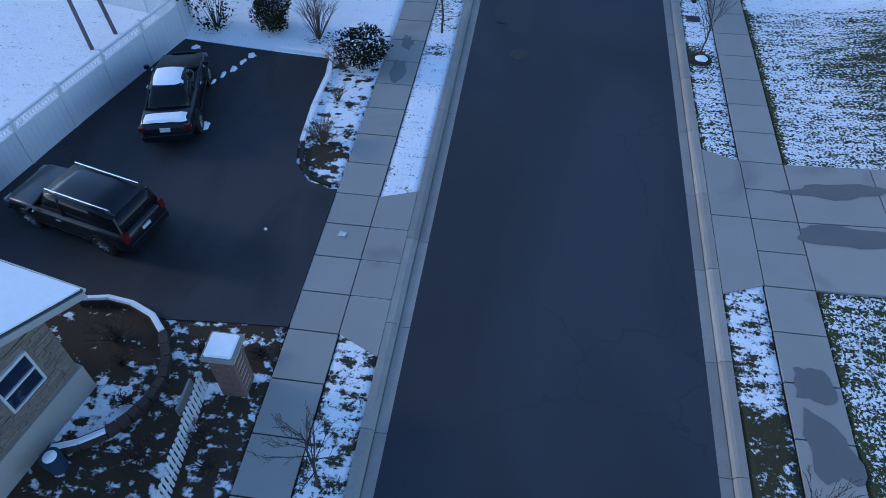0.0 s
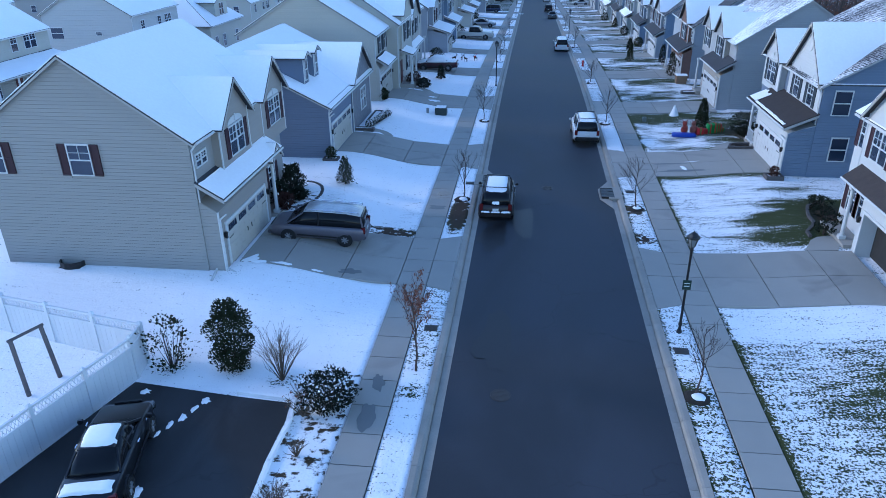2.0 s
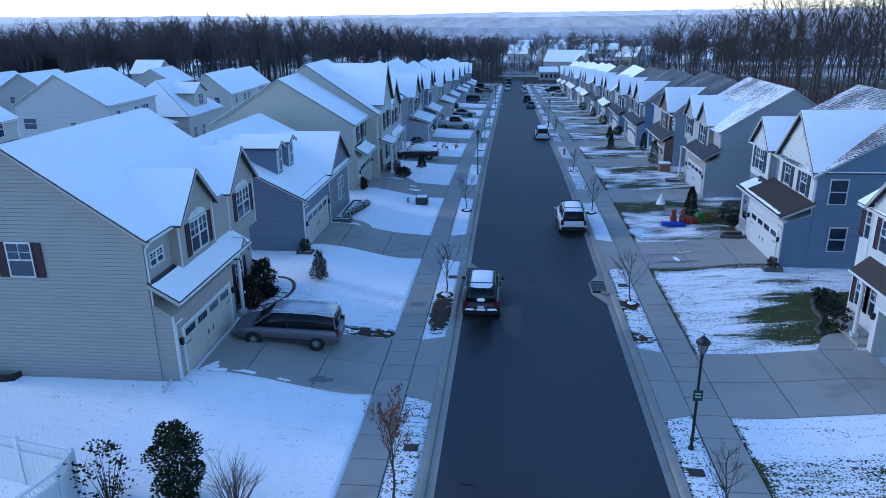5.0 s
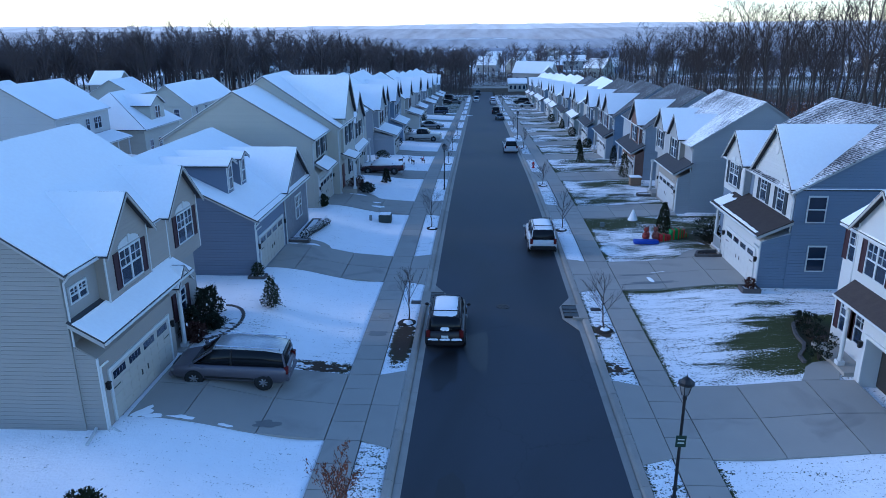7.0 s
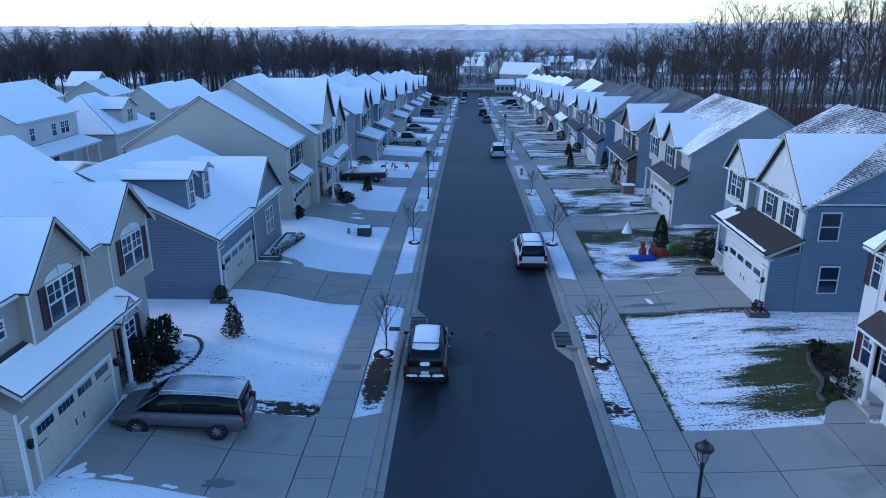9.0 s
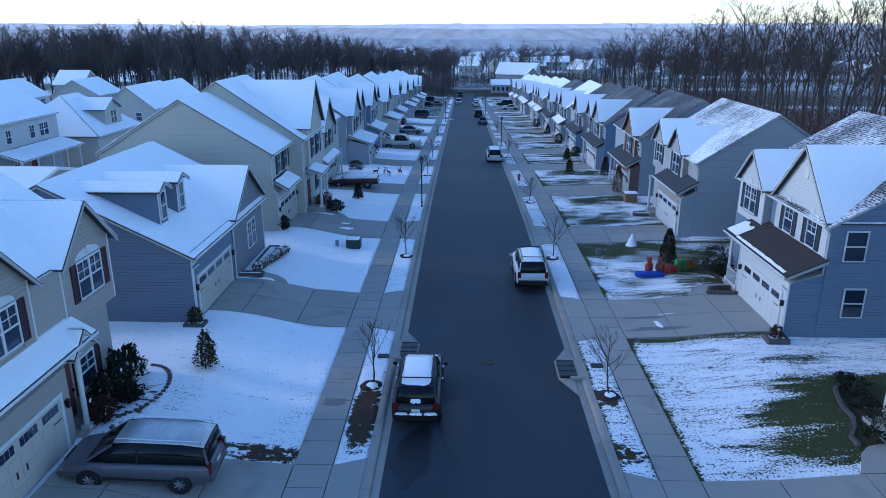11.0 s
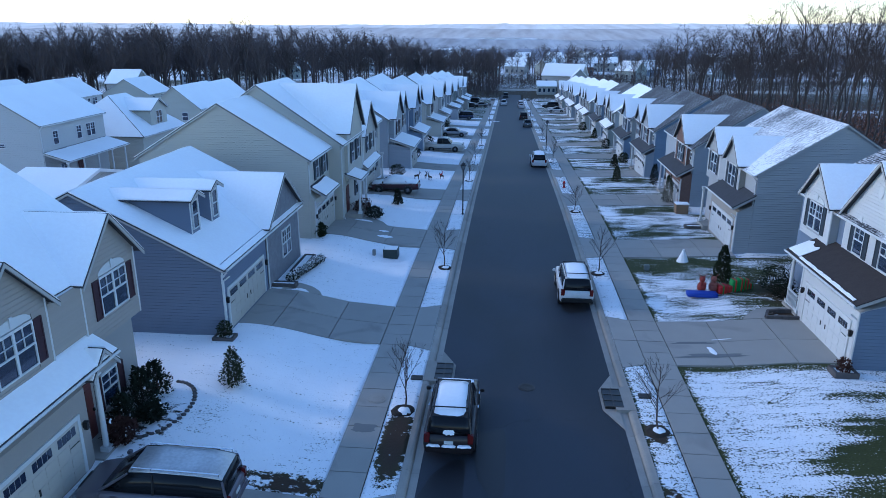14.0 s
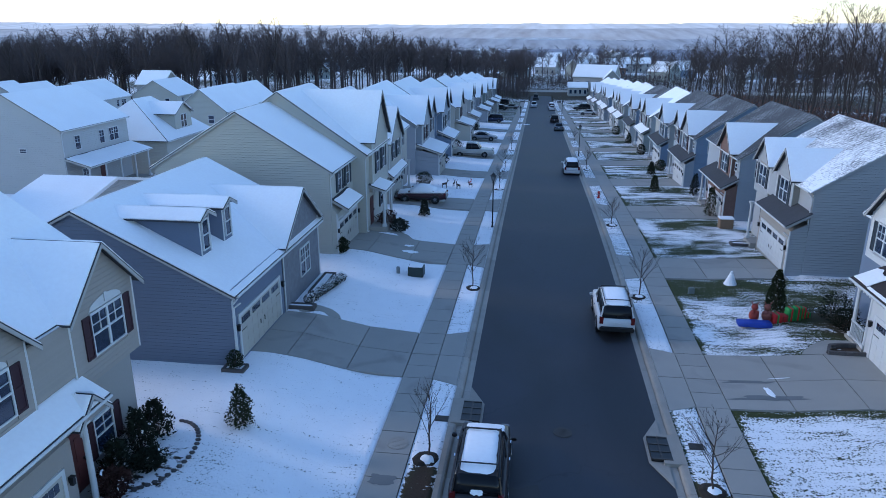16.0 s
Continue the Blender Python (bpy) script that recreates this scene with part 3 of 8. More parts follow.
def snowy_shingles(name, base, snow, lo, hi, tab):
    """Asphalt shingles in courses, thinly snowed over so that the tabs show through."""
    m = bpy.data.materials.new(name)
    m.use_nodes = True
    nt = m.node_tree
    L, Nn = nt.links.new, nt.nodes.new
    bs = nt.nodes["Principled BSDF"]
    bs.inputs["Roughness"].default_value = 0.85
    tc = Nn("ShaderNodeTexCoord")
    sep, com = Nn("ShaderNodeSeparateXYZ"), Nn("ShaderNodeCombineXYZ")
    L(tc.outputs["Object"], sep.inputs[0])
    L(sep.outputs["Y"], com.inputs[0])
    L(sep.outputs["Z"], com.inputs[1])
    br = Nn("ShaderNodeTexBrick")
    br.inputs["Scale"].default_value, br.inputs["Brick Width"].default_value, br.inputs["Row Height"].default_value = 1.0, 0.24, 0.072
    br.inputs["Mortar Size"].default_value = 0.014
    br.inputs["Color1"].default_value, br.inputs["Color2"].default_value, br.inputs["Mortar"].default_value = (0, 0, 0, 1), (0.9, 0.9, 0.9, 1), (1, 1, 1, 1)
    L(com.outputs[0], br.inputs["Vector"])
    ns, big = Nn("ShaderNodeTexNoise"), Nn("ShaderNodeTexNoise")
    ns.inputs["Scale"].default_value, big.inputs["Scale"].default_value, big.inputs["Detail"].default_value = 8, 0.3, 5
    L(tc.outputs["Object"], ns.inputs["Vector"])
    L(tc.outputs["Object"], big.inputs["Vector"])
    a1, a2, a3 = Nn("ShaderNodeMath"), Nn("ShaderNodeMath"), Nn("ShaderNodeMath")
    a1.operation, a2.operation, a3.operation = "ADD", "MULTIPLY_ADD", "MULTIPLY"
    a3.inputs[1].default_value = 1.3
    L(big.outputs[0], a3.inputs[0])
    L(br.outputs["Color"], a2.inputs[0])
    a2.inputs[1].default_value = tab
    L(a3.outputs[0], a2.inputs[2])
    L(a2.outputs[0], a1.inputs[0])
    L(ns.outputs[0], a1.inputs[1])
    rm = Nn("ShaderNodeMapRange")
    rm.inputs["From Min"].default_value, rm.inputs["From Max"].default_value = lo, hi
    L(a1.outputs[0], rm.inputs["Value"])
    mix = Nn("ShaderNodeMix")
    mix.data_type = "RGBA"
    mix.inputs["A"].default_value, mix.inputs["B"].default_value = (*base, 1), (*snow, 1)
    L(rm.outputs[0], mix.inputs["Factor"])
    L(mix.outputs["Result"], bs.inputs["Base Color"])
    b = Nn("ShaderNodeBump")
    b.inputs["Strength"].default_value, b.inputs["Distance"].default_value = 0.5, 0.03
    L(a1.outputs[0], b.inputs["Height"])
    L(b.outputs[0], bs.inputs["Normal"])
    return m


M["thin_snow"] = snowy_shingles("thin_snow_shingles", (0.11, 0.11, 0.115), (0.84, 0.83, 0.83), 0.98, 1.42, 0.22)
M["patchy_snow"] = snowy_shingles("patchy_snow_shingles", (0.03, 0.031, 0.036), (0.78, 0.77, 0.77), 1.25, 1.8, 0.42)
M["bare_shingle"] = snowy_shingles("bare_shingles", (0.05, 0.05, 0.052), (0.36, 0.37, 0.39), 1.45, 2.15, 0.4)
M["brown_shingle"] = material("brown_shingle", (0.045, 0.034, 0.03), 0.9, vary=0.5, scale=3, fine=18, bump=0.8)
M["shutter_red"] = material("shutter_maroon", (0.036, 0.013, 0.018), 0.6, vary=0.1)
M["shutter_dark"] = material("shutter_dark", (0.025, 0.035, 0.045), 0.6, vary=0.1)
M["door"] = material("garage_door_shaded", (0.43, 0.40, 0.34), 0.5, vary=0.05, scale=1, fine=15, bump=0.05)
M["stone"] = material("stone_veneer", (0.16, 0.16, 0.17), 0.9, vary=0.6, scale=4, fine=14, bump=1.0)
M["brick"] = material("brick_veneer", (0.19, 0.115, 0.092), 0.9, vary=0.4, scale=5, fine=20, bump=0.8)
M["front_door"] = material("front_door_paint", (0.10, 0.03, 0.025), 0.5, vary=0.1)
M["room_shade"] = material("interior_shade", (0.03, 0.028, 0.026), 0.9, vary=0.3)


def hpart(name, bm, mat, parent, base, label="", smooth=False):
    """A part given in world metres, under a root that stands at base."""
    ob = part(name, bm, mat, parent, label, smooth)
    if base is not None:
        ob.matrix_parent_inverse = Matrix.Translation(-Vector(base))
    return ob


def obox(bm, O, A, N, a0, a1, n0, n1, z0, z1):
    """A block along a wall: A runs along it, N points out of it."""
    O, A, N = Vector(O), Vector(A), Vector(N)
    q = lambda a, n, z: O + A * a + N * n + Vector((0, 0, z))
    return hexa(bm, [q(a0, n0, z0), q(a1, n0, z0), q(a1, n1, z0), q(a0, n1, z0), q(a0, n0, z1), q(a1, n0, z1), q(a1, n1, z1), q(a0, n1, z1)])


def lattice(O, A, N, rects, n0, n1):
    """One connected solid: flat pieces (a0, a1, z0, z1) joined where they touch, from depth n0 to n1."""
    xs = sorted({round(v, 4) for r in rects for v in r[:2]})
    zs = sorted({round(v, 4) for r in rects for v in r[2:]})
    on = lambda i, j: 0 <= i < len(xs) - 1 and 0 <= j < len(zs) - 1 and any(r[0] < (xs[i] + xs[i + 1]) / 2 < r[1] and r[2] < (zs[j] + zs[j + 1]) / 2 < r[3] for r in rects)
    bm, made = bmesh.new(), {}
    O, A, N = Vector(O), Vector(A), Vector(N)

    def v(i, j, k):
        if (i, j, k) not in made:
            made[i, j, k] = bm.verts.new(O + A * xs[i] + N * (n1 if k else n0) + Vector((0, 0, zs[j])))
        return made[i, j, k]
    for i in range(len(xs) - 1):
        for j in range(len(zs) - 1):
            if not on(i, j):
                continue
            bm.faces.new((v(i, j, 1), v(i + 1, j, 1), v(i + 1, j + 1, 1), v(i, j + 1, 1)))
            for di, dj, p, q in ((-1, 0, (i, j), (i, j + 1)), (1, 0, (i + 1, j), (i + 1, j + 1)), (0, -1, (i, j), (i + 1, j)), (0, 1, (i, j + 1), (i + 1, j + 1))):
                if not on(i + di, j + dj):
                    bm.faces.new((v(*p, 0), v(*q, 0), v(*q, 1), v(*p, 1)))
    return bm


def window(parent, base, O, A, N, w, h, panes=1, shutters=None, grid=True, hood=False, trim="white"):
    """A sash window whose lower edge's middle is O: frame and bars, glass, and shutters beside it."""
    t = 0.055
    rects = [(-w / 2 - t, w / 2 + t, -t, 0.0), (-w / 2 - t, w / 2 + t, h, h + t + 0.03), (-w / 2 - t, -w / 2, 0, h), (w / 2, w / 2 + t, 0, h)]
    for k in range(panes):
        c0, c1 = -w / 2 + w * k / panes, -w / 2 + w * (k + 1) / panes
        if k:
            rects.append((c0 - 0.05, c0 + 0.05, 0, h))
        rects.append((c0, c1, h / 2 - 0.03, h / 2 + 0.03))
        if grid:
            m = (c0 + c1) / 2
            rects += [(m - 0.009, m + 0.009, h / 2, h), (c0, c1, h * 0.75 - 0.009, h * 0.75 + 0.009)]
    bm = lattice(O, A, N, rects, 0.0, 0.07)
    win = hpart("window", bm, M[trim], parent, base)
    bm = bmesh.new()
    obox(bm, O, A, N, -w / 2, w / 2, 0.006, 0.03, 0, h)
    part("pane", bm, M["glass"], win, "dark reflecting glass")
    if shutters:
        for e in (-1, 1):
            bm = bmesh.new()
            b = e * (w / 2 + t + 0.21)
            for a0, a1, n0, n1, z0, z1 in ((b - .19, b + .19, .005, .06, -.05, h + .05), (b - .19, b - .13, .06, .078, -.05, h + .05), (b + .13, b + .19, .06, .078, -.05, h + .05),
                                           (b - .13, b + .13, .06, .078, -.05, .03), (b - .13, b + .13, .06, .078, h - .03, h + .05), (b - .13, b + .13, .06, .078, h / 2 - .04, h / 2 + .04)):
                obox(bm, O, A, N, a0, a1, n0, n1, z0, z1)
            part("shutter", bm, M[shutters], win, "dark panelled shutter")
    if hood:
        bm = bmesh.new()
        q = lambda a, n, z: Vector(O) + Vector(A) * a + Vector(N) * n + Vector((0, 0, z))
        n = 9
        arc = [(-math.cos(math.pi * i / n) * (w / 2 + t), h + 0.12 + math.sin(math.pi * i / n) * 0.32) for i in range(n + 1)]
        prism(bm, [q(a, 0, z) for a, z in arc], Vector(N) * 0.05)
        obox(bm, O, A, N, -.07, .07, .05, .09, h + .2, h + .5)
        part("arch_hood", bm, M[trim], win, "arched panel with keystone")
    return win


def courses(parent, base, O, A, N, outline, holes, mat, h=0.16, name="siding_board"):
    """Lap boards over a wall: outline is a convex outline in (along, up), holes are blocks (a0, a1, z0, z1) kept free."""
    zs = [p[1] for p in outline]
    z, made = min(zs), 0

    def ends(zz):
        hits = []
        for i in range(len(outline)):
            (a, b), (c, d) = outline[i], outline[(i + 1) % len(outline)]
            if (b - zz) * (d - zz) <= 0 and b != d:
                hits.append(a + (c - a) * (zz - b) / (d - b))
        return (min(hits), max(hits)) if len(hits) > 1 else None
    while z < max(zs) - 0.03:
        top = min(z + h, max(zs) - 0.004)
        lo, hi = ends(z + 0.002), ends(top - 0.002)
        if lo and hi:
            l0, l1, u0, u1 = *lo, *hi
            cuts = sorted((a0, a1) for a0, a1, z0, z1 in holes if z0 < top - 0.02 and z1 > z + 0.02)
            spans, at = [], None
            for a0, a1 in cuts:
                spans.append((at, a0))
                at = a1
            spans.append((at, None))
            for b0, b1 in spans:
                p0, q0 = (l0, u0) if b0 is None else (b0, b0)
                p1, q1 = (l1, u1) if b1 is None else (b1, b1)
                if p1 - p0 < 0.05 or q1 - q0 < -0.001:
                    continue
                bm = bmesh.new()
                q = lambda a, n, zz: Vector(O) + Vector(A) * a + Vector(N) * n + Vector((0, 0, zz))
                hexa(bm, [q(p0, 0, z), q(p1, 0, z), q(p1, .031, z), q(p0, .031, z), q(q0, 0, top - .012), q(q1, 0, top - .012), q(q1, .024, top - .012), q(q0, .024, top - .012)])
                part(name, bm, mat, parent)
                made += 1
        z += h
    return made


def roof_slab(parent, base, a, b, c, d, mat, snow=True, thick=0.055, depth=0.06, name="roof", ragged=0.0, bare=0.02):
    """One roof slope: a, b along the eave, c, d along the ridge. Snow lies on it as a layer that stops short of the edges."""
    a, b, c, d = (Vector(p) for p in (a, b, c, d))
    up = (b - a).cross(d - a).normalized()
    if up.z < 0:
        up = -up
    bm = bmesh.new()
    hexa(bm, [a, b, c, d] + [p + up * thick for p in (a, b, c, d)])
    slab = hpart(name, bm, mat, parent, base)
    if snow:
        n, m = 14, 8
        bm = bmesh.new()
        o = up * thick
        grid = []
        for j in range(m + 1):
            row = []
            for i in range(n + 1):
                u, v = i / n, j / m
                wide = max(0.5, (b - a).length)
                high = max(0.5, (d - a).length)
                e = 0.02 + ragged * max(0, noise.noise(a * 0.3 + Vector((u * wide * 1.3, v * high * 1.3, 2))))
                u2 = min(max(u, e / wide), 1 - e / wide)
                v2 = min(max(v, (e + 0.03) / high), 1 - bare * (1 + .5 * noise.noise(a + Vector((u * wide * 1.5, 0, 7)))) / high)
                p = (a * (1 - u2) + b * u2) * (1 - v2) + (d * (1 - u2) + c * u2) * v2
                edge = i in (0, n) or j in (0,)
                k = depth * (0.7 if edge else 1.0) * (1 + 0.35 * noise.noise(p * 0.8))
                row.append(bm.verts.new(p + o + up * k))
            grid.append(row)
        for j in range(m):
            for i in range(n):
                bm.faces.new((grid[j][i], grid[j][i + 1], grid[j + 1][i + 1], grid[j + 1][i]))
        rim = [grid[0][i] for i in range(n + 1)] + [grid[j][n] for j in range(1, m + 1)] + [grid[m][i] for i in range(n - 1, -1, -1)] + [grid[j][0] for j in range(m - 1, 0, -1)]
        low = [bm.verts.new(v.co - up * (depth * 1.3)) for v in rim]
        rim = [bm.verts.new(v.co) for v in rim]
        for i in range(len(rim)):
            k = (i + 1) % len(rim)
            bm.faces.new((rim[i], rim[k], low[k], low[i]))
        part("snow_layer", bm, M["snow"], slab, "thin even layer of snow", True)
    return slab


def gable_roof(parent, base, s, xf, yc, half, z, pitch, d0, d1, roof, snow=True):
    """Two slopes over a front gable, its ridge running back from d0 to d1."""
    P = lambda d, y, zz: (s * (xf + d), y, zz)
    top = z + half * pitch
    for e in (-1, 1):
        roof_slab(parent, base, P(d0, yc + e * half, z), P(d1, yc + e * half, z), P(d1, yc, top), P(d0, yc, top), roof, snow)
    # rake boards on the gable's face
    for e in (-1, 1):
        bm = bmesh.new()
        prism(bm, [P(d0 - .01, yc + e * half, z - .11), P(d0 - .01, yc, top - .11), P(d0 - .01, yc, top + .02), P(d0 - .01, yc + e * half, z + .02)], (s * 0.05, 0, 0))
        hpart("rake_board", bm, M["rake"], parent, base)


def garage_door(parent, base, O, A, N, w, h):
    """A sectional door: four rows of raised panels, a row of small panes, two handles."""
    bm = bmesh.new()
    obox(bm, O, A, N, -w / 2, w / 2, 0.0, 0.03, 0, h)
    rows, cols = 4, 8
    for r in range(rows - 1):
        for c in range(cols):
            a0, z0 = -w / 2 + w * c / cols, h * r / rows
            obox(bm, O, A, N, a0 + .06, a0 + w / cols - .06, .03, .045, z0 + .07, z0 + h / rows - .07)
    # white towards the sun, almond away from it: the light is in the colour
    door = hpart("garage_door", bm, M["white" if Vector(N).x < 0 else "door"], parent, base, "panelled sectional garage door, tinted white on the sunward side")
    for c in range(16):
        a0 = -w / 2 + w * (c // 4) / 4 + .14 + (w / 4 - .28) * (c % 4) / 4
        bm = bmesh.new()
        obox(bm, O, A, N, a0 + .015, a0 + (w / 4 - .28) / 4 - .015, .03, .04, h * .79, h * .94)
        part("door_pane", bm, M["glass"], door)
    for e in (-1, 1):
        bm = bmesh.new()
        obox(bm, O, A, N, e * .25 - .03, e * .25 + .03, .03, .07, h * .36, h * .47)
        part("handle", bm, M["black"], door, "black iron handle")
        bm = bmesh.new()
        obox(bm, O, A, N, e * (w / 2 - .3) - .24, e * (w / 2 - .3) + .24, .03, .05, h * .62, h * .645)
        part("strap_hinge", bm, M["black"], door, "black iron strap hinge")
    bm = lattice(O, A, N, [(-w / 2 - .14, -w / 2, 0, h + .14), (w / 2, w / 2 + .14, 0, h + .14), (-w / 2, w / 2, h, h + .14)], 0, .06)
    hpart("door_trim", bm, M["white"], parent, base)


def lantern(parent, base, O, N):
    bm = bmesh.new()
    A = Vector((0, 1, 0))
    obox(bm, O, A, N, -.05, .05, 0, .04, -.08, .12)
    obox(bm, O, A, N, -.06, .06, .04, .16, -.14, .1)
    obox(bm, O, A, N, -.075, .075, .02, .18, .1, .14)
    hpart("wall_lantern", bm, M["black"], parent, base)


def bar(parent, base, name, pts, r, mat):
    bm = bmesh.new()
    for p, q in zip(pts, pts[1:]):
        tube(bm, p, q, r, r, 6)
    hpart(name, bm, M[mat], parent, base)


def house(s, y0, y1, base, wall, front=None, xf=15.2, depth=9.8, he=5.6, pitch=0.68, gables=(), garage=None, shed=None, wins=(), near_wins=(), porch=None,
          roof="shingle", snow=(True, True), near=True, label="", shut="shutter_red", boards=False, dormers=(), gsnow=True, shed_snow=True, shed_roof="shingle", board_mat=None, far_board=None, grid=True, open_garage=False):
    """A house beside the street. s: side; y0, y1: its ends; base: its floor's height. Heights in the lists are above base, depths d are behind the front wall."""
    front = front or wall
    B = (s * xf, y0, base)
    h = root("house", B, label or "two-storey house with vinyl siding and snow on its roof", "house", group="houses along the street")
    P = lambda d, y, z: (s * (xf + d), y, base + z)
    N, A = Vector((-s, 0, 0)), Vector((0, 1, 0))
    r = depth / 2
    top = he + r * pitch
    bm = bmesh.new()
    prism(bm, [P(0, y0, -1.0), P(depth, y0, -1.0), P(depth, y0, he), P(r, y0, top), P(0, y0, he)], (0, y1 - y0, 0))
    body = hpart("wall", bm, wall, h, B)
    o = 0.28
    for k, (a, b) in enumerate(((-o, r), (depth + o, r))):
        za, zb = he - pitch * o, top
        roof_slab(h, B, P(a, y0 - .2, za), P(a, y1 + .2, za), P(b, y1 + .2, zb), P(b, y0 - .2, zb), M[roof] if isinstance(roof, str) else M[roof[k]], snow[k])
    # trim: rakes on the near gable, gutter and downspout
    for a, b in ((-o, r), (depth + o, r)):
        bm = bmesh.new()
        prism(bm, [P(a, y0 - .2, he - pitch * o - .10), P(b, y0 - .2, top - .10), P(b, y0 - .2, top + .0), P(a, y0 - .2, he - pitch * o + .0)], (0, .05, 0))
        hpart("rake_board", bm, M["rake"], h, B)
    bar(h, B, "gutter", [P(-o - .04, y0, he - pitch * o), P(-o - .04, y1, he - pitch * o)], .06, "white")
    bar(h, B, "downspout", [P(-o, y0 + .05, he - .25), P(-.06, y0 + .05, he - .5), P(-.06, y0 + .05, 3.2 if garage else 0)], .04, "white")
    for yc, half, z, gp, d, zb, wm in gables:
        bm = bmesh.new()
        w = half - 0.28
        zt = z + 0.28 * gp
        prism(bm, [P(d, yc - w, zb), P(d, yc + w, zb), P(d, yc + w, zt), P(d, yc, zt + w * gp), P(d, yc - w, zt)], (s * (r * 0.9 - d), 0, 0))
        g = hpart("gable_wall", bm, wm or front, h, B)
        if boards and board_mat and wm is not M["stone"]:
            hl = [(wy - ww / 2 - .1, wy + ww / 2 + .1, wz - .1 + base, wz + wh + .12 + base) for wy, wz, wd, ww, wh, *_ in wins if abs(wd - d) < .05]
            courses(g, None, (s * (xf + d), 0, 0), A, N, [(yc - w, base + zb), (yc + w, base + zb), (yc + w, base + zt), (yc, base + zt + w * gp - .05), (yc - w, base + zt)], hl, far_board or board_mat)
        gable_roof(h, B, s, xf, yc, half, base + z, gp, d - 0.32, r * 0.98, M["shingle"], gsnow)
        bar(h, B, "corner_board", [P(d - .01, yc - w, zb), P(d - .01, yc - w, zt)], .045, "white")
        bar(h, B, "corner_board", [P(d - .01, yc + w, zb), P(d - .01, yc + w, zt)], .045, "white")
    if garage:
        g0, g1, d, hg, dw, dh = garage
        bm = bmesh.new()
        m = (g0 + g1) / 2
        if open_garage:
            # jambs and header round an open doorway; a dark panel paints the shade inside
            for e0, e1, zz in ((g0, m - dw / 2, -1), (m + dw / 2, g1, -1), (m - dw / 2, m + dw / 2, dh)):
                prism(bm, [P(0, e0, zz), P(d, e0, zz), P(d, e0, hg), P(0, e0, hg + .5)], (0, e1 - e0, 0))
            hpart("garage_wall", bm, front, h, B)
            bm = bmesh.new()
            obox(bm, P(0, m, 0), A, N, -dw / 2, dw / 2, .01, .05, -.1, dh)
            hpart("garage_room", bm, M["room_shade"], h, B, "dark panel standing for the shade inside an open garage")
            bm = lattice(P(d, m, 0), A, N, [(-dw / 2 - .14, -dw / 2, 0, dh + .14), (dw / 2, dw / 2 + .14, 0, dh + .14), (-dw / 2, dw / 2, dh, dh + .14)], 0, .06)
            hpart("door_trim", bm, M["white"], h, B)
        else:
            prism(bm, [P(0, g0, -1), P(d, g0, -1), P(d, g0, hg), P(0, g0, hg + .5)], (0, g1 - g0, 0))
            hpart("garage_wall", bm, front, h, B)
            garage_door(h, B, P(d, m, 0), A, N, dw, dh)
        for e in (-1, 1):
            lantern(h, B, P(d, (g0 + g1) / 2 + e * (dw / 2 + .33), dh * .8), N)
        bar(h, B, "downspout", [P(d - .35, g0 + .05, hg - .1), P(d - .04, g0 + .05, hg - .35), P(d - .04, g0 + .05, 0.05), P(d - .5, g0 - .1, -.1)], .04, "white")
        bar(h, B, "corner_board", [P(d, g0, -.2), P(d, g0, hg)], .05, "white")
    if shed:
        a, b, d0, z0, z1 = shed
        roof_slab(h, B, P(d0, a, z0), P(d0, b, z0), P(0.02, b, z1), P(0.02, a, z1), M[shed_roof], shed_snow, ragged=0.0 if shed_snow is True else 0.6, bare=.2)
        bar(h, B, "gutter", [P(d0 - .04, a, z0), P(d0 - .04, b, z0)], .055, "white")
        bm = bmesh.new()
        prism(bm, [P(d0 + .03, a + .02, z0 - .16), P(d0 + .03, a + .02, z0), P(0.0, a + .02, z1 - .02), P(0, a + .02, z1 - .18)], (0, .04, 0))
        hpart("rake_board", bm, M["rake"], h, B)
    for wy, wz, wd, ww, wh, n, sh, hood in wins:
        window(h, B, P(wd, wy, wz), A, N, ww, wh, n, shut if sh else None, grid, hood)
    for wd, wz, ww, wh, sh in near_wins:
        window(h, B, P(wd, y0 - (0.02 if boards else 0), wz), Vector((s, 0, 0)), Vector((0, -1, 0)), ww, wh, 1, shut if sh else None, sh)
    if porch:
        p0, p1, d, hp, door_y, posts = porch
        bm = bmesh.new()
        q = [P(0, p0, -.6), P(d, p0, -.6), P(d, p1, -.6), P(0, p1, -.6)]
        hexa(bm, q + [(x, y, base + .12) for x, y, z in q])
        hpart("porch_floor", bm, M["concrete"], h, B)
        for py in posts:
            bm = bmesh.new()
            tube(bm, P(d + .18, py, .1), P(d + .18, py, hp), .10, .085, 10)
            c = Vector(P(d + .18, py, 0))
            box(bm, c.x - .15, c.x + .15, c.y - .15, c.y + .15, base + .1, base + .3)
            box(bm, c.x - .14, c.x + .14, c.y - .14, c.y + .14, base + hp - .15, base + hp + .02)
            hpart("porch_post", bm, M["white"], h, B)
        if door_y is not None:
            bm = bmesh.new()
            O = P(0, door_y, .12)
            obox(bm, O, A, N, -.46, .46, 0, .05, 0, 2.05)
            for a0, a1, z0, z1 in ((-.34, -.06, .25, .85), (.06, .34, .25, .85), (-.34, -.06, 1.05, 1.85), (.06, .34, 1.05, 1.85)):
                obox(bm, O, A, N, a0, a1, .05, .065, z0, z1)
            dr = hpart("front_door", bm, M["front_door"], h, B, "dark red panelled front door")
            bm = bmesh.new()
            obox(bm, O, A, N, .36, .42, .05, .12, .95, 1.05)
            part("door_knob", bm, M["black"], dr)
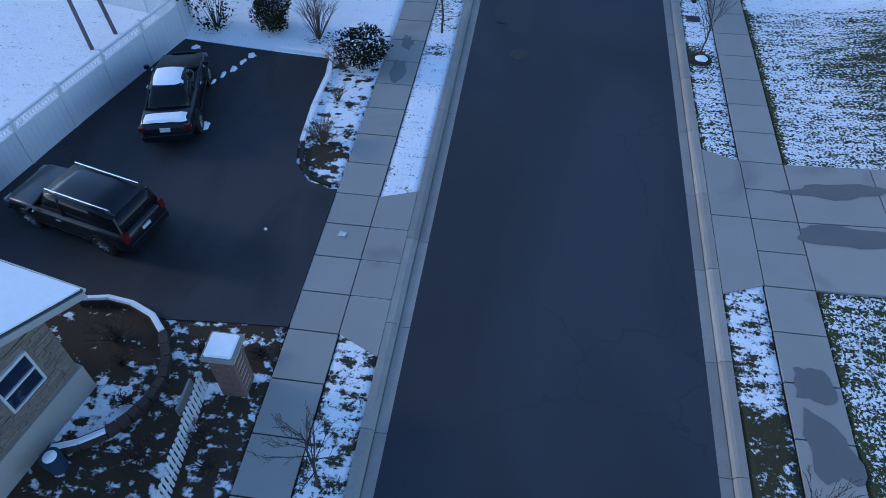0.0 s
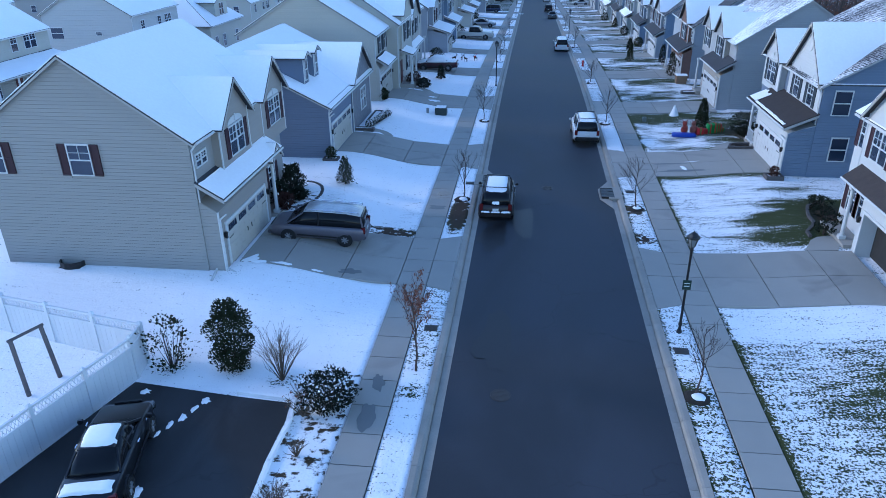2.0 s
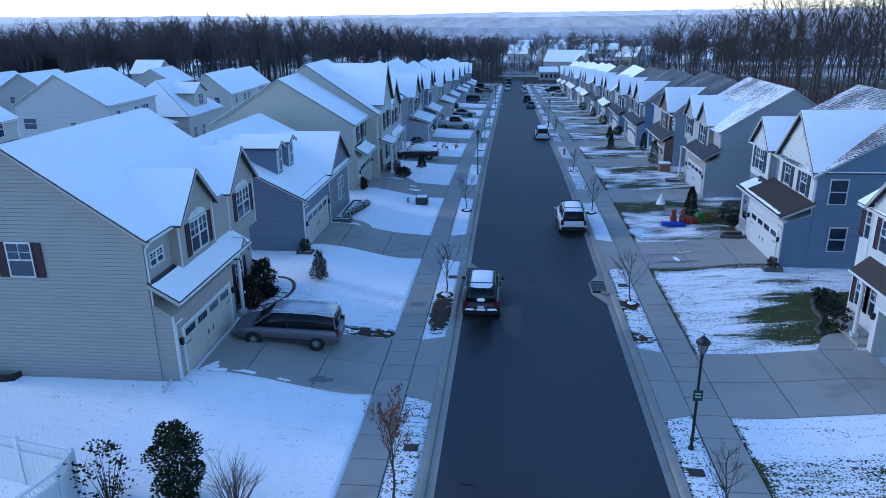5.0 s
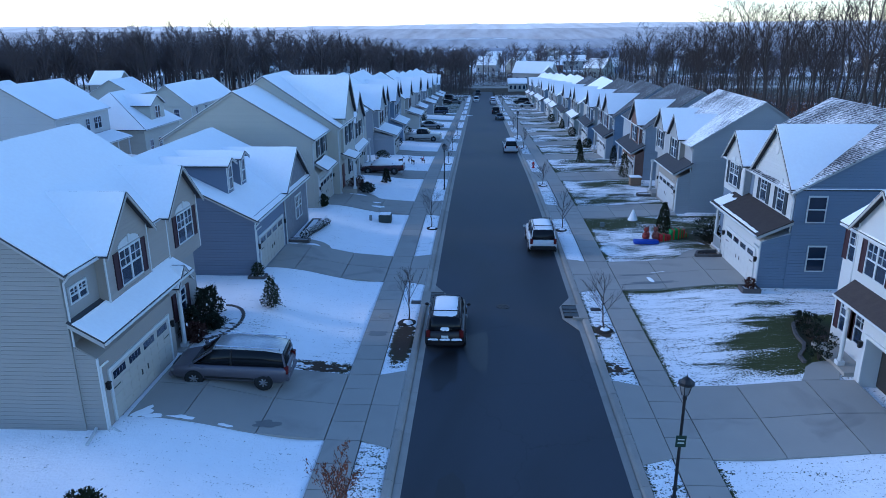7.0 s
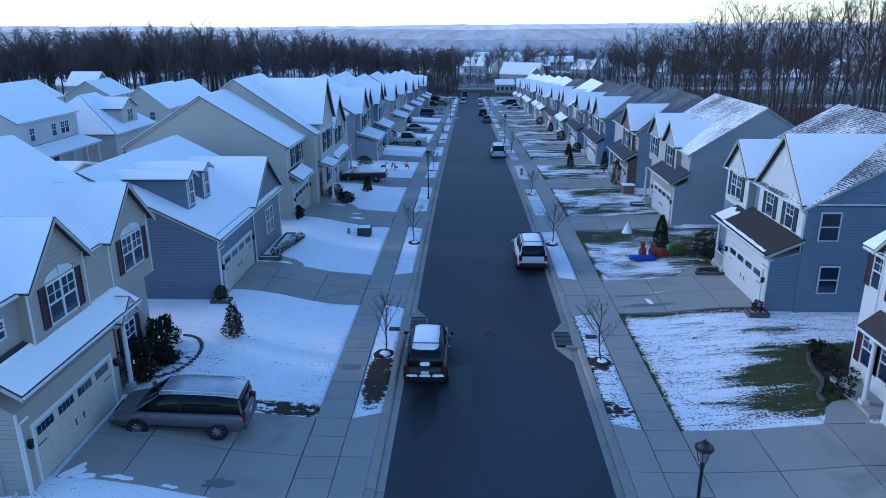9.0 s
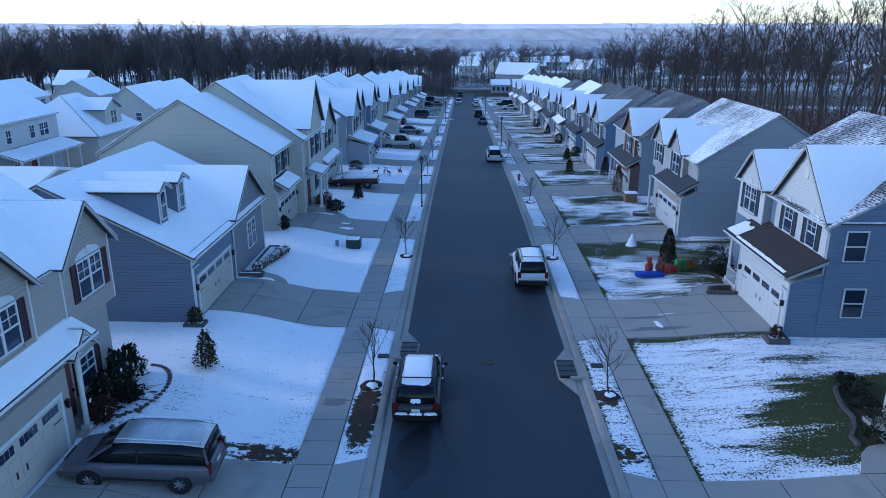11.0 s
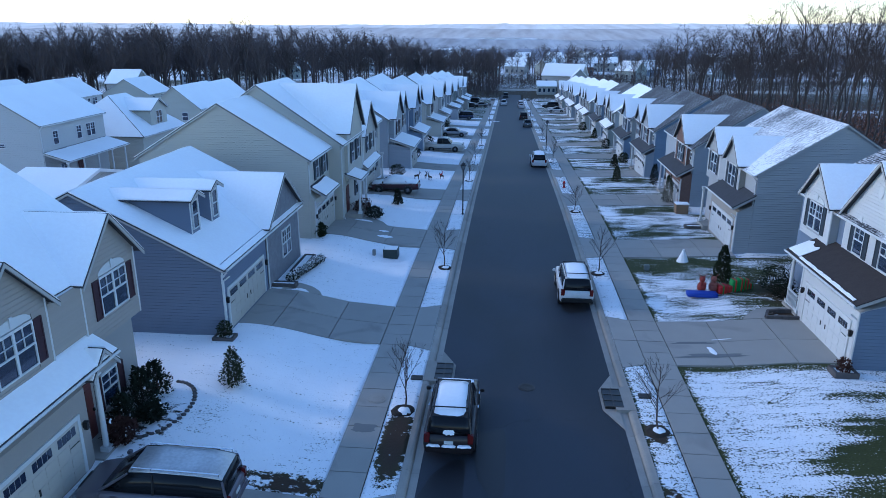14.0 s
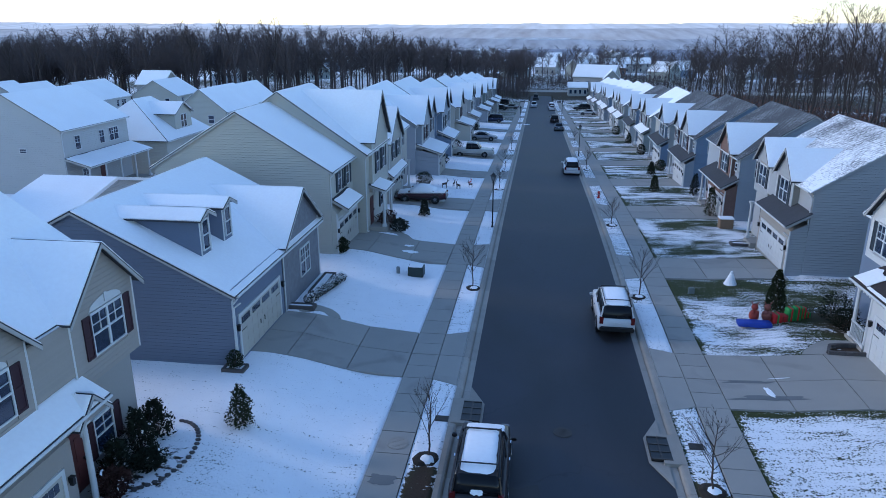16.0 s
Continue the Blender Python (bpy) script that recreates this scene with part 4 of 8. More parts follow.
    for dy, dd, dz, dwid, dh in dormers:
        bm = bmesh.new()
        w = dwid / 2
        prism(bm, [P(dd, dy - w, dz - .6), P(dd, dy + w, dz - .6), P(dd, dy + w, dz + dh), P(dd, dy, dz + dh + w * .5), P(dd, dy - w, dz + dh)], (s * 4.2, 0, 0))
        hpart("dormer_wall", bm, wall, h, B)
        gable_roof(h, B, s, xf, dy, w + .28, base + dz + dh - .14, .5, dd - .25, dd + 4.2, M["shingle"])
        window(h, B, P(dd, dy, dz + .38), A, N, max(.55, dwid * .3), dh - .6, 1, None, False)
        for a0 in (-w, w - .1):
            bm = bmesh.new()
            obox(bm, P(dd, dy, 0), A, N, a0, a0 + .1, 0, .02, dz, dz + dh)
            hpart("corner_board", bm, M["white"], h, B)
    if boards and board_mat:
        # lap boards on the end wall that faces the walk
        hl = [((wd - ww / 2 - .1), (wd + ww / 2 + .1), wz - .1 + base, wz + wh + .12 + base) for wd, wz, ww, wh, sh in near_wins]
        courses(body, None, (s * xf, y0, 0), Vector((s, 0, 0)), Vector((0, -1, 0)), [(0, base - .15), (depth, base - .15), (depth, base + he), (r, base + top - .05), (0, base + he)], hl, board_mat)
        if garage:
            g0, g1, d, hg, dw, dh = garage
            courses(body, None, (s * xf, g0, 0), Vector((s, 0, 0)), Vector((0, -1, 0)), [(d, base - .15), (-.002, base - .15), (-.002, base + hg + .45), (d, base + hg)], [], board_mat)
    return h


BEIGE, BLUE, CREAM, GREY, WHITE_S, TAN = (siding(n, c) for n, c in (("beige_siding", (.30, .287, .265)), ("blue_siding", (.16, .20, .265)), ("cream_siding", (.44, .42, .36)),
                                                                   ("grey_siding", (.36, .36, .355)), ("white_siding", (.53, .53, .52)), ("tan_siding", (.32, .288, .25))))
SLATE = siding("slate_blue_siding", (.145, .17, .225))

# the beige house beside the parking lot
HA = house(-1, -14.1, -3.4, 0.85, BEIGE, TAN, xf=15.25, depth=9.7, he=6.0, pitch=0.69,
           gables=((-10.25, 1.98, 5.80, .98, -.38, 3.45, TAN), (-5.05, 1.98, 5.80, .98, -.38, 3.5, TAN)),
           garage=(-14.05, -8.0, -.78, 2.75, 4.8, 1.95), shed=(-14.18, -6.5, -1.22, 3.36, 4.12),
           wins=((-10.13, 4.30, -.38, 1.62, 1.3, 2, True, True), (-4.9, 4.30, -.38, 1.62, 1.3, 2, True, True), (-13.25, 4.68, 0, 1.0, .5, 2, False, False), (-5.4, .75, 0, .95, 1.2, 1, True, False), (-7.55, 4.4, 0, .5, 1.0, 1, False, False)),
           near_wins=((4.95, 4.35, .95, 1.3, True), (9.0, 4.35, .95, 1.3, True)), porch=(-8.0, -5.6, -1.1, 3.1, -7.0, (-7.5,)), boards=True, board_mat=BEIGE, far_board=TAN,
           label="beige two-storey house with maroon shutters and twin front gables")
# the blue house with two dormers
HB = house(-1, 2.0, 14.2, 1.0, SLATE, SLATE, xf=13.9, depth=13.2, he=3.25, pitch=0.505,
           gables=((11.05, 3.2, 3.3, .76, -.06, -.5, M["stone"]),),
           garage=(2.05, 8.0, -.02, 2.9, 4.8, 1.95),
           wins=((11.4, .9, -.06, 1.5, 1.5, 2, False, False),),
           dormers=((4.0, 1.85, 4.18, 1.0, 1.87), (6.3, 1.85, 4.18, 1.0, 1.87)), boards=True, board_mat=SLATE,
           label="slate-blue one-and-a-half-storey house with two dormers under snow")
# the cream house: two masses, the farther one standing forward
HC = house(-1, 18.0, 24.0, 0.75, CREAM, CREAM, xf=14.2, depth=11.6, he=5.55, pitch=0.605, garage=(18.1, 23.4, -.35, 2.7, 4.6, 2.0), shed=(18.3, 22.0, -1.1, 2.95, 3.6),
           wins=((20.2, 3.85, 0, .75, 1.5, 1, True, False), (22.2, 3.85, 0, .75, 1.5, 1, True, False)), boards=True, board_mat=CREAM, shut="shutter_dark", grid=False,
           label="cream two-storey house, its garage bay, with snow on the roof")
HC2 = house(-1, 23.6, 31.0, 0.75, CREAM, CREAM, xf=13.3, depth=12.0, he=5.7, pitch=0.68, gables=((27.6, 2.9, 6.15, 1.2, -.25, 2.6, CREAM),),
            shed=(24.6, 27.4, -1.3, 2.75, 3.2), wins=((26.6, 3.85, -.25, .8, 1.5, 1, True, False), (28.6, 3.85, -.25, .8, 1.5, 1, True, False), (28.8, .8, 0, .9, 1.5, 1, True, False)),
            porch=(24.4, 27.8, -1.3, 2.75, 25.4, (24.7, 27.2)), grid=False, shut="shutter_dark", label="cream two-storey house, its gabled wing with a columned porch")
# white house at the right of the first lots
R1 = house(1, -14.6, -4.9, 0.55, WHITE_S, WHITE_S, xf=14.9, depth=11, he=5.75, pitch=0.68, gables=((-8.0, 2.0, 5.7, 1.0, -.25, 2.4, None),),
           garage=(-14.4, -8.6, -.7, 2.75, 4.8, 2.0), shed=(-14.8, -6.6, -1.0, 2.9, 3.75), shed_snow=False, shed_roof="brown_shingle",
           wins=((-8.0, 4.1, -.25, 1.5, 1.35, 2, True, False), (-5.75, 4.1, 0, .8, 1.35, 1, True, False), (-6.0, .9, 0, .8, 1.4, 1, True, False), (-7.3, .9, 0, .8, 1.4, 1, True, False)),
           porch=(-8.4, -5.4, -1.0, 2.8, None, (-7.6,)), open_garage=True, label="white two-storey house with maroon shutters and an open garage")
# the blue house with white front gables
R2 = house(1, 2.0, 13.0, 0.5, BLUE, WHITE_S, xf=15.6, depth=12.8, he=5.55, pitch=0.58,
           gables=((4.95, 2.98, 5.5, 1.03, -.03, 3.6, WHITE_S), (10.1, 1.95, 5.55, 1.0, -.4, 3.55, GREY)),
           garage=(2.05, 7.9, -1.5, 2.65, 4.6, 1.95), shed=(1.8, 9.7, -1.85, 3.0, 3.85), shed_snow=False, shed_roof="brown_shingle", roof=("patchy_snow", "patchy_snow"), snow=(False, False),
           wins=((6.15, 4.0, -.03, .85, 1.3, 1, True, True), (3.7, 4.0, -.03, .85, 1.3, 1, True, True), (10.2, 4.05, -.4, 1.5, 1.35, 2, True, True), (9.6, .9, 0, .8, 1.4, 1, False, False)),
           near_wins=((1.15, 3.82, .9, 1.35, False), (1.5, 1.05, .9, 1.35, False)), porch=(7.9, 9.8, -1.6, 3.0, 8.6, (8.1, 9.5)), boards=True, board_mat=BLUE, far_board=WHITE_S,
           shut="shutter_dark", label="blue two-storey house with white front gables and dark shutters")
# grey house
R3 = house(1, 19.5, 30.3, 0.25, GREY, TAN, xf=15.25, depth=10.0, he=5.4, pitch=0.64,
           gables=((23.4, 1.85, 5.35, 1.0, -.4, 3.4, TAN), (28.0, 1.8, 5.35, 1.02, -.4, 3.2, TAN)),
           garage=(19.55, 25.6, -1.0, 2.75, 4.8, 2.0), shed=(19.2, 25.4, -1.45, 3.1, 3.95), shed_snow=False, shed_roof="shingle", roof=("thin_snow", "bare_shingle"), snow=(False, False),
           wins=((23.4, 3.8, -.4, 1.5, 1.4, 2, True, False), (28.0, 3.8, -.4, 1.5, 1.4, 2, True, False), (27.5, .9, 0, 1.3, 1.5, 2, True, False)),
           porch=(25.6, 27.2, -1.4, 2.8, 26.4, (27.0,)), boards=True, board_mat=GREY, grid=False, shut="shutter_dark", label="grey two-storey house with twin tan gables and patchy snow")

# the rest of both rows
FAR = [lapped("far_" + n, c) for n, c in (("blue", (.19, .24, .31)), ("grey", (.31, .325, .345)), ("tan", (.36, .34, .305)), ("cream", (.43, .41, .345)), ("white", (.45, .44, .415)), ("sage", (.28, .305, .28)))]
rng = random.Random(7)
for s in (1,):
    for k, y in enumerate([34.0, 50.0, 66, 81.5, 97, 112.5, 128, 143.5, 159, 174.5, 190]):
        b = land_z(s * 15, y + 4) - 0.05
        c = FAR[(k * 2 + 4) % 6] if k > 1 else FAR[1 - k]
        fr = M["brick"] if k == 0 else FAR[(k * 5 + 2) % 6]
        j = rng.uniform(-.2, .2)
        g = [(y + 3.4 + j, 2.3, 5.45, 1.0, -.35, 3.4, fr)] + ([(y + 8.2 + j, 1.8, 5.45, 1.0, -.35, 0, fr)] if k % 2 else [])
        bare = k in (0, 1, 2, 4)
        house(s, y, y + 11.0, b, c, fr, xf=15.1 + rng.uniform(-.3, .3), depth=10.2, he=5.45, pitch=.66, gables=g, garage=(y + .05, y + 6, -.9, 2.7, 4.7, 2.0), shed=(y - .2, y + 7.6, -1.4, 2.95, 3.75),
              shed_snow=not bare, shed_roof="shingle", roof="bare_shingle" if bare else "shingle", snow=(not bare, not bare),
              wins=[(gg[0], 3.8, -.35, 1.5, 1.4, 2, True, False) for gg in g] + [(y + 9, .9, 0, 1.3, 1.5, 2, True, False), (y + 1.0, 4.2, 0, .6, .6, 1, False, False)],
              grid=False, near_wins=((1.6, 3.9, .85, 1.3, False), (6.0, 3.9, .85, 1.3, False)), porch=(y + 6.2, y + 8, -1.2, 2.8, y + 7, (y + 7.7,)), shut=("shutter_dark", "shutter_red")[k % 2],
              label=("brick-fronted two-storey house with thin snow on its roof" if k == 0 else "two-storey house farther down the snowy street"))
# the left row goes on with wider houses whose garage wings stand forward
for k, y in enumerate([34.2, 52.2, 69.2, 90.2, 110.2, 130.2, 149.8, 169.2, 188.8]):
    b = land_z(-15, y + 4) - 0.05
    c = FAR[(2, 1, 0, 3, 4, 1, 5, 2, 1)[k]]
    hi = (5.6, 5.9, 6.2, 5.7, 6.0)[k % 5]
    house(-1, y, y + 13.0, b, c, c, xf=14.6, depth=11.5, he=hi, pitch=.64, grid=False,
          gables=((y + 3.5, 3.2, hi - .1, .9, -.7, 0, c),) + (((y + 10.0, 2.3, hi - .1, 1.0, -.4, 0, c),) if k % 3 else ()),
          wins=((y + 2.6, 3.95, -.7, .8, 1.4, 1, True, False), (y + 4.6, 3.95, -.7, .8, 1.4, 1, True, False), (y + 10.0, 3.9, -.4 if k % 3 else 0, 1.5, 1.4, 2, True, False), (y + 10.0, .9, 0, 1.5, 1.5, 2, True, False)),
          garage=(y + .4, y + 6.2, (-2.0 - .6 * (k % 2)) if k else -.7, 2.6, 4.6, 2.0), shed=(y + .1, y + 6.6, (-2.45 - .6 * (k % 2)) if k else -1.2, 2.7, 3.7), porch=(y + 6.6, y + 8.6, -1.2, 2.8, y + 7.4, (y + 8.4,)),
          near_wins=((2.4, 3.9, .85, 1.3, False), (7.0, 3.9, .85, 1.3, False)), shut=("shutter_dark", "shutter_red")[k % 2],
          label="two-storey house with a garage wing standing forward")
# back row, on the next street
for k, (x, y, long) in enumerate([(47, 12, 11.5), (47, 38.5, 11.5), (49.6, 81.7, 13.0), (55.3, 106, 13.0), (86, 60, 11.5), (84, 84, 11.5), (88, 108, 11.5), (84, 132, 11.5), (90, 36, 11.5), (120, 96, 11.5), (118, 70, 11.5), (122, 124, 11.5)]):
    b = land_z(-x, y + 5) + .1
    porch = k < 2
    house(-1, y, y + long, b, FAR[(3, 4, 3, 4, 4, 2, 4)[k % 7]], None, xf=x, depth=8.2 if k in (2, 3) else 11, he=6.7 if k == 1 else 5.9, pitch=.8 if k in (2, 3) else .6,
          shed=(y, y + long, -2.7, 3.1, 3.9) if porch else None, porch=(y, y + long, -2.5, 3.05, y + 6, tuple(y + .3 + 2.7 * i for i in range(5))) if porch else None,
          wins=[(y + 2.4, 4.5 if porch else 4.0, 0, .8, 1.3, 1, False, False), (y + 6.5, 4.5 if porch else 4.0, 0, .8, 1.3, 1, False, False), (y + 8.7, 4.5 if porch else 4.0, 0, 1.6, 1.3, 2, False, False), (y + 3, 1.0, 0, .9, 1.4, 1, False, False)],
          near_wins=((9.4, 4.0, 1.5, 1.2, False), (4.2, 4.4, .7, .35, False)) if porch else ((2.5, 4.0, .9, 1.2, False), (7.5, 4.0, .9, 1.2, False)),
          label="neighbouring house of the next street, its roof under snow")


def hip_house(x, y0, y1, base, he, depth, rise, wall, label):
    """A house under a broad hipped roof whose eave swings out over the front, with one wide dormer on the slope towards the street."""
    B = (x, y0, base)
    h = root("house", B, label, "house", group="houses along the street")
    bm = bmesh.new()
    box(bm, x - depth, x - .4, y0 + .35, y1 - .35, base - 1, base + he)
    hpart("wall", bm, wall, h, B)
    r = depth / 2
    E = lambda d, y: (x - d, y, base + he - .1)
    T = lambda y: (x - r, y, base + he + rise)
    a, b = y0 + r * .62, y1 - r * .62
    for q in ((E(0, y0), E(0, y1), T(b), T(a)), (E(depth, y1), E(depth, y0), T(a), T(b)), (E(depth, y0), E(0, y0), T(a), T(a - .02)), (E(0, y1), E(depth, y1), T(b + .02), T(b))):
        roof_slab(h, B, *q, M["shingle"], True)
    bar(h, B, "gutter", [(x + .02, y0, base + he - .1), (x + .02, y1, base + he - .1)], .06, "white")
    m, w, z = (y0 + y1) / 2 + .3, 2.1, base + he + .7
    d = .7 / rise * r
    bm = bmesh.new()
    prism(bm, [(x - d, m - w, z - .4), (x - d, m + w, z - .4), (x - d, m + w, z + 2.0), (x - d, m, z + 2.0 + w * .55), (x - d, m - w, z + 2.0)], (-5.0, 0, 0))
    hpart("dormer_wall", bm, wall, h, B)
    gable_roof(h, B, -1, -(x - d), m, w + .3, z + 1.85, .55, -.3, 5.0, M["shingle"])
    window(h, B, (x - d, m, z + .2), Vector((0, 1, 0)), Vector((1, 0, 0)), 1.4, 1.5, 2, None, False)
    for yy in (y0 + 2, y0 + 4.6, y1 - 2.4):
        window(h, B, (x - .4, yy, base + 1.4), Vector((0, 1, 0)), Vector((1, 0, 0)), .9, 1.6, 1, None, False)
    return h


hip_house(-44.0, 53.0, 64.6, -2.6, 4.6, 12.0, 4.3, FAR[3], "cream house under a broad hipped roof with one dormer")

# oval vent on the blue house's near gable, and snow left along its lower roof
bm = bmesh.new()
tube(bm, (15.58, 4.95, 7.75), (15.5, 4.95, 7.75), .22, .2, 16)
for v_ in bm.verts:
    v_.co.z = 7.75 + (v_.co.z - 7.75) * 1.5
hpart("gable_vent", bm, M["white"], R2, R2.location, "white oval gable vent")
for y0_, y1_, d0_, d1_ in ((8.2, 9.6, -1.75, -.8), (2.2, 8.1, -1.8, -1.66)):
    zz_ = lambda d: .5 + 3.0 + .85 * (d + 1.85) / 1.87 + .085
    bm = bmesh.new()
    n_ = 48
    lo_, hi_ = [], []
    for i in range(n_ + 1):
        y_ = y0_ + (y1_ - y0_) * i / n_
        e_ = (d1_ - d0_) * (.85 + .3 * noise.noise((y_ * .7, d0_, 1)) + .35 * noise.noise((y_ * 2.6, d0_, 3)))
        lo_.append((15.6 + d0_, y_, zz_(d0_)))
        hi_.append((15.6 + d0_ + max(.05, e_), y_, zz_(d0_ + max(.05, e_))))
    for i in range(n_):
        p_ = [lo_[i], lo_[i + 1], hi_[i + 1], hi_[i]]
        hexa(bm, p_ + [(x_, y_, z_ + .035) for x_, y_, z_ in p_])
    bmesh.ops.remove_doubles(bm, verts=bm.verts[:], dist=.001)
    hpart("snow_strip", bm, M["snow"], R2, R2.location, "strip of snow left on the roof's edge")

# ---- vehicles ----
def paint(name, colour, rough=0.3, metal=0.3):
    return material(name, colour, rough, metal, vary=0.08, scale=1, fine=6, bump=0.0, spec=0.4, coat=0.2)


M["chrome"] = material("chrome", (0.6, 0.6, 0.62), 0.2, 1.0, vary=0.05, bump=0)
M["lamp_red"] = material("tail_lamp", (0.10, 0.010, 0.010), 0.25, vary=0.05, bump=0)
M["lamp_clear"] = material("head_lamp", (0.16, 0.17, 0.18), 0.15, vary=0.05, bump=0, spec=0.8)
M["car_glass"] = material("car_glass", (0.008, 0.009, 0.011), 0.12, vary=0.1, bump=0, spec=0.22)
M["rim"] = material("alloy", (0.24, 0.245, 0.26), 0.45, 0.6, vary=0.05, bump=0)
M["plate"] = material("plate", (0.6, 0.6, 0.58), 0.5, vary=0.03, bump=0)

STYLES = {
    # length, width, height, then rows from tail to nose: place along the length, belt height, roof height, half-width, roof half-width
    "suv": (4.75, 1.92, 1.75, [(0.0, .95, .95, .86, .6), (.02, 1.02, 1.35, .93, .62), (.06, 1.05, 1.66, .95, .68), (.25, 1.05, 1.75, .96, .70), (.5, 1.03, 1.75, .96, .70), (.60, 1.02, 1.68, .96, .69), (.72, 1.03, 1.08, .95, .72), (.76, 1.02, 1.02, .95, .72), (.92, .95, .95, .92, .6), (.99, .78, .78, .84, .5), (1.0, .6, .6, .78, .4)]),
    "van": (4.95, 1.97, 1.78, [(0.0, .9, .9, .86, .6), (.02, 1.0, 1.45, .93, .66), (.05, 1.02, 1.68, .96, .72), (.2, 1.02, 1.78, .985, .75), (.5, 1.0, 1.78, .985, .75), (.64, .98, 1.70, .98, .72), (.82, .98, 1.02, .96, .72), (.86, .95, .95, .95, .7), (.95, .85, .85, .9, .55), (.995, .68, .68, .82, .45), (1.0, .55, .55, .78, .4)]),
    "sedan": (4.65, 1.82, 1.45, [(0.0, .8, .8, .78, .5), (.02, .95, .95, .86, .55), (.14, .97, .99, .90, .6), (.2, .95, 1.08, .91, .6), (.33, .93, 1.40, .91, .58), (.45, .92, 1.45, .91, .57), (.55, .91, 1.42, .91, .57), (.72, .92, .97, .90, .64), (.76, .9, .9, .9, .64), (.93, .78, .78, .86, .55), (.995, .62, .62, .76, .4), (1.0, .5, .5, .72, .35)]),
    "pickup": (5.7, 1.98, 1.82, [(0.0, .95, .95, .95, .9), (.01, 1.08, 1.08, .98, .93), (.33, 1.1, 1.1, .985, .93), (.335, 1.1, 1.55, .985, .80), (.36, 1.1, 1.86, .985, .78), (.50, 1.1, 1.90, .985, .78), (.61, 1.1, 1.84, .985, .77), (.70, 1.12, 1.30, .985, .80), (.73, 1.1, 1.12, .98, .78), (.76, 1.1, 1.1, .98, .75), (.97, 1.02, 1.02, .95, .7), (1.0, .7, .7, .9, .5)]),
}


def section_points(zl, zb, hw):
    return [(hw * .9, zl), (hw * .985, zl + .1), (hw, zl + (zb - zl) * .55), (hw * .985, zb - .1), (hw * .94, zb - .02), (hw * .86, zb)]


def loft(bm, rings):
    vs = [[bm.verts.new(p) for p in r] for r in rings]
    n = len(vs[0])
    for a, b in zip(vs, vs[1:]):
        for i in range(n):
            j = (i + 1) % n
            bm.faces.new((a[i], a[j], b[j], b[i]))
    bm.faces.new(vs[0][::-1])
    bm.faces.new(vs[-1])


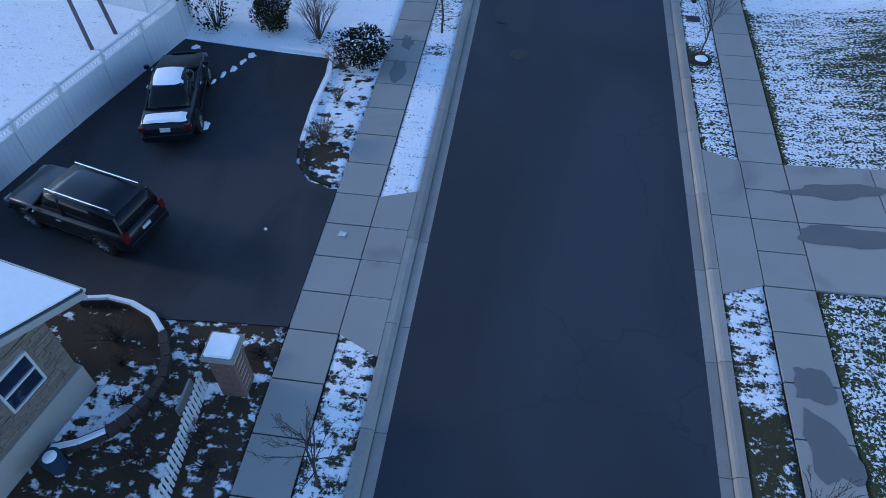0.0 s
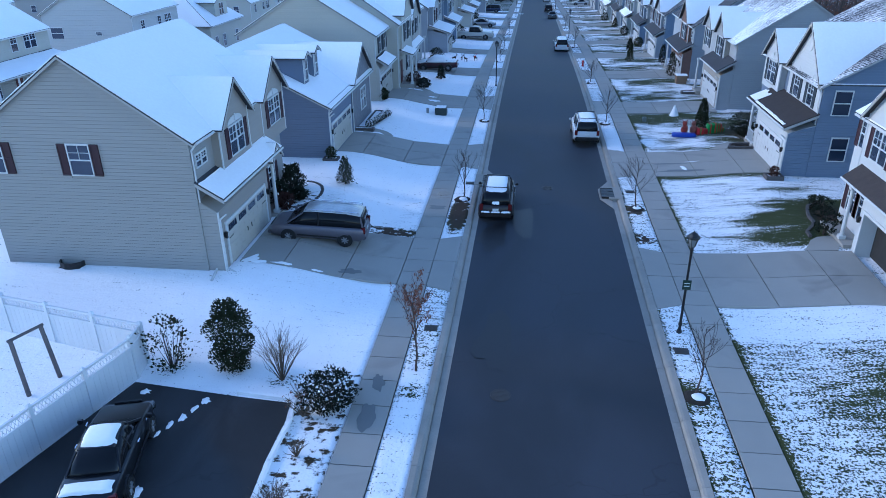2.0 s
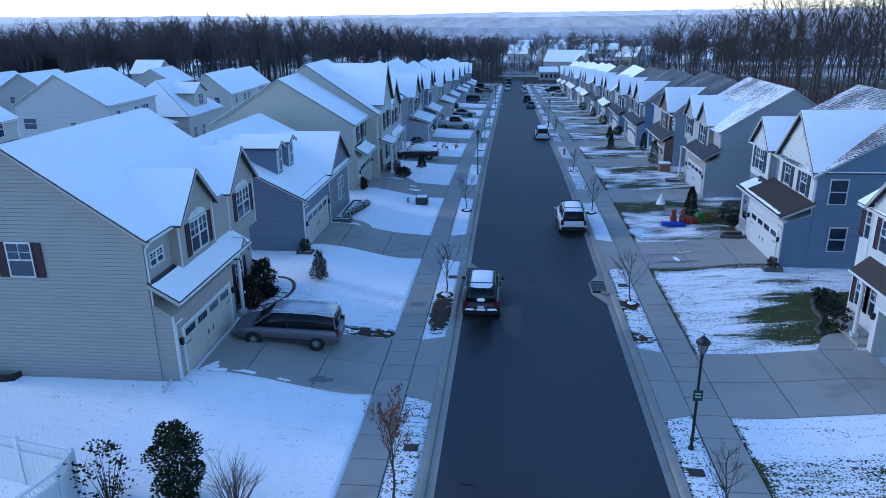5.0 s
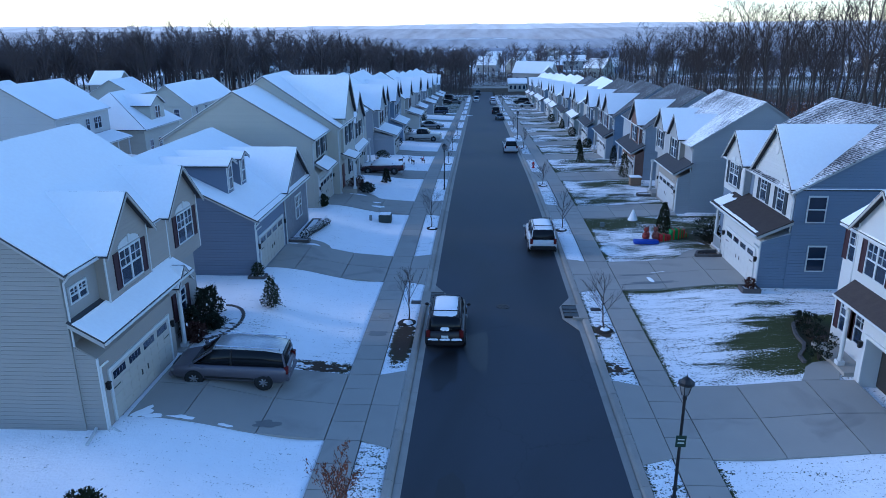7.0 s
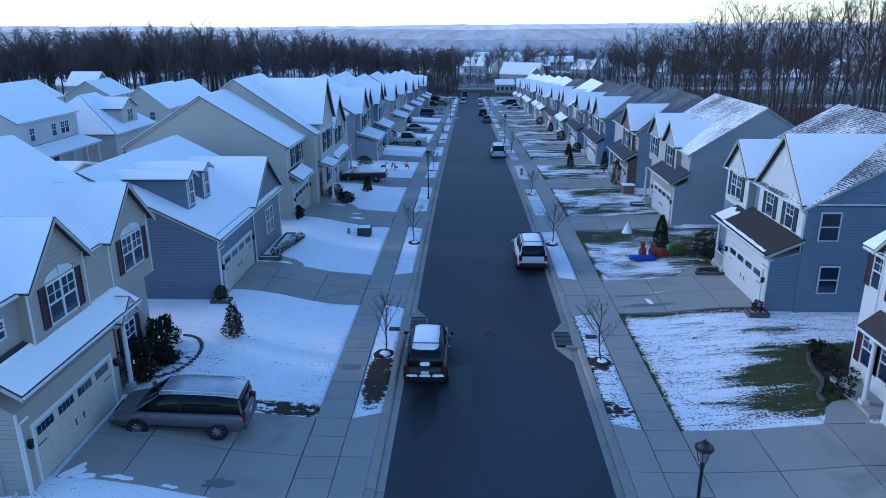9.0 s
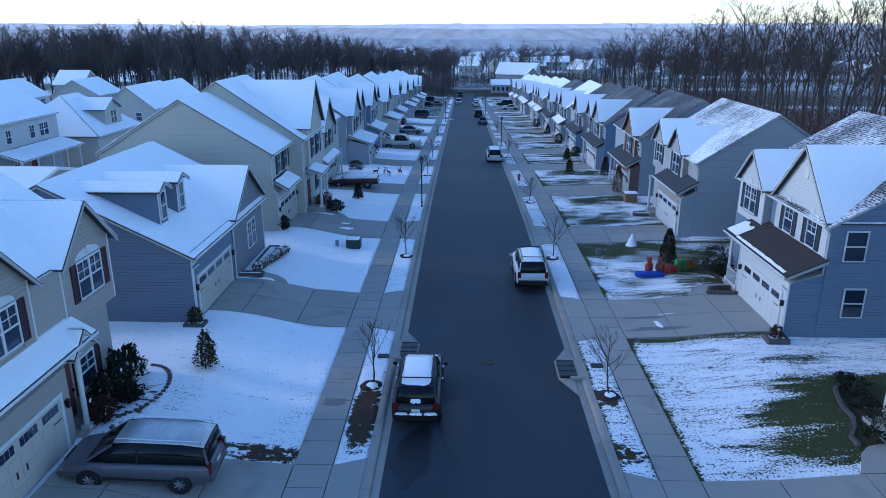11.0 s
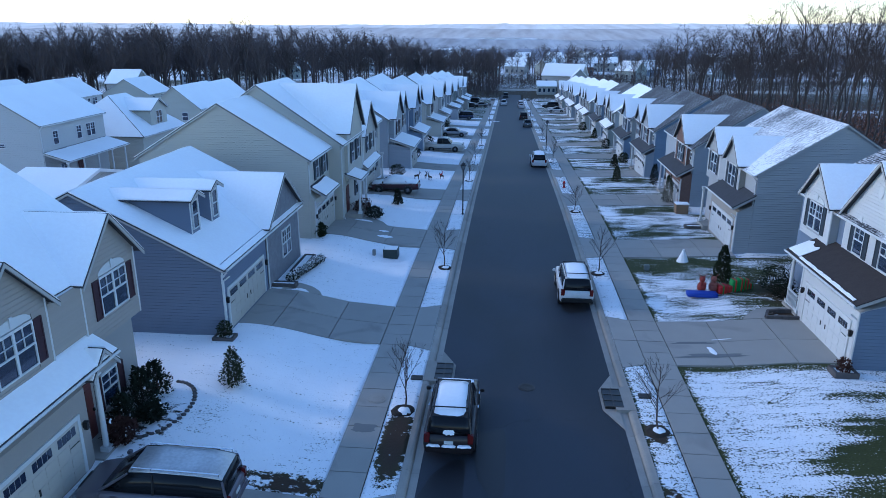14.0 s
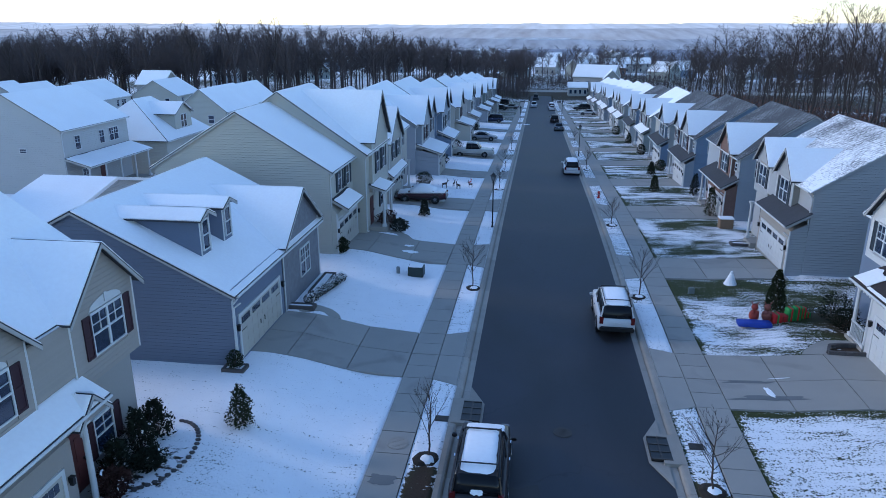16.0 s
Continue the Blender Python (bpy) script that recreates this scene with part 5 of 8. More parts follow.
def vehicle(name, style, body, at, turn, label, category, snow=0.0, rails=False, roof=None, hood_snow=False, tail_snow=False, tilt=0, blanket=False, rack="", bumper=None):
    """A parked vehicle, nose along its own +y, on its wheels at the given place."""
    L, W, H, rows = STYLES[style]
    car = root(name, at, label, category, turn=turn)
    car.rotation_euler[0] = radians(tilt)
    k = W / 2 / 0.985
    rings, cab = [], []
    for t, zb, zr, hw, rw in rows:
        half = section_points(.28 if 0.02 < t < .98 else .38, zb, hw * k)
        y = (t - .5) * L
        rings.append([(x, y, z) for x, z in half] + [(-x, y, z) for x, z in half[::-1]])
        if zr > zb + .03:
            cab.append((y, zb, zr, hw * k * .86, rw * k))
    bm = bmesh.new()
    loft(bm, rings)
    shell = part("body", bm, body, car, smooth=True)
    bm = bmesh.new()
    loft(bm, [[(w0, y, zb - .03), (w0 * .985, y, zb + (zr - zb) * .3), (w1 + .05, y, zr - .06), (w1 * .8, y, zr - .01), (-w1 * .8, y, zr - .01), (-w1 - .05, y, zr - .06), (-w0 * .985, y, zb + (zr - zb) * .3), (-w0, y, zb - .03)] for y, zb, zr, w0, w1 in cab])
    glass = part("cabin_glass", bm, M["car_glass"], car, "dark tinted windows", True)
    if blanket:
        bm = bmesh.new()
        ring = lambda y, zb, zr, w0, w1: [(w0 + .06, y, zb + .02), (w0 + .05, y, zb + (zr - zb) * .3), (w1 + .12, y, zr - .02), (w1 * .8, y, zr + .08), (-w1 * .8, y, zr + .08), (-w1 - .12, y, zr - .02), (-w0 - .05, y, zb + (zr - zb) * .3), (-w0 - .06, y, zb + .02)]
        loft(bm, [ring(*c) for c in cab])
        part("snow_blanket", bm, M["snow"], car, "blanket of snow over the cabin", True)
        bm = bmesh.new()
        loft(bm, [[(hw * k * .97, (t - .5) * L, zb - .07), (hw * k * .86, (t - .5) * L, zb + .09), (0, (t - .5) * L, zb + .13), (-hw * k * .86, (t - .5) * L, zb + .09), (-hw * k * .97, (t - .5) * L, zb - .07)] for t, zb, zr, hw, rw in rows[1:-2]])
        part("snow_blanket", bm, M["snow"], car, "thick snow over hood and boot", True)
    # roof panel and pillars
    tops = [c for c in cab if c[2] > H - .16]
    bm = bmesh.new()
    loft(bm, [[(w1 + .035, y, zr - .07), (w1 * .85, y, zr + .005), (0, y, zr + .02), (-w1 * .85, y, zr + .005), (-w1 - .035, y, zr - .07)] for y, zb, zr, w0, w1 in tops])
    part("roof", bm, roof or body, car, smooth=True)
    for e in (-1, 1):
        marks = [(tops[0], cab[0]), (tops[-1], cab[-1])]
        mid = tops[len(tops) // 2]
        for (a, b) in marks:
            bm = bmesh.new()
            tube(bm, (e * (a[4] + .03), a[0], a[2] - .06), (e * (b[3] + .0), b[0], b[1] - .02), .04, .05, 6)
            part("pillar", bm, body, car)
        bm = bmesh.new()
        tube(bm, (e * (mid[4] + .045), mid[0] - .1, mid[2] - .07), (e * (mid[3] + .01), mid[0] - .1, mid[1]), .035, .045, 6)
        part("pillar", bm, M["black"], car)
        bm = soft(boxed(e * (W / 2 + .1) - .09, e * (W / 2 + .1) + .09, rows[-4][0] * L - L / 2 - .35, rows[-4][0] * L - L / 2 - .2, 1.0, 1.14), .03)
        part("mirror", bm, body, car)
        zt = rows[1][1]
        bm = soft(boxed(e * W * .40 - .10, e * W * .40 + .10, -L / 2 - .02, -L / 2 + .16, zt - .28 if style != "sedan" else zt - .22, zt + .08 if style in ("suv", "van") else zt - .03), .02)
        part("tail_lamp", bm, M["lamp_red"], car, "red tail lamp")
        zn = rows[-2][1]
        bm = soft(boxed(e * W * .36 - .16, e * W * .36 + .16, L / 2 - .30, L / 2 - .03, zn - .12, zn + .04), .03)
        part("head_lamp", bm, M["lamp_clear"], car, "clear head lamp")
        if rails:
            bm = bmesh.new()
            x = e * tops[0][4] * .93
            tube(bm, (x, tops[0][0] + .1, H + .05), (x, tops[-1][0] - .1, H + .05), .022, .022, 6)
            for yy in (tops[0][0] + .12, mid[0], tops[-1][0] - .12):
                tube(bm, (x, yy, H - .04), (x, yy, H + .05), .02, .02, 6)
            part("roof_rail", bm, M[rack or "chrome"], car)
        bm = bmesh.new()
        y0 = (rows[4][0] - .5) * L
        box(bm, e * (W / 2 - .005) - .015, e * (W / 2 - .005) + .015, -L * .22, L * .2, .42, .5)
        part("side_trim", bm, M["black"], car)
        for yy in (-.02, .2):
            bm = soft(boxed(e * W / 2 * .985 - .02, e * W / 2 * .985 + .02, yy * L, yy * L + .2, .86, .90), .008)
            part("door_handle", bm, body if style == "van" else M["chrome"], car)
    for y0, y1, z0, z1, nm in ((-L / 2 - .07, -L / 2 + .12, .36, .62, "rear_bumper"), (L / 2 - .12, L / 2 + .06, .32, .55, "front_bumper")):
        part(nm, soft(boxed(-W * .44, W * .44, y0, y1, z0, z1), .05, 3), M["chrome"] if style == "pickup" else (bumper or body) if nm == "rear_bumper" else body, car)
    if rack:
        for yy in (tops[0][0] + .32, mid[0] + .25, tops[-1][0] - .25):
            bm = bmesh.new()
            tube(bm, (-tops[0][4] * .95, yy, H + .10), (tops[0][4] * .95, yy, H + .10), .024, .024, 6)
            for e in (-1, 1):
                tube(bm, (e * tops[0][4] * .93, yy, H + .03), (e * tops[0][4] * .93, yy, H + .11), .024, .024, 6)
            part("roof_bar", bm, M["black"], car)
        part("rear_wiper", boxed(-.02, .34, -L / 2 + .05, -L / 2 + .09, 1.12, 1.15), M["black"], car)
    part("number_plate", boxed(-.16, .16, -L / 2 - .03, -L / 2 + .05, .72, .84), M["plate"], car)
    part("grille", soft(boxed(-.42, .42, L / 2 - .1, L / 2 + .012, .55, .72), .02), M["black"], car)
    r = .36 if style in ("suv", "pickup") else .33
    for e in (-1, 1):
        for yy in (-L * .30, L * .29):
            bm = bmesh.new()
            x0, x1 = e * (W / 2 - .24), e * (W / 2 + .012)
            n = 20
            prof = [(x0, r * .6), (x0, r * .94), (x0 + e * .04, r), (x1 - e * .04, r), (x1, r * .94), (x1, r * .64), (x1 - e * .05, r * .6)]
            vs = [[bm.verts.new((x, yy + q * math.cos(2 * math.pi * i / n), r + q * math.sin(2 * math.pi * i / n))) for x, q in prof] for i in range(n)]
            for i in range(n):
                for j in range(len(prof)):
                    bm.faces.new((vs[i][j], vs[(i + 1) % n][j], vs[(i + 1) % n][(j + 1) % len(prof)], vs[i][(j + 1) % len(prof)]))
            wheel = part("wheel", bm, M["rubber"], car, "black tyre")
            bm = bmesh.new()
            tube(bm, (x1 - e * .16, yy, r), (x1 - e * .03, yy, r), r * .62, r * .6, n)
            part("rim", bm, M["black"], wheel)
            bm = bmesh.new()
            for i in range(7):
                a = 2 * math.pi * i / 7 + .3
                tube(bm, (x1 - e * .025, yy, r), (x1 - e * .02, yy + r * .58 * math.cos(a), r + r * .58 * math.sin(a)), .042, .034, 5)
            tube(bm, (x1 - e * .05, yy, r), (x1 - e * .005, yy, r), .075, .065, 10)
            part("spokes", bm, M["rim"], wheel)
            bm = bmesh.new()
            tube(bm, (e * (W / 2 - .1), yy, r + .01), (e * (W / 2 - .008), yy, r + .01), r + .07, r + .07, n)
            part("wheel_arch", bm, M["black"], car)

    def snow_pad(x0, x1, y0, y1, zf, h, nm):
        bm = bmesh.new()
        n, m = 9, 9
        g = []
        for j in range(m + 1):
            row = []
            for i in range(n + 1):
                u, v = i / n, j / m
                rag = .06 * noise.noise((u * 4 + at[0], v * 4 + at[1], x0))
                x, y = x0 + (x1 - x0) * u + (rag if i in (0, n) else 0), y0 + (y1 - y0) * v + (rag if j in (0, m) else 0)
                e = 0 if (i in (0, n) or j in (0, m)) else h * (1 + .3 * noise.noise((x * 2, y * 2, at[0])))
                row.append(bm.verts.new((x, y, zf(x, y) + e + .006)))
            g.append(row)
        for j in range(m):
            for i in range(n):
                bm.faces.new((g[j][i], g[j][i + 1], g[j + 1][i + 1], g[j + 1][i]))
        part(nm, bm, M["snow"], car, "cap of snow", True)
    if snow:
        def top(x, y):
            z = np.interp(y, [c[0] for c in tops], [c[2] for c in tops])
            return z + .02 - .07 * (abs(x) / tops[0][4]) ** 2 - .0
        snow_pad(-tops[0][4] * .95, tops[0][4] * .95, tops[0][0] + .02, tops[-1][0], top, snow, "roof_snow")
    if hood_snow:
        hy = [(t - .5) * L for t, *_ in rows]
        hz = [zb for t, zb, *_ in rows]
        a = [i for i, q in enumerate(rows) if q[2] <= q[1] + .001 and q[0] > .7]
        snow_pad(-W * .36, W * .36, hy[a[0]] + .05, hy[a[-3]] if len(a) > 3 else hy[a[-1]] - .2, lambda x, y: np.interp(y, hy, hz) + .01 - .02 * abs(x), .05, "hood_snow")
    if tail_snow:
        if style == "sedan":
            snow_pad(-W * .38, W * .38, -L / 2 + .12, -L / 2 + .62, lambda x, y: .985 - .03 * abs(x), .07, "boot_snow")
        else:
            for q in (-.55, 0, .55):
                snow_pad(q - .24, q + .24, -L / 2 - .10, -L / 2 + .1, lambda x, y: .63, .06, "bumper_snow")
            snow_pad(-.2, .2, -L / 2 + .03, -L / 2 + .12, lambda x, y: 1.05 + (y + L / 2) * 1.2, .05, "ledge_snow")
    return car


def lot_z(x, y):
    return land_z(x, y) + .065


SILVER, DARK, WHITE_P, BLACK_P = paint("taupe_paint", (.13, .12, .14), .4, .5), paint("dark_brown_paint", (.012, .008, .009), .45, 0), paint("white_paint", (.56, .56, .56), .4, 0), paint("black_paint", (.012, .013, .016))
vehicle("minivan", "van", SILVER, (-11.45, -9.5, .58), 90 + 3, "grey-brown minivan with a frosted roof on the driveway", "minivan", rails=True, tilt=4, roof=material("frosted_roof", (.34, .33, .34), .35, .3, vary=.35, scale=1.2, fine=9, bump=.05, other=(.6, .6, .6))).scale = (.97, .96, .92)
vehicle("suv", "suv", DARK, (-2.83, -3.25, -.04), 0, "dark brown parked car with snow on its roof and bumper", "car", snow=.06, tail_snow=True, hood_snow=True, rails=True, rack="black")
vehicle("suv", "suv", WHITE_P, (2.98, 11.5, -.04), 0, "white parked car with snow on its roof at the kerb", "car", snow=.06, rails=True, rack="black", bumper=M["black"])
vehicle("sedan", "sedan", BLACK_P, (-13.4, -25.65, .065), 15, "black sedan with snow on its roof and boot", "car", snow=.07, tail_snow=True)
vehicle("suv", "suv", BLACK_P, (-13.9, -31.3, .065), 75, "black car with chrome roof rails on the wet lot", "car", rails=True).scale = (.97, .97, .92)
vehicle("sedan", "sedan", paint("maroon_paint", (.05, .02, .025)), (-11.5, 37.2, lot_z(-11.5, 37.2)), 90, "dark red sedan under a blanket of snow", "car", snow=.1, hood_snow=True, tail_snow=True, blanket=True)
vehicle("pickup", "pickup", paint("pewter_paint", (.44, .42, .38), .4, .2), (-9.9, 72.0, lot_z(-9.9, 72.0)), -90, "silver pickup truck parked across a snowy driveway", "pickup truck")
vehicle("sedan", "sedan", paint("grey_paint", (.28, .28, .29), .4, .4), (-10.1, 93.5, lot_z(-10.1, 93.5)), -90, "silver sedan on a driveway", "car")
vehicle("suv", "suv", paint("blue_paint", (.02, .03, .07)), (-11, 133, lot_z(-11, 133)), 90, "dark blue car on a snowy driveway", "car")
vehicle("suv", "suv", WHITE_P, (2.95, 60.2, street_z(60) - .07), 0, "white car at the kerb, snow on its roof", "car", snow=.05)
vehicle("sedan", "sedan", paint("slate_paint", (.1, .11, .12), .4, .4), (3.1, 119, street_z(119) - .07), 0, "grey car parked at the kerb", "car")
vehicle("suv", "suv", DARK, (2.7, 140, street_z(140) - .07), 0, "dark car parked at the kerb", "car")
vehicle("sedan", "sedan", WHITE_P, (3.0, 186, street_z(186) - .07), 0, "white car parked far down the street", "car", snow=.05)
vehicle("suv", "suv", WHITE_P, (3.0, 196, street_z(196) - .07), 0, "white car parked far down the street", "car", snow=.05)
vehicle("suv", "suv", WHITE_P, (-2.3, 200, street_z(200) - .07), 180, "white car standing near the street's end", "car")
vehicle("van", "van", BLACK_P, (-1.8, 236, street_z(236) - .07), 180, "dark van near the street's end", "van")
vehicle("suv", "suv", BLACK_P, (11.5, 185, lot_z(11.5, 185)), 90, "dark car on a driveway far down the street", "car")
vehicle("sedan", "sedan", WHITE_P, (11.8, 164, lot_z(11.8, 164)), 90, "pale car on a driveway far down the street", "car")
vehicle("sedan", "sedan", DARK, (-11.8, 178, lot_z(-11.8, 178)), 90, "dark car on a driveway far down the street", "car", snow=.06)
vehicle("suv", "suv", BLACK_P, (-12.5, 205, lot_z(-12.5, 205)), 80, "dark car near the street's end", "car")
vehicle("sedan", "sedan", paint("far_grey_paint", (.2, .2, .21)), (-9.0, 186, lot_z(-9, 186)), 90, "grey car on a snowy driveway", "car")

# ---- vegetation ----
# lighter copy of the twig colour: haze over the deeper woods is painted in
M["deep_haze_twig"] = material("deep_haze_twig", (0.085, 0.068, 0.066), 0.95, vary=0.35, scale=3, fine=20, bump=0.3)
M["twig"] = material("twig", (0.052, 0.039, 0.034), 0.95, vary=0.35, scale=3, fine=20, bump=0.3)
M["wood_bark"] = material("wood_bark", (0.060, 0.048, 0.042), 0.95, vary=0.45, scale=1.5, fine=12, bump=0.6)
M["evergreen"] = material("evergreen_leaf", (0.024, 0.031, 0.014), 0.9, vary=0.5, scale=5, fine=20, bump=0, spec=.15)
M["dark_leaf"] = material("dark_leaf", (0.017, 0.022, 0.014), 0.9, vary=0.5, scale=5, fine=20, bump=0, spec=.15)
M["rust_leaf"] = material("rust_leaf", (0.19, 0.06, 0.026), 0.8, vary=0.5, scale=5, fine=20, bump=0)
M["brown_leaf"] = material("brown_leaf", (0.055, 0.026, 0.02), 0.85, vary=0.5, scale=5, fine=20, bump=0, spec=.15)
M["beech_leaf"] = material("beech_leaf", (0.13, 0.062, 0.040), 0.85, vary=0.5, scale=.4, fine=4, bump=0, spec=.15)
M["stick"] = material("dry_stem", (0.13, 0.095, 0.065), 0.9, vary=0.4, scale=5, fine=20, bump=0.2)


def limb(verts, faces, a, b, r0, r1, n):
    """A tapered open limb, added to lists of corners and faces."""
    w = (b - a)
    q = w.to_track_quat("Z", "Y")
    k = len(verts)
    for c, r in ((a, r0), (b, r1)):
        for i in range(n):
            t = 2 * math.pi * i / n
            verts.append(c + q @ Vector((r * math.cos(t), r * math.sin(t), 0)))
    for i in range(n):
        j = (i + 1) % n
        faces.append((k + i, k + j, k + n + j, k + n + i))


def grow(rng, verts, faces, a, way, length, r, level, spec):
    """Grows a branch and what forks from it. spec: for each level the count, the length ratio, the spread and the number of sides."""
    segs = 3 if level == 0 else (2 if level == 1 else 1)
    pts, rad = [a], [r]
    d = way.normalized()
    for i in range(segs):
        d = (d + Vector((rng.uniform(-1, 1), rng.uniform(-1, 1), rng.uniform(-.4, .8))) * spec["wander"] * (0.5 + level * .5)).normalized()
        pts.append(pts[-1] + d * length / segs)
        rad.append(r * (1 - 0.75 * (i + 1) / segs))
    for i in range(segs):
        limb(verts, faces, pts[i], pts[i + 1], rad[i], rad[i + 1], spec["sides"][level])
    if level + 1 >= len(spec["count"]) + 1 or level >= len(spec["count"]):
        return
    for k in range(spec["count"][level]):
        f = spec["from"][level] + (1 - spec["from"][level]) * (k + rng.random()) / spec["count"][level]
        i = min(segs - 1, int(f * segs))
        p = pts[i].lerp(pts[i + 1], f * segs - i)
        turn = rng.uniform(0, 2 * math.pi)
        along = (pts[i + 1] - pts[i]).normalized()
        side = along.orthogonal().normalized()
        side = Matrix.Rotation(turn, 3, along) @ side
        sp = spec["spread"][level] * rng.uniform(.7, 1.3)
        w = along * math.cos(sp) + side * math.sin(sp)
        w.z += spec["lift"]
        grow(rng, verts, faces, p, w, length * spec["ratio"][level] * rng.uniform(.65, 1.2) * (1.15 - .5 * f), max(spec["thin"], rad[i] * .55), level + 1, spec)


def mesh_from(name, verts, faces, mat):
    me = bpy.data.meshes.new(name)
    me.from_pydata([tuple(v) for v in verts], [], faces)
    me.update()
    me.materials.append(mat)
    return me


def bare_tree(seed, height, r, spec, label, category="tree", group="", bark="wood_bark", twig="twig"):
    rng = random.Random(seed)
    t = root("bare_tree", (0, 0, 0), label, category, group)
    v, f = [], []
    pts = [Vector((0, 0, -.3))]
    segs = 7
    top = height * spec["trunk"]
    for i in range(segs):
        pts.append(pts[-1] + Vector((rng.uniform(-.02, .02) * height, rng.uniform(-.02, .02) * height, (top + .3) / segs)))
    rad = [r * (1.25 if i == 0 else 1) * (1 - .8 * i / segs) for i in range(segs + 1)]
    for i in range(segs):
        limb(v, f, pts[i], pts[i + 1], rad[i], rad[i + 1], 7)
    o = new("trunk", mesh_from("trunk", v, f, M[bark]))
    o.parent = t
    v, f = [], []
    for k in range(spec["limbs"]):
        q = spec["low"] + (1 - spec["low"]) * (k + rng.random() * .8) / spec["limbs"]
        i = min(segs - 1, int(q * segs))
        p = pts[i].lerp(pts[i + 1], q * segs - i)
        a = rng.uniform(0, 2 * math.pi)
        sp = spec["open"] * rng.uniform(.7, 1.25)
        w = Vector((math.cos(a) * math.sin(sp), math.sin(a) * math.sin(sp), math.cos(sp)))
        grow(rng, v, f, p, w, height * spec["reach"] * (1.15 - spec.get("tip", .75) * (q - spec["low"]) / (1 - spec["low"])) * rng.uniform(.75, 1.15), max(spec["thin"] * 1.6, rad[i] * .55), 0, spec)
    o = new("crown", mesh_from("crown", v, f, M[twig]))
    o.parent = t
    return t


WOODS = dict(trunk=.80, limbs=15, low=.42, open=.62, reach=.21, count=[5, 4], ratio=[.5, .52], spread=[.8, .85], sides=[4, 3, 3], wander=.2, lift=.12, thin=.02, tip=.45)
WOODS["from"] = [.2, .15]
STREET = dict(trunk=.75, limbs=13, low=.36, open=.55, reach=.42, count=[5, 3], ratio=[.42, .5], spread=[.5, .5], sides=[4, 3, 3], wander=.08, lift=.25, thin=.006)
STREET["from"] = [.25, .3]
STREET2 = dict(STREET, open=.75, limbs=16)


def leaf_mesh(name, rng, n, place, size, mat):
    """Many small folded leaves or sprigs at the places that place() gives."""
    v, f = [], []
    for _ in range(n):
        p, out = place(rng)
        a = Vector((rng.uniform(-1, 1), rng.uniform(-1, 1), rng.uniform(-1, 1))).normalized()
        w = (out + a * .8).normalized()
        sdir = w.cross(a).normalized()
        s = size * rng.uniform(.6, 1.4)
        k = len(v)
        v += [p, p + w * s * .6 + sdir * s * .35, p + w * s * 1.2, p + w * s * .6 - sdir * s * .35 + a * s * .2]
        f.append((k, k + 1, k + 2, k + 3))
    return mesh_from(name, v, f, mat)


def shrub(seed, at, rx, h, label, mat="evergreen", cone=False, n=1800, size=.09, stems=10, category="shrub", snow=0.0, ragged=.25, hollow=False):
    """A bush: stems from the ground and a crown of many small leaves with an uneven outline."""
    rng = random.Random(seed)
    t = root("shrub", at, label, category)
    v, f = [], []
    for _ in range(stems):
        a, q = rng.uniform(0, 2 * math.pi), rng.uniform(.1, .8)
        limb(v, f, Vector((.05 * math.cos(a), .05 * math.sin(a), -.1)), Vector((rx * q * math.cos(a), rx * q * math.sin(a), h * rng.uniform(.5, .9))), .018, .006, 4)
    o = new("branchwork", mesh_from("branchwork", v, f, M["bark"]))
    o.parent = t
    lumps = [(rng.uniform(0, 2 * math.pi), rng.uniform(.1, .95), rng.uniform(.3, .6)) for _ in range(16)]

    def place(r):
        while True:
            a, u = r.uniform(0, 2 * math.pi), r.random()
            wide = (1 - u) ** .8 * .85 + .15 if cone else math.sqrt(max(0, 1 - (2 * u - .9) ** 2 / 1.3))
            wob = 1 + ragged * noise.noise((math.cos(a) * 2.2 + seed, math.sin(a) * 2.2, u * 4))
            k = rx * wide * wob * (r.random() ** .35)
            if hollow and noise.noise((math.cos(a) * 1.7 * k / rx, math.sin(a) * 1.7 * k / rx + seed, u * 3.3)) < .02:
                continue
            return Vector((k * math.cos(a), k * math.sin(a), .08 + u * h * (.9 + .2 * wob - .1))), Vector((math.cos(a), math.sin(a), .5))
    o = new("foliage", leaf_mesh("foliage", rng, n, place, size, M[mat]))
    o.parent = t
    if snow:
        def on_top(r):
            p, w = place(r)
            return p + Vector((0, 0, .06)), Vector((0, 0, .3))
        o = new("snow_dusting", leaf_mesh("snow_dusting", rng, int(n * snow), on_top, size * 1.3, M["snow"]))
        o.parent = t
        tagged(o, kind="stuff")
    return t


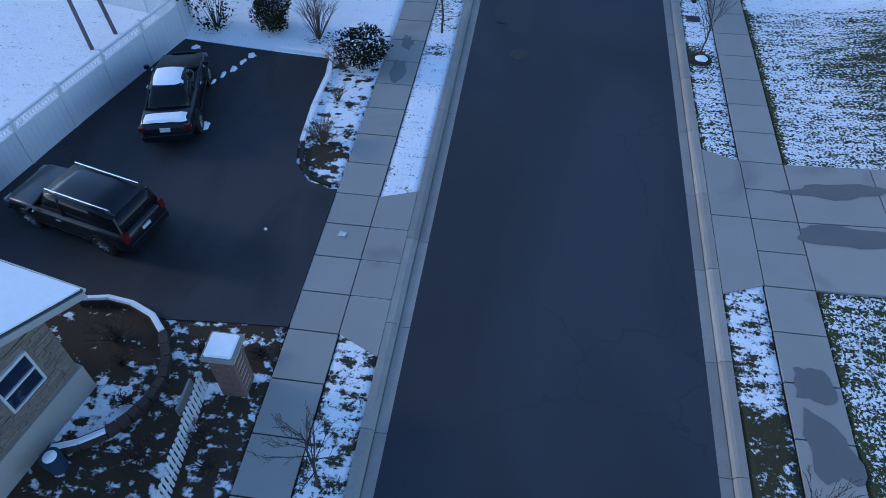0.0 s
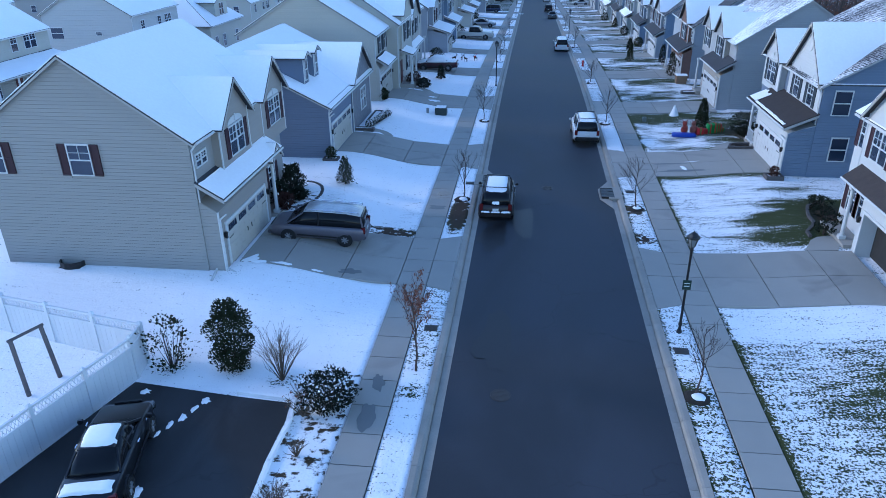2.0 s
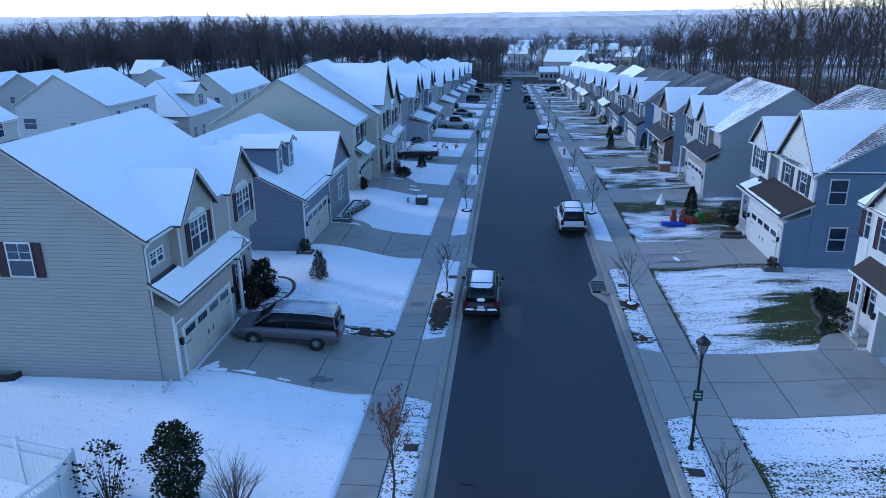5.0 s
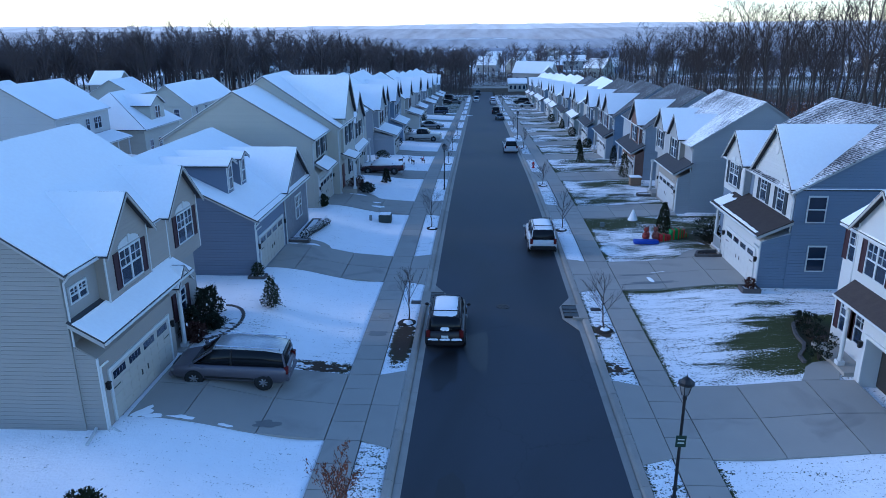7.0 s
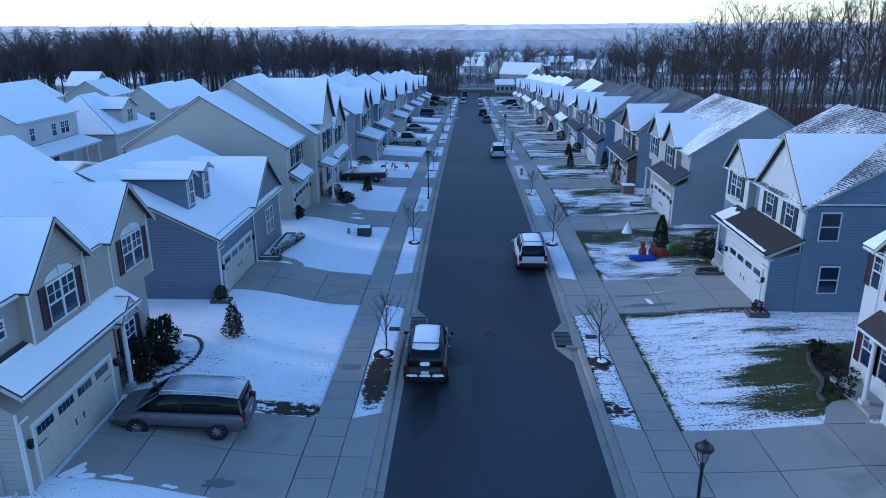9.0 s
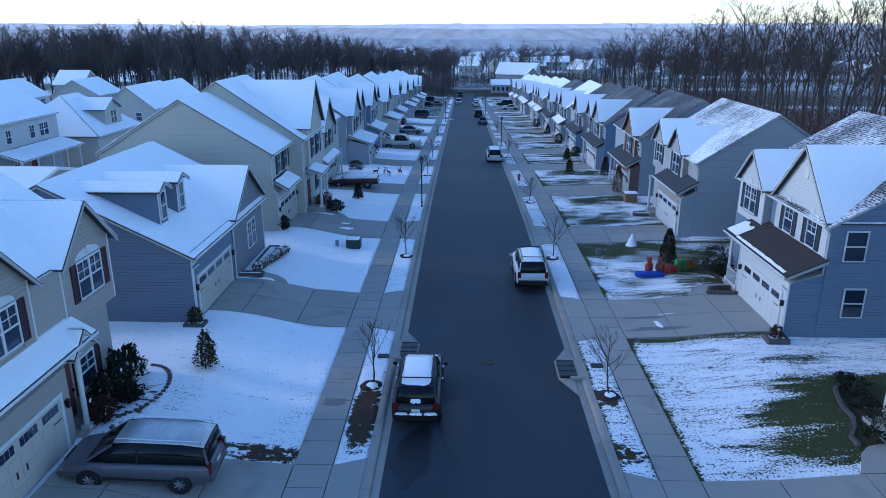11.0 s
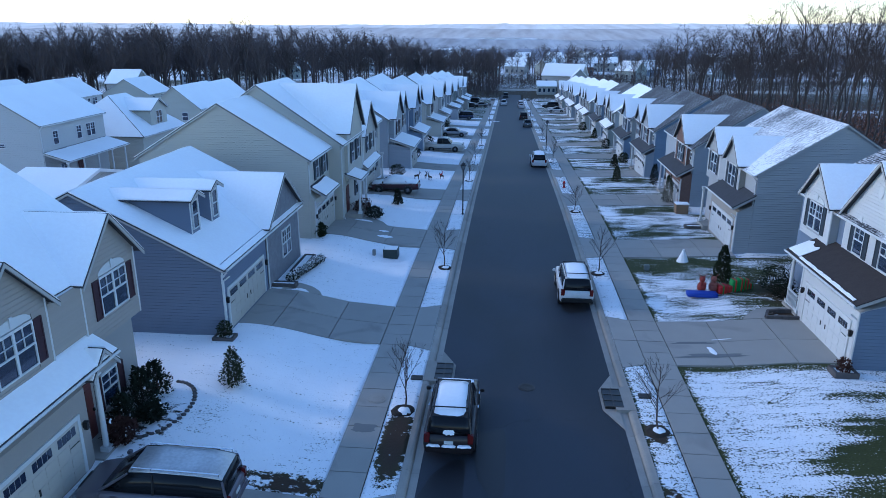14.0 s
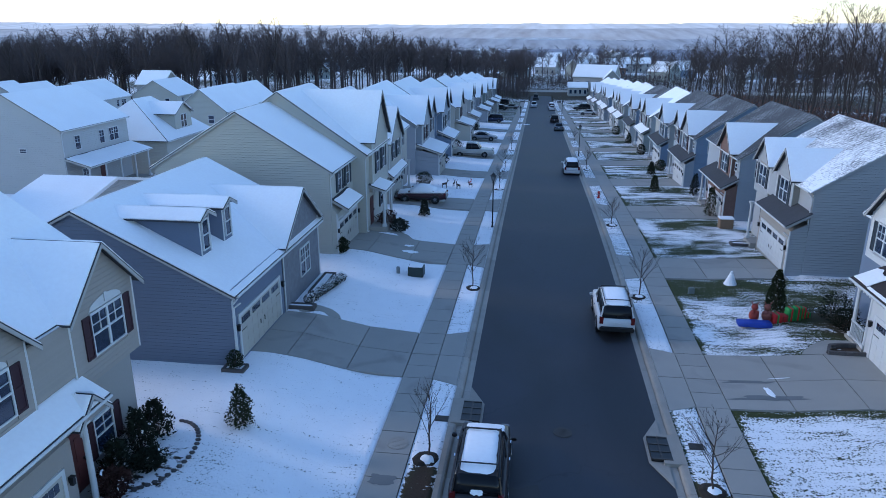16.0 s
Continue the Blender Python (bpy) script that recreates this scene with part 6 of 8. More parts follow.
def twiggy(seed, at, h, spread, n, label, mat="stick", leaves=0, leaf="rust_leaf"):
    """A bare deciduous bush: many forking stems from one root."""
    rng = random.Random(seed)
    t = root("bare_bush", at, label, "bush")
    v, f = [], []
    tips = []
    for _ in range(n):
        a, q = rng.uniform(0, 2 * math.pi), rng.uniform(.05, 1)
        d = Vector((math.cos(a) * spread * q, math.sin(a) * spread * q, h * rng.uniform(.55, 1)))
        m = d * .5 + Vector((rng.uniform(-.06, .06), rng.uniform(-.06, .06), .05))
        limb(v, f, Vector((0, 0, -.05)), m, .016, .011, 4)
        limb(v, f, m, d, .011, .005, 3)
        for _ in range(4):
            e = m.lerp(d, rng.uniform(.2, .9))
            w = (d - m) * rng.uniform(.3, .6) + Vector((rng.uniform(-.2, .2), rng.uniform(-.2, .2), rng.uniform(0, .15))) * h
            limb(v, f, e, e + w, .007, .003, 3)
            tips.append(e + w)
    o = new("branchwork", mesh_from("branchwork", v, f, M[mat]))
    o.parent = t
    if leaves:
        def place(r):
            p = r.choice(tips)
            return p + Vector((r.uniform(-.1, .1), r.uniform(-.1, .1), r.uniform(-.15, .05))), Vector((0, 0, -1))
        o = new("foliage", leaf_mesh("foliage", rng, leaves, place, .06, M[leaf]))
        o.parent = t
    return t


# young street trees
for k, (x, y, h, lab) in enumerate([(-4.88, -2.42, 3.4, ""), (-4.76, 15.1, 3.6, ""), (4.85, -20.28, 3.3, ""), (4.95, -2.98, 3.5, ""), (4.81, 14.95, 3.3, ""), (-4.9, 58.9, 3.5, ""), (-4.9, 46, 2.8, ""), (4.9, 31.5, 2.6, ""), (4.9, 62, 3.2, ""), (-4.9, 81, 3.2, ""), (4.9, 92, 3.0, "")]):
    t = bare_tree(20 + k, h, .045, STREET2 if k % 2 else STREET, "young bare street tree in a snow-topped mulch ring", group="street trees", bark="bark", twig="twig")
    t.location = (x, y, land_z(x, y) + .03)
    t.rotation_euler = (0, 0, k * 1.3)
    n = 20
    bm = bmesh.new()
    c = bm.verts.new((0, 0, .09))
    wob = [1 + .25 * noise.noise((math.cos(2 * math.pi * i / n) * 1.5 + k * 3, math.sin(2 * math.pi * i / n) * 1.5, .5)) for i in range(n)]
    r1 = [bm.verts.new((.34 * wob[i] * math.cos(2 * math.pi * i / n), .34 * wob[i] * math.sin(2 * math.pi * i / n), .075 + random.uniform(-.015, .015))) for i in range(n)]
    r2 = [bm.verts.new((.52 * wob[i] * math.cos(2 * math.pi * i / n), .5 * wob[i] * math.sin(2 * math.pi * i / n), -.02)) for i in range(n)]
    for i in range(n):
        j = (i + 1) % n
        bm.faces.new((c, r1[i], r1[j]))
        bm.faces.new((r1[i], r2[i], r2[j], r1[j]))
    ring = tagged(part("mulch_bed", bm, M["mulch"]), "low mound of dark mulch round a young tree", "mulch", kind="stuff")
    ring.location = (x, y - .05, land_z(x, y) + .03)
    bm = bmesh.new()
    c = bm.verts.new((0, 0, .09))
    r1 = [bm.verts.new((.2 * wob[-i] * math.cos(2 * math.pi * i / n), .17 * wob[-i] * math.sin(2 * math.pi * i / n), .07)) for i in range(n)]
    r2 = [bm.verts.new((.3 * wob[-i] * math.cos(2 * math.pi * i / n), .26 * wob[-i] * math.sin(2 * math.pi * i / n), -.03)) for i in range(n)]
    for i in range(n):
        j = (i + 1) % n
        bm.faces.new((c, r1[i], r1[j]))
        bm.faces.new((r1[i], r2[i], r2[j], r1[j]))
    pile = tagged(part("snow_mound", bm, M["snow"], smooth=True), "small heap of snow at a tree's foot", "snow", kind="stuff")
    pile.location = (x + .04, y - .12, land_z(x, y) + .09)
# the one that keeps its rust-brown leaves
t = bare_tree(61, 4.3, .05, STREET, "young street tree with clinging rust-brown leaves", group="street trees", bark="bark", twig="twig")
t.location = (-5.0, -19.75, .05)
crown = [c for c in t.children if c.name.startswith("crown")][0]
pts = [v.co.copy() for v in crown.data.vertices]
lr = random.Random(5)
o = new("foliage", leaf_mesh("foliage", lr, 1300, lambda r: (r.choice(pts) + Vector((r.uniform(-.06, .06), r.uniform(-.06, .06), r.uniform(-.12, .02))), Vector((0, 0, -1))), .055, M["rust_leaf"]))
o.parent = t
t = bare_tree(62, 3.2, .05, STREET2, "young bare tree with a few rusty leaves at the verge", group="street trees", bark="bark", twig="twig")
t.location = (-5.1, -38.3, .05)
t = bare_tree(63, 2.6, .04, STREET2, "young bare tree beside the sidewalk", group="street trees", bark="bark", twig="twig")
t.location = (5.3, -38.0, .05)

G = lambda x, y: (x, y, land_z(x, y) + .03)
shrub(1, G(-11.65, -20.35), .66, 2.75, "tall dark green evergreen shrub with dustings of snow", cone=False, n=6500, size=.08, snow=.006, category="evergreen", ragged=.75)
shrub(2, G(-14.0, -20.5), .85, 2.0, "sparse evergreen shrub with tufts of leaves", n=520, size=.1, stems=16, hollow=True, ragged=.7)
twiggy(3, G(-9.7, -20.85), 1.9, .95, 46, "bare many-stemmed bush standing in snow")
shrub(4, G(-7.6, -22.15), .9, 1.2, "rounded dark evergreen bush dusted with snow", mat="dark_leaf", n=2600, size=.085, snow=.09, ragged=.7, stems=30)
twiggy(5, G(-8.35, -22.7), 1.0, .6, 26, "small leafless bush beside the sidewalk", leaves=60)
twiggy(6, G(-7.95, -26.9), .8, .65, 60, "dry tan ornamental grass clump in snow", mat="stick")
twiggy(7, G(-8.0, -24.6), .55, .45, 20, "low dry bush under snow")
shrub(8, G(-11.9, -2.3), .5, 1.5, "small dark upright evergreen on the snowy lawn", cone=True, ragged=.9, n=2400, size=.07, snow=.03, category="evergreen")
shrub(9, G(-13.85, 1.75), .33, .75, "small round evergreen in a planter by the garage", n=900, size=.06)
for k, (x, y, r, h) in enumerate([(-14.6, -5.9, .6, 1.2), (-14.5, -4.7, .65, 1.6), (-14.6, -3.5, .6, 1.3), (-14.1, -6.9, .5, .8), (-13.8, -5.4, .45, .6)]):
    shrub(30 + k, G(x, y), r, h, "dark evergreen foundation shrub beside the porch", mat="brown_leaf" if k == 3 else "dark_leaf", cone=k < 3, n=1900, size=.085, snow=.01, ragged=.9, stems=22)
for k, (x, y, r, h) in enumerate([(14.6, -3.4, .6, .65), (14.3, -4.4, .5, .5), (13.6, -6.8, .45, .6), (14.4, -5.5, .55, .55), (14.6, -2.7, .4, .45)]):
    shrub(40 + k, G(x, y), r, h, "dark foundation shrub in a mulched bed", mat="dark_leaf", n=420, size=.08, hollow=True, ragged=.6)
shrub(50, G(11.8, 13.35), .55, 2.1, "small dark spruce beside the lawn ornaments", cone=True, n=3200, size=.08, snow=.02, category="evergreen")
for k, (x, y, r, h) in enumerate([(14.2, 11.6, .8, 1.4), (14.3, 10.6, .6, 1.0), (13.6, 1.5, .26, .65)]):
    shrub(55 + k, G(x, y), r, h, "evergreen shrub by the porch" if k < 2 else "small russet plant in a planter", mat="dark_leaf" if k < 2 else "brown_leaf", n=1300 if k < 2 else 500, size=.08, ragged=.6)
for k, (x, y, r, h, c) in enumerate([(-12.2, 25.9, .8, 1.2, False), (-11.2, 25.5, .6, .8, False), (-13.7, 18.4, .4, .9, False), (-10.3, 31.5, .45, 1.3, True), (13.4, 35.6, .5, 2.4, True), (14.0, 45, .5, 2.0, True), (10.6, 47.2, .5, 1.5, True), (12.0, 58.5, .5, 1.4, True), (13.6, 62, .6, 1.2, False), (13.5, 78, .6, 1.4, False), (-12.6, 46, .8, 1.2, False), (-12.8, 62, .8, 1.2, False), (13.6, 93, .6, 1.6, True), (-12.8, 78, .8, 1.2, False), (13.2, 108, .7, 1.5, False), (-13, 110, .8, 1.2, False)]):
    shrub(70 + k, G(x, y), r, h, "dark evergreen shrub before a house", mat="brown_leaf" if k == 0 else "dark_leaf" if k % 2 else "evergreen", cone=c, n=1400, size=.09, ragged=.5)
for k in range(7):
    x, y = -13.9 + .12 * k, 9.4 + .62 * k
    shrub(90 + k, G(x + .9, y), .3, .38, "small clipped shrub capped with snow in a front bed", mat="dark_leaf", n=350, size=.07, snow=.5)

# woods
kinds = []
for k in range(7):
    sp = dict(WOODS, limbs=12 + 2 * (k % 4), open=.5 + .08 * (k % 4), low=.52 + .06 * (k % 3))
    kinds.append(bare_tree(100 + k, 17 + .8 * k, .14 + .01 * k, sp, "tall leafless forest tree", group="trees of the woods"))
wr = random.Random(11)
near, rest = [], []
for i in range(190):
    near.append((34 + 30 * wr.random() ** 1.2, 4 + 200 * ((i + wr.random()) / 190) ** 1.35))
for i in range(24):
    x = -185 + 175 * wr.random()
    near.append((x, 150 - .066 * x + 30 * wr.random() ** 1.3 + 85 * smooth(-75, -40, x)))
for i in range(20):
    rest.append((50 + 70 * wr.random(), 0 + 265 * wr.random()))
for i in range(560):
    x = -260 + 255 * wr.random()
    rest.append((x, 152 - .066 * x + 80 * wr.random() + 85 * smooth(-75, -40, x)))
for i in range(110):
    rest.append((-80 + 260 * wr.random(), 281 + 110 * wr.random() ** 1.5))
for i in range(6):
    rest.append((-45 + 33 * wr.random(), 215 + 50 * wr.random()))


def tree_scale(x, y):
    return wr.uniform(.85, 1.2) * (0.88 if y > 275 else 1) * (1.18 if x < -45 else .86 if x < 0 else .95)


for i, (x, y) in enumerate(near):
    sc = tree_scale(x, y)
    m = Matrix.Translation((x, y, land_z(x, y) - .1)) @ Matrix.Rotation(wr.uniform(0, 6.28), 4, "Z")
    src = kinds[i % 7]
    if i < 7:
        src.location, src.rotation_euler = m.translation, (0, 0, wr.uniform(0, 6.28))
        continue
    c = copy_thing(src, m)
    c.scale = (sc, sc, sc * wr.uniform(.92, 1.08))
# the deeper woods, joined
v, f = [], []
SPARE = dict(WOODS, limbs=11, count=[9, 3], ratio=[.55, .5], spread=[.8, .9], sides=[3, 3, 3], thin=.035)
plain = []
for k in range(4):
    tv, tf = [], []
    rk = random.Random(300 + k)
    limb(tv, tf, Vector((0, 0, -.3)), Vector((.2, .1, 9)), .22, .16, 4)
    limb(tv, tf, Vector((.2, .1, 9)), Vector((0, .3, 15.0)), .16, .06, 4)
    for q in range(12):
        h = 6.5 + 8.5 * (q + rk.random()) / 12
        a = rk.uniform(0, 6.28)
        tilt = .35 + .55 * rk.random()
        grow(rk, tv, tf, Vector((.1, .1, h)), Vector((math.cos(a) * tilt, math.sin(a) * tilt, .75)), 6.2 * (1.2 - h / 24), .1, 0, SPARE)
    plain.append((np.array([tuple(p) for p in tv]), tf))
for i, (x, y) in enumerate(rest):
    tv, tf = plain[i % 4]
    sc, a = tree_scale(x, y), wr.uniform(0, 6.28)
    ca, sa = math.cos(a) * sc, math.sin(a) * sc
    k = len(v)
    v += [(x + px_ * ca - py_ * sa, y + px_ * sa + py_ * ca, land_z(x, y) + pz_ * sc) for px_, py_, pz_ in tv]
    f += [tuple(n_ + k for n_ in q) for q in tf]
tagged(new("deep_woods", mesh_from("deep_woods", v, f, M["deep_haze_twig"])), "dense leafless woods behind the houses", "woods", kind="stuff")
# saplings and brush under the trees
v, f = [], []
for i in range(4400):
    if i % 10 < 3:
        x, y = 34 + 30 * wr.random(), 5 + 200 * wr.random() ** 1.3
    elif i % 10 < 8:
        x = -215 + 210 * wr.random()
        y = 148 - .05 * x + 70 * wr.random() + 85 * smooth(-75, -40, x)
    else:
        x, y = -60 + 190 * wr.random(), 279 + 70 * wr.random()
    z = land_z(x, y)
    h = wr.uniform(1.5, 4.5) if x < 0 else wr.uniform(2.0, 6.5)
    limb(v, f, Vector((x, y, z)), Vector((x + wr.uniform(-.8, .8), y + wr.uniform(-.8, .8), z + h)), .07, .03, 3)
    for _ in range(6):
        q = wr.uniform(.2, .9)
        limb(v, f, Vector((x, y, z + h * q)), Vector((x + wr.uniform(-2, 2), y + wr.uniform(-2, 2), z + h * q + wr.uniform(.5, 2.2))), .045, .025, 3)
tagged(new("underbrush", mesh_from("underbrush", v, f, M["deep_haze_twig"])), "tangled leafless brush and saplings on the woodland floor", "brush", kind="stuff")
# rusty leaves that still cling to the brush at the wood's edge
clumps = [(wr.uniform(33, 56), 8 + 172 * wr.random() ** 1.4, wr.uniform(.6, 5.5), wr.uniform(.8, 1.9)) for _ in range(300)]


def rusty(r):
    x, y, z, s = r.choice(clumps)
    return Vector((x + r.gauss(0, s), y + r.gauss(0, s), land_z(x, y) + abs(z + r.gauss(0, s * .6)))), Vector((0, 0, -1))


tagged(new("clinging_leaves", leaf_mesh("clinging_leaves", random.Random(9), 38000, rusty, .2, M["beech_leaf"])), "rust-brown leaves clinging to young woodland beeches", "leaves", kind="stuff")

# ---- street furniture and small things ----
def street_lamp(at, sign=False):
    lamp = root("street_lamp", at, "black post lantern street lamp" + (" with a small sign" if sign else ""), "street lamp", group="street lamps")
    bm = bmesh.new()
    tube(bm, (0, 0, -.1), (0, 0, 3.75), .055, .045, 12)
    for z, r in ((0, .11), (.35, .085), (3.6, .07)):
        tube(bm, (0, 0, z - .02), (0, 0, z + .1), r, r * .8, 12)
    part("pole", bm, M["black"], lamp)
    bm = bmesh.new()
    tube(bm, (0, 0, 3.75), (0, 0, 4.10), .11, .20, 6)
    part("lantern_glass", bm, M["lamp_clear"], lamp, "frosted lantern panes")
    bm = bmesh.new()
    for i in range(6):
        a = 2 * math.pi * i / 6
        tube(bm, (.105 * math.cos(a), .105 * math.sin(a), 3.73), (.208 * math.cos(a), .208 * math.sin(a), 4.12), .012, .012, 4)
    tube(bm, (0, 0, 3.70), (0, 0, 3.76), .07, .115, 6)
    part("lantern_frame", bm, M["black"], lamp)
    bm = bmesh.new()
    tube(bm, (0, 0, 4.10), (0, 0, 4.16), .25, .24, 12)
    tube(bm, (0, 0, 4.16), (0, 0, 4.27), .20, .13, 12)
    tube(bm, (0, 0, 4.27), (0, 0, 4.33), .13, .04, 12)
    tube(bm, (0, 0, 4.33), (0, 0, 4.42), .03, .008, 6)
    part("lantern_cap", bm, M["black"], lamp)
    if sign:
        s = part("sign", boxed(-.16, .16, -.085, -.065, 1.95, 2.35), M["sign_green"], lamp, "small dark green notice")
        part("sign_bar", boxed(-.1, .1, -.09, -.086, 2.2, 2.24), M["white"], s)
        part("sign_bar", boxed(-.1, .1, -.09, -.086, 2.08, 2.12), M["white"], s)
    return lamp


M["sign_green"] = material("sign_green", (0.012, 0.035, 0.022), 0.5, vary=0.1)
street_lamp((5.0, -16.1, .05), True)
for x, y in ((-4.55, 29.5), (4.7, 76), (-4.7, 122), (4.7, 150)):
    street_lamp((x, y, street_z(y) + .05))

# white vinyl fence round the lot's back
def fence_run(name, pts, h, label):
    fence = root(name, (pts[0][0], pts[0][1], land_z(*pts[0])), label, "fence")
    B = Vector(fence.location)

    def hp(nm, bm, mat):
        o = part(nm, bm, mat, fence)
        o.matrix_parent_inverse = Matrix.Translation(-B)
    for (x0, y0), (x1, y1) in zip(pts, pts[1:]):
        L = math.hypot(x1 - x0, y1 - y0)
        n = max(1, round(L / 1.95))
        d = Vector((x1 - x0, y1 - y0, 0)) / L
        side = Vector((-d.y, d.x, 0))
        for i in range(n + 1):
            p = Vector((x0, y0, 0)) + d * L * i / n
            z = land_z(p.x, p.y)
            bm = bmesh.new()
            q = lambda a, b, zz: p + d * a + side * b + Vector((0, 0, z + zz))
            w = .065
            hexa(bm, [q(-w, -w, -.2), q(w, -w, -.2), q(w, w, -.2), q(-w, w, -.2), q(-w, -w, h + .05), q(w, -w, h + .05), q(w, w, h + .05), q(-w, w, h + .05)])
            w = .085
            hexa(bm, [q(-w, -w, h + .05), q(w, -w, h + .05), q(w, w, h + .05), q(-w, w, h + .05), q(-.02, -.02, h + .13), q(.02, -.02, h + .13), q(.02, .02, h + .13), q(-.02, .02, h + .13)])
            hp("post", bm, M["vinyl"])
            if i < n:
                a0, a1 = .065, L / n - .065
                for b, c, zz0, zz1, nm in ((-.025, .025, .08, h - .42, "panel"), (-.04, .04, h - .43, h - .35, "rail"), (-.04, .04, h - .06, h + .02, "rail"), (-.04, .04, .0, .1, "rail")):
                    if nm == "panel":
                        for j in range(9):
                            s0, s1 = a0 + (a1 - a0) * j / 9 + .004, a0 + (a1 - a0) * (j + 1) / 9 - .004
                            bm = bmesh.new()
                            hexa(bm, [q(s0, b, zz0), q(s1, b, zz0), q(s1, c, zz0), q(s0, c, zz0), q(s0, b, zz1), q(s1, b, zz1), q(s1, c, zz1), q(s0, c, zz1)])
                            hp("board", bm, M["vinyl"])
                        continue
                    bm = bmesh.new()
                    hexa(bm, [q(a0, b, zz0), q(a1, b, zz0), q(a1, c, zz0), q(a0, c, zz0), q(a0, b, zz1), q(a1, b, zz1), q(a1, c, zz1), q(a0, c, zz1)])
                    hp(nm, bm, M["vinyl"])
                bm = bmesh.new()
                m = 14
                for j in range(m):
                    for e in (0, 1):
                        s0, s1 = a0 + (a1 - a0) * j / m, a0 + (a1 - a0) * (j + 1) / m
                        za, zb = (h - .36, h - .06) if e else (h - .06, h - .36)
                        t0, t1 = q(s0, 0, za), q(s1, 0, zb)
                        tube(bm, t0, t1, .012, .012, 4)
                hp("lattice", bm, M["vinyl"])
    return fence


fence_run("fence", [(-18.0, -33.0), (-16.55, -27.2), (-15.0, -21.2), (-15.1, -20.35)], 1.72, "white vinyl privacy fence with a lattice top")
fence_run("fence", [(-15.05, -20.35), (-21.5, -19.0), (-27, -17.9), (-34, -16.5)], 1.72, "white vinyl privacy fence behind the lawn")

# swing frame behind the fence
sw = root("swing_frame", (-18.3, -21.95, 0), "weathered wooden swing frame in the snowy yard", "swing set")
M["grey_wood"] = material("grey_wood", (0.11, 0.10, 0.10), 0.9, vary=0.4, scale=3, fine=25, bump=0.4)
for a, b in (((-.62, -.25, -.1), (-.55, 0, 2.2)), ((.62, -.2, -.1), (.55, 0, 2.2))):
    bm = bmesh.new()
    tube(bm, a, b, .08, .075, 8)
    part("leg", bm, M["grey_wood"], sw)
bm = bmesh.new()
tube(bm, (-.65, 0, 2.2), (.65, 0, 2.2), .055, .055, 8)
part("beam", bm, M["grey_wood"], sw)
sw.rotation_euler = (0, 0, radians(68))

# stone-faced corner house at the lot's near side: its gable faces the sidewalk
SC, SU, SN = Vector((-11.2, -36.68, 0)), Vector((-.225, -.974, 0)), Vector((.974, -.225, 0))
st = root("stone_house", SC, "stone-faced house corner with a snowy low roof", "house")
SB = tuple(SC)
Q = lambda a, n, z: SC + SU * a + SN * n + Vector((0, 0, z))
M["tan_stone"] = material("tan_stone", (0.19, 0.155, 0.12), 0.9, vary=0.5, scale=4, fine=16, bump=0.9)
bm = bmesh.new()
prism(bm, [Q(-.06, .09, -.2), Q(7, .09, -.2), Q(7, .09, .95), Q(-.06, .09, .95)], -SN * 6)
hpart("plinth", bm, M["concrete"], st, SB)
bm = bmesh.new()
prism(bm, [Q(0, 0, .95), Q(7, 0, .95), Q(7, 0, 3.15), Q(3.5, 0, 4.6), Q(0, 0, 3.1)], -SN * 6)
hpart("wall", bm, M["tan_stone"], st, SB)
rr = random.Random(3)
for j in range(22):
    a = 0.01
    while a < 3.4:
        w = rr.uniform(.2, .5)
        z = .96 + j * .09
        if not (a + w > .66 and a < 1.72 and z + .08 > 1.5 and z < 2.75):
            bm = bmesh.new()
            hexa(bm, [Q(a + .01, -.02, z), Q(a + w - .01, -.02, z), Q(a + w - .01, .02 + rr.uniform(0, .02), z), Q(a + .01, .02 + rr.uniform(0, .02), z),
                      Q(a + .01, -.02, z + .082), Q(a + w - .01, -.02, z + .082), Q(a + w - .01, .02 + rr.uniform(0, .02), z + .082), Q(a + .01, .02 + rr.uniform(0, .02), z + .082)])
            hpart("stone", bm, M["tan_stone"], st, SB)
        a += w
roof_slab(st, SB, Q(-.98, -6.4, 2.75), Q(-.98, .22, 2.75), Q(3.5, .22, 4.63), Q(3.5, -6.4, 4.63), M["shingle"], True)
roof_slab(st, SB, Q(7.98, .22, 2.75), Q(7.98, -6.4, 2.75), Q(3.5, -6.4, 4.63), Q(3.5, .22, 4.63), M["shingle"], True)
bm = bmesh.new()
prism(bm, [Q(-.98, .2, 2.55), Q(3.5, .2, 4.43), Q(3.5, .2, 4.62), Q(-.98, .2, 2.74)], SN * .05)
hpart("rake_board", bm, M["rake"], st, SB)
bar(st, SB, "gutter", [Q(-1.02, .2, 2.72), Q(-1.02, -6.4, 2.72)], .06, "white")
window(st, SB, Q(1.19, .0, 1.62), SU, SN, .86, .95, 1, None, False)

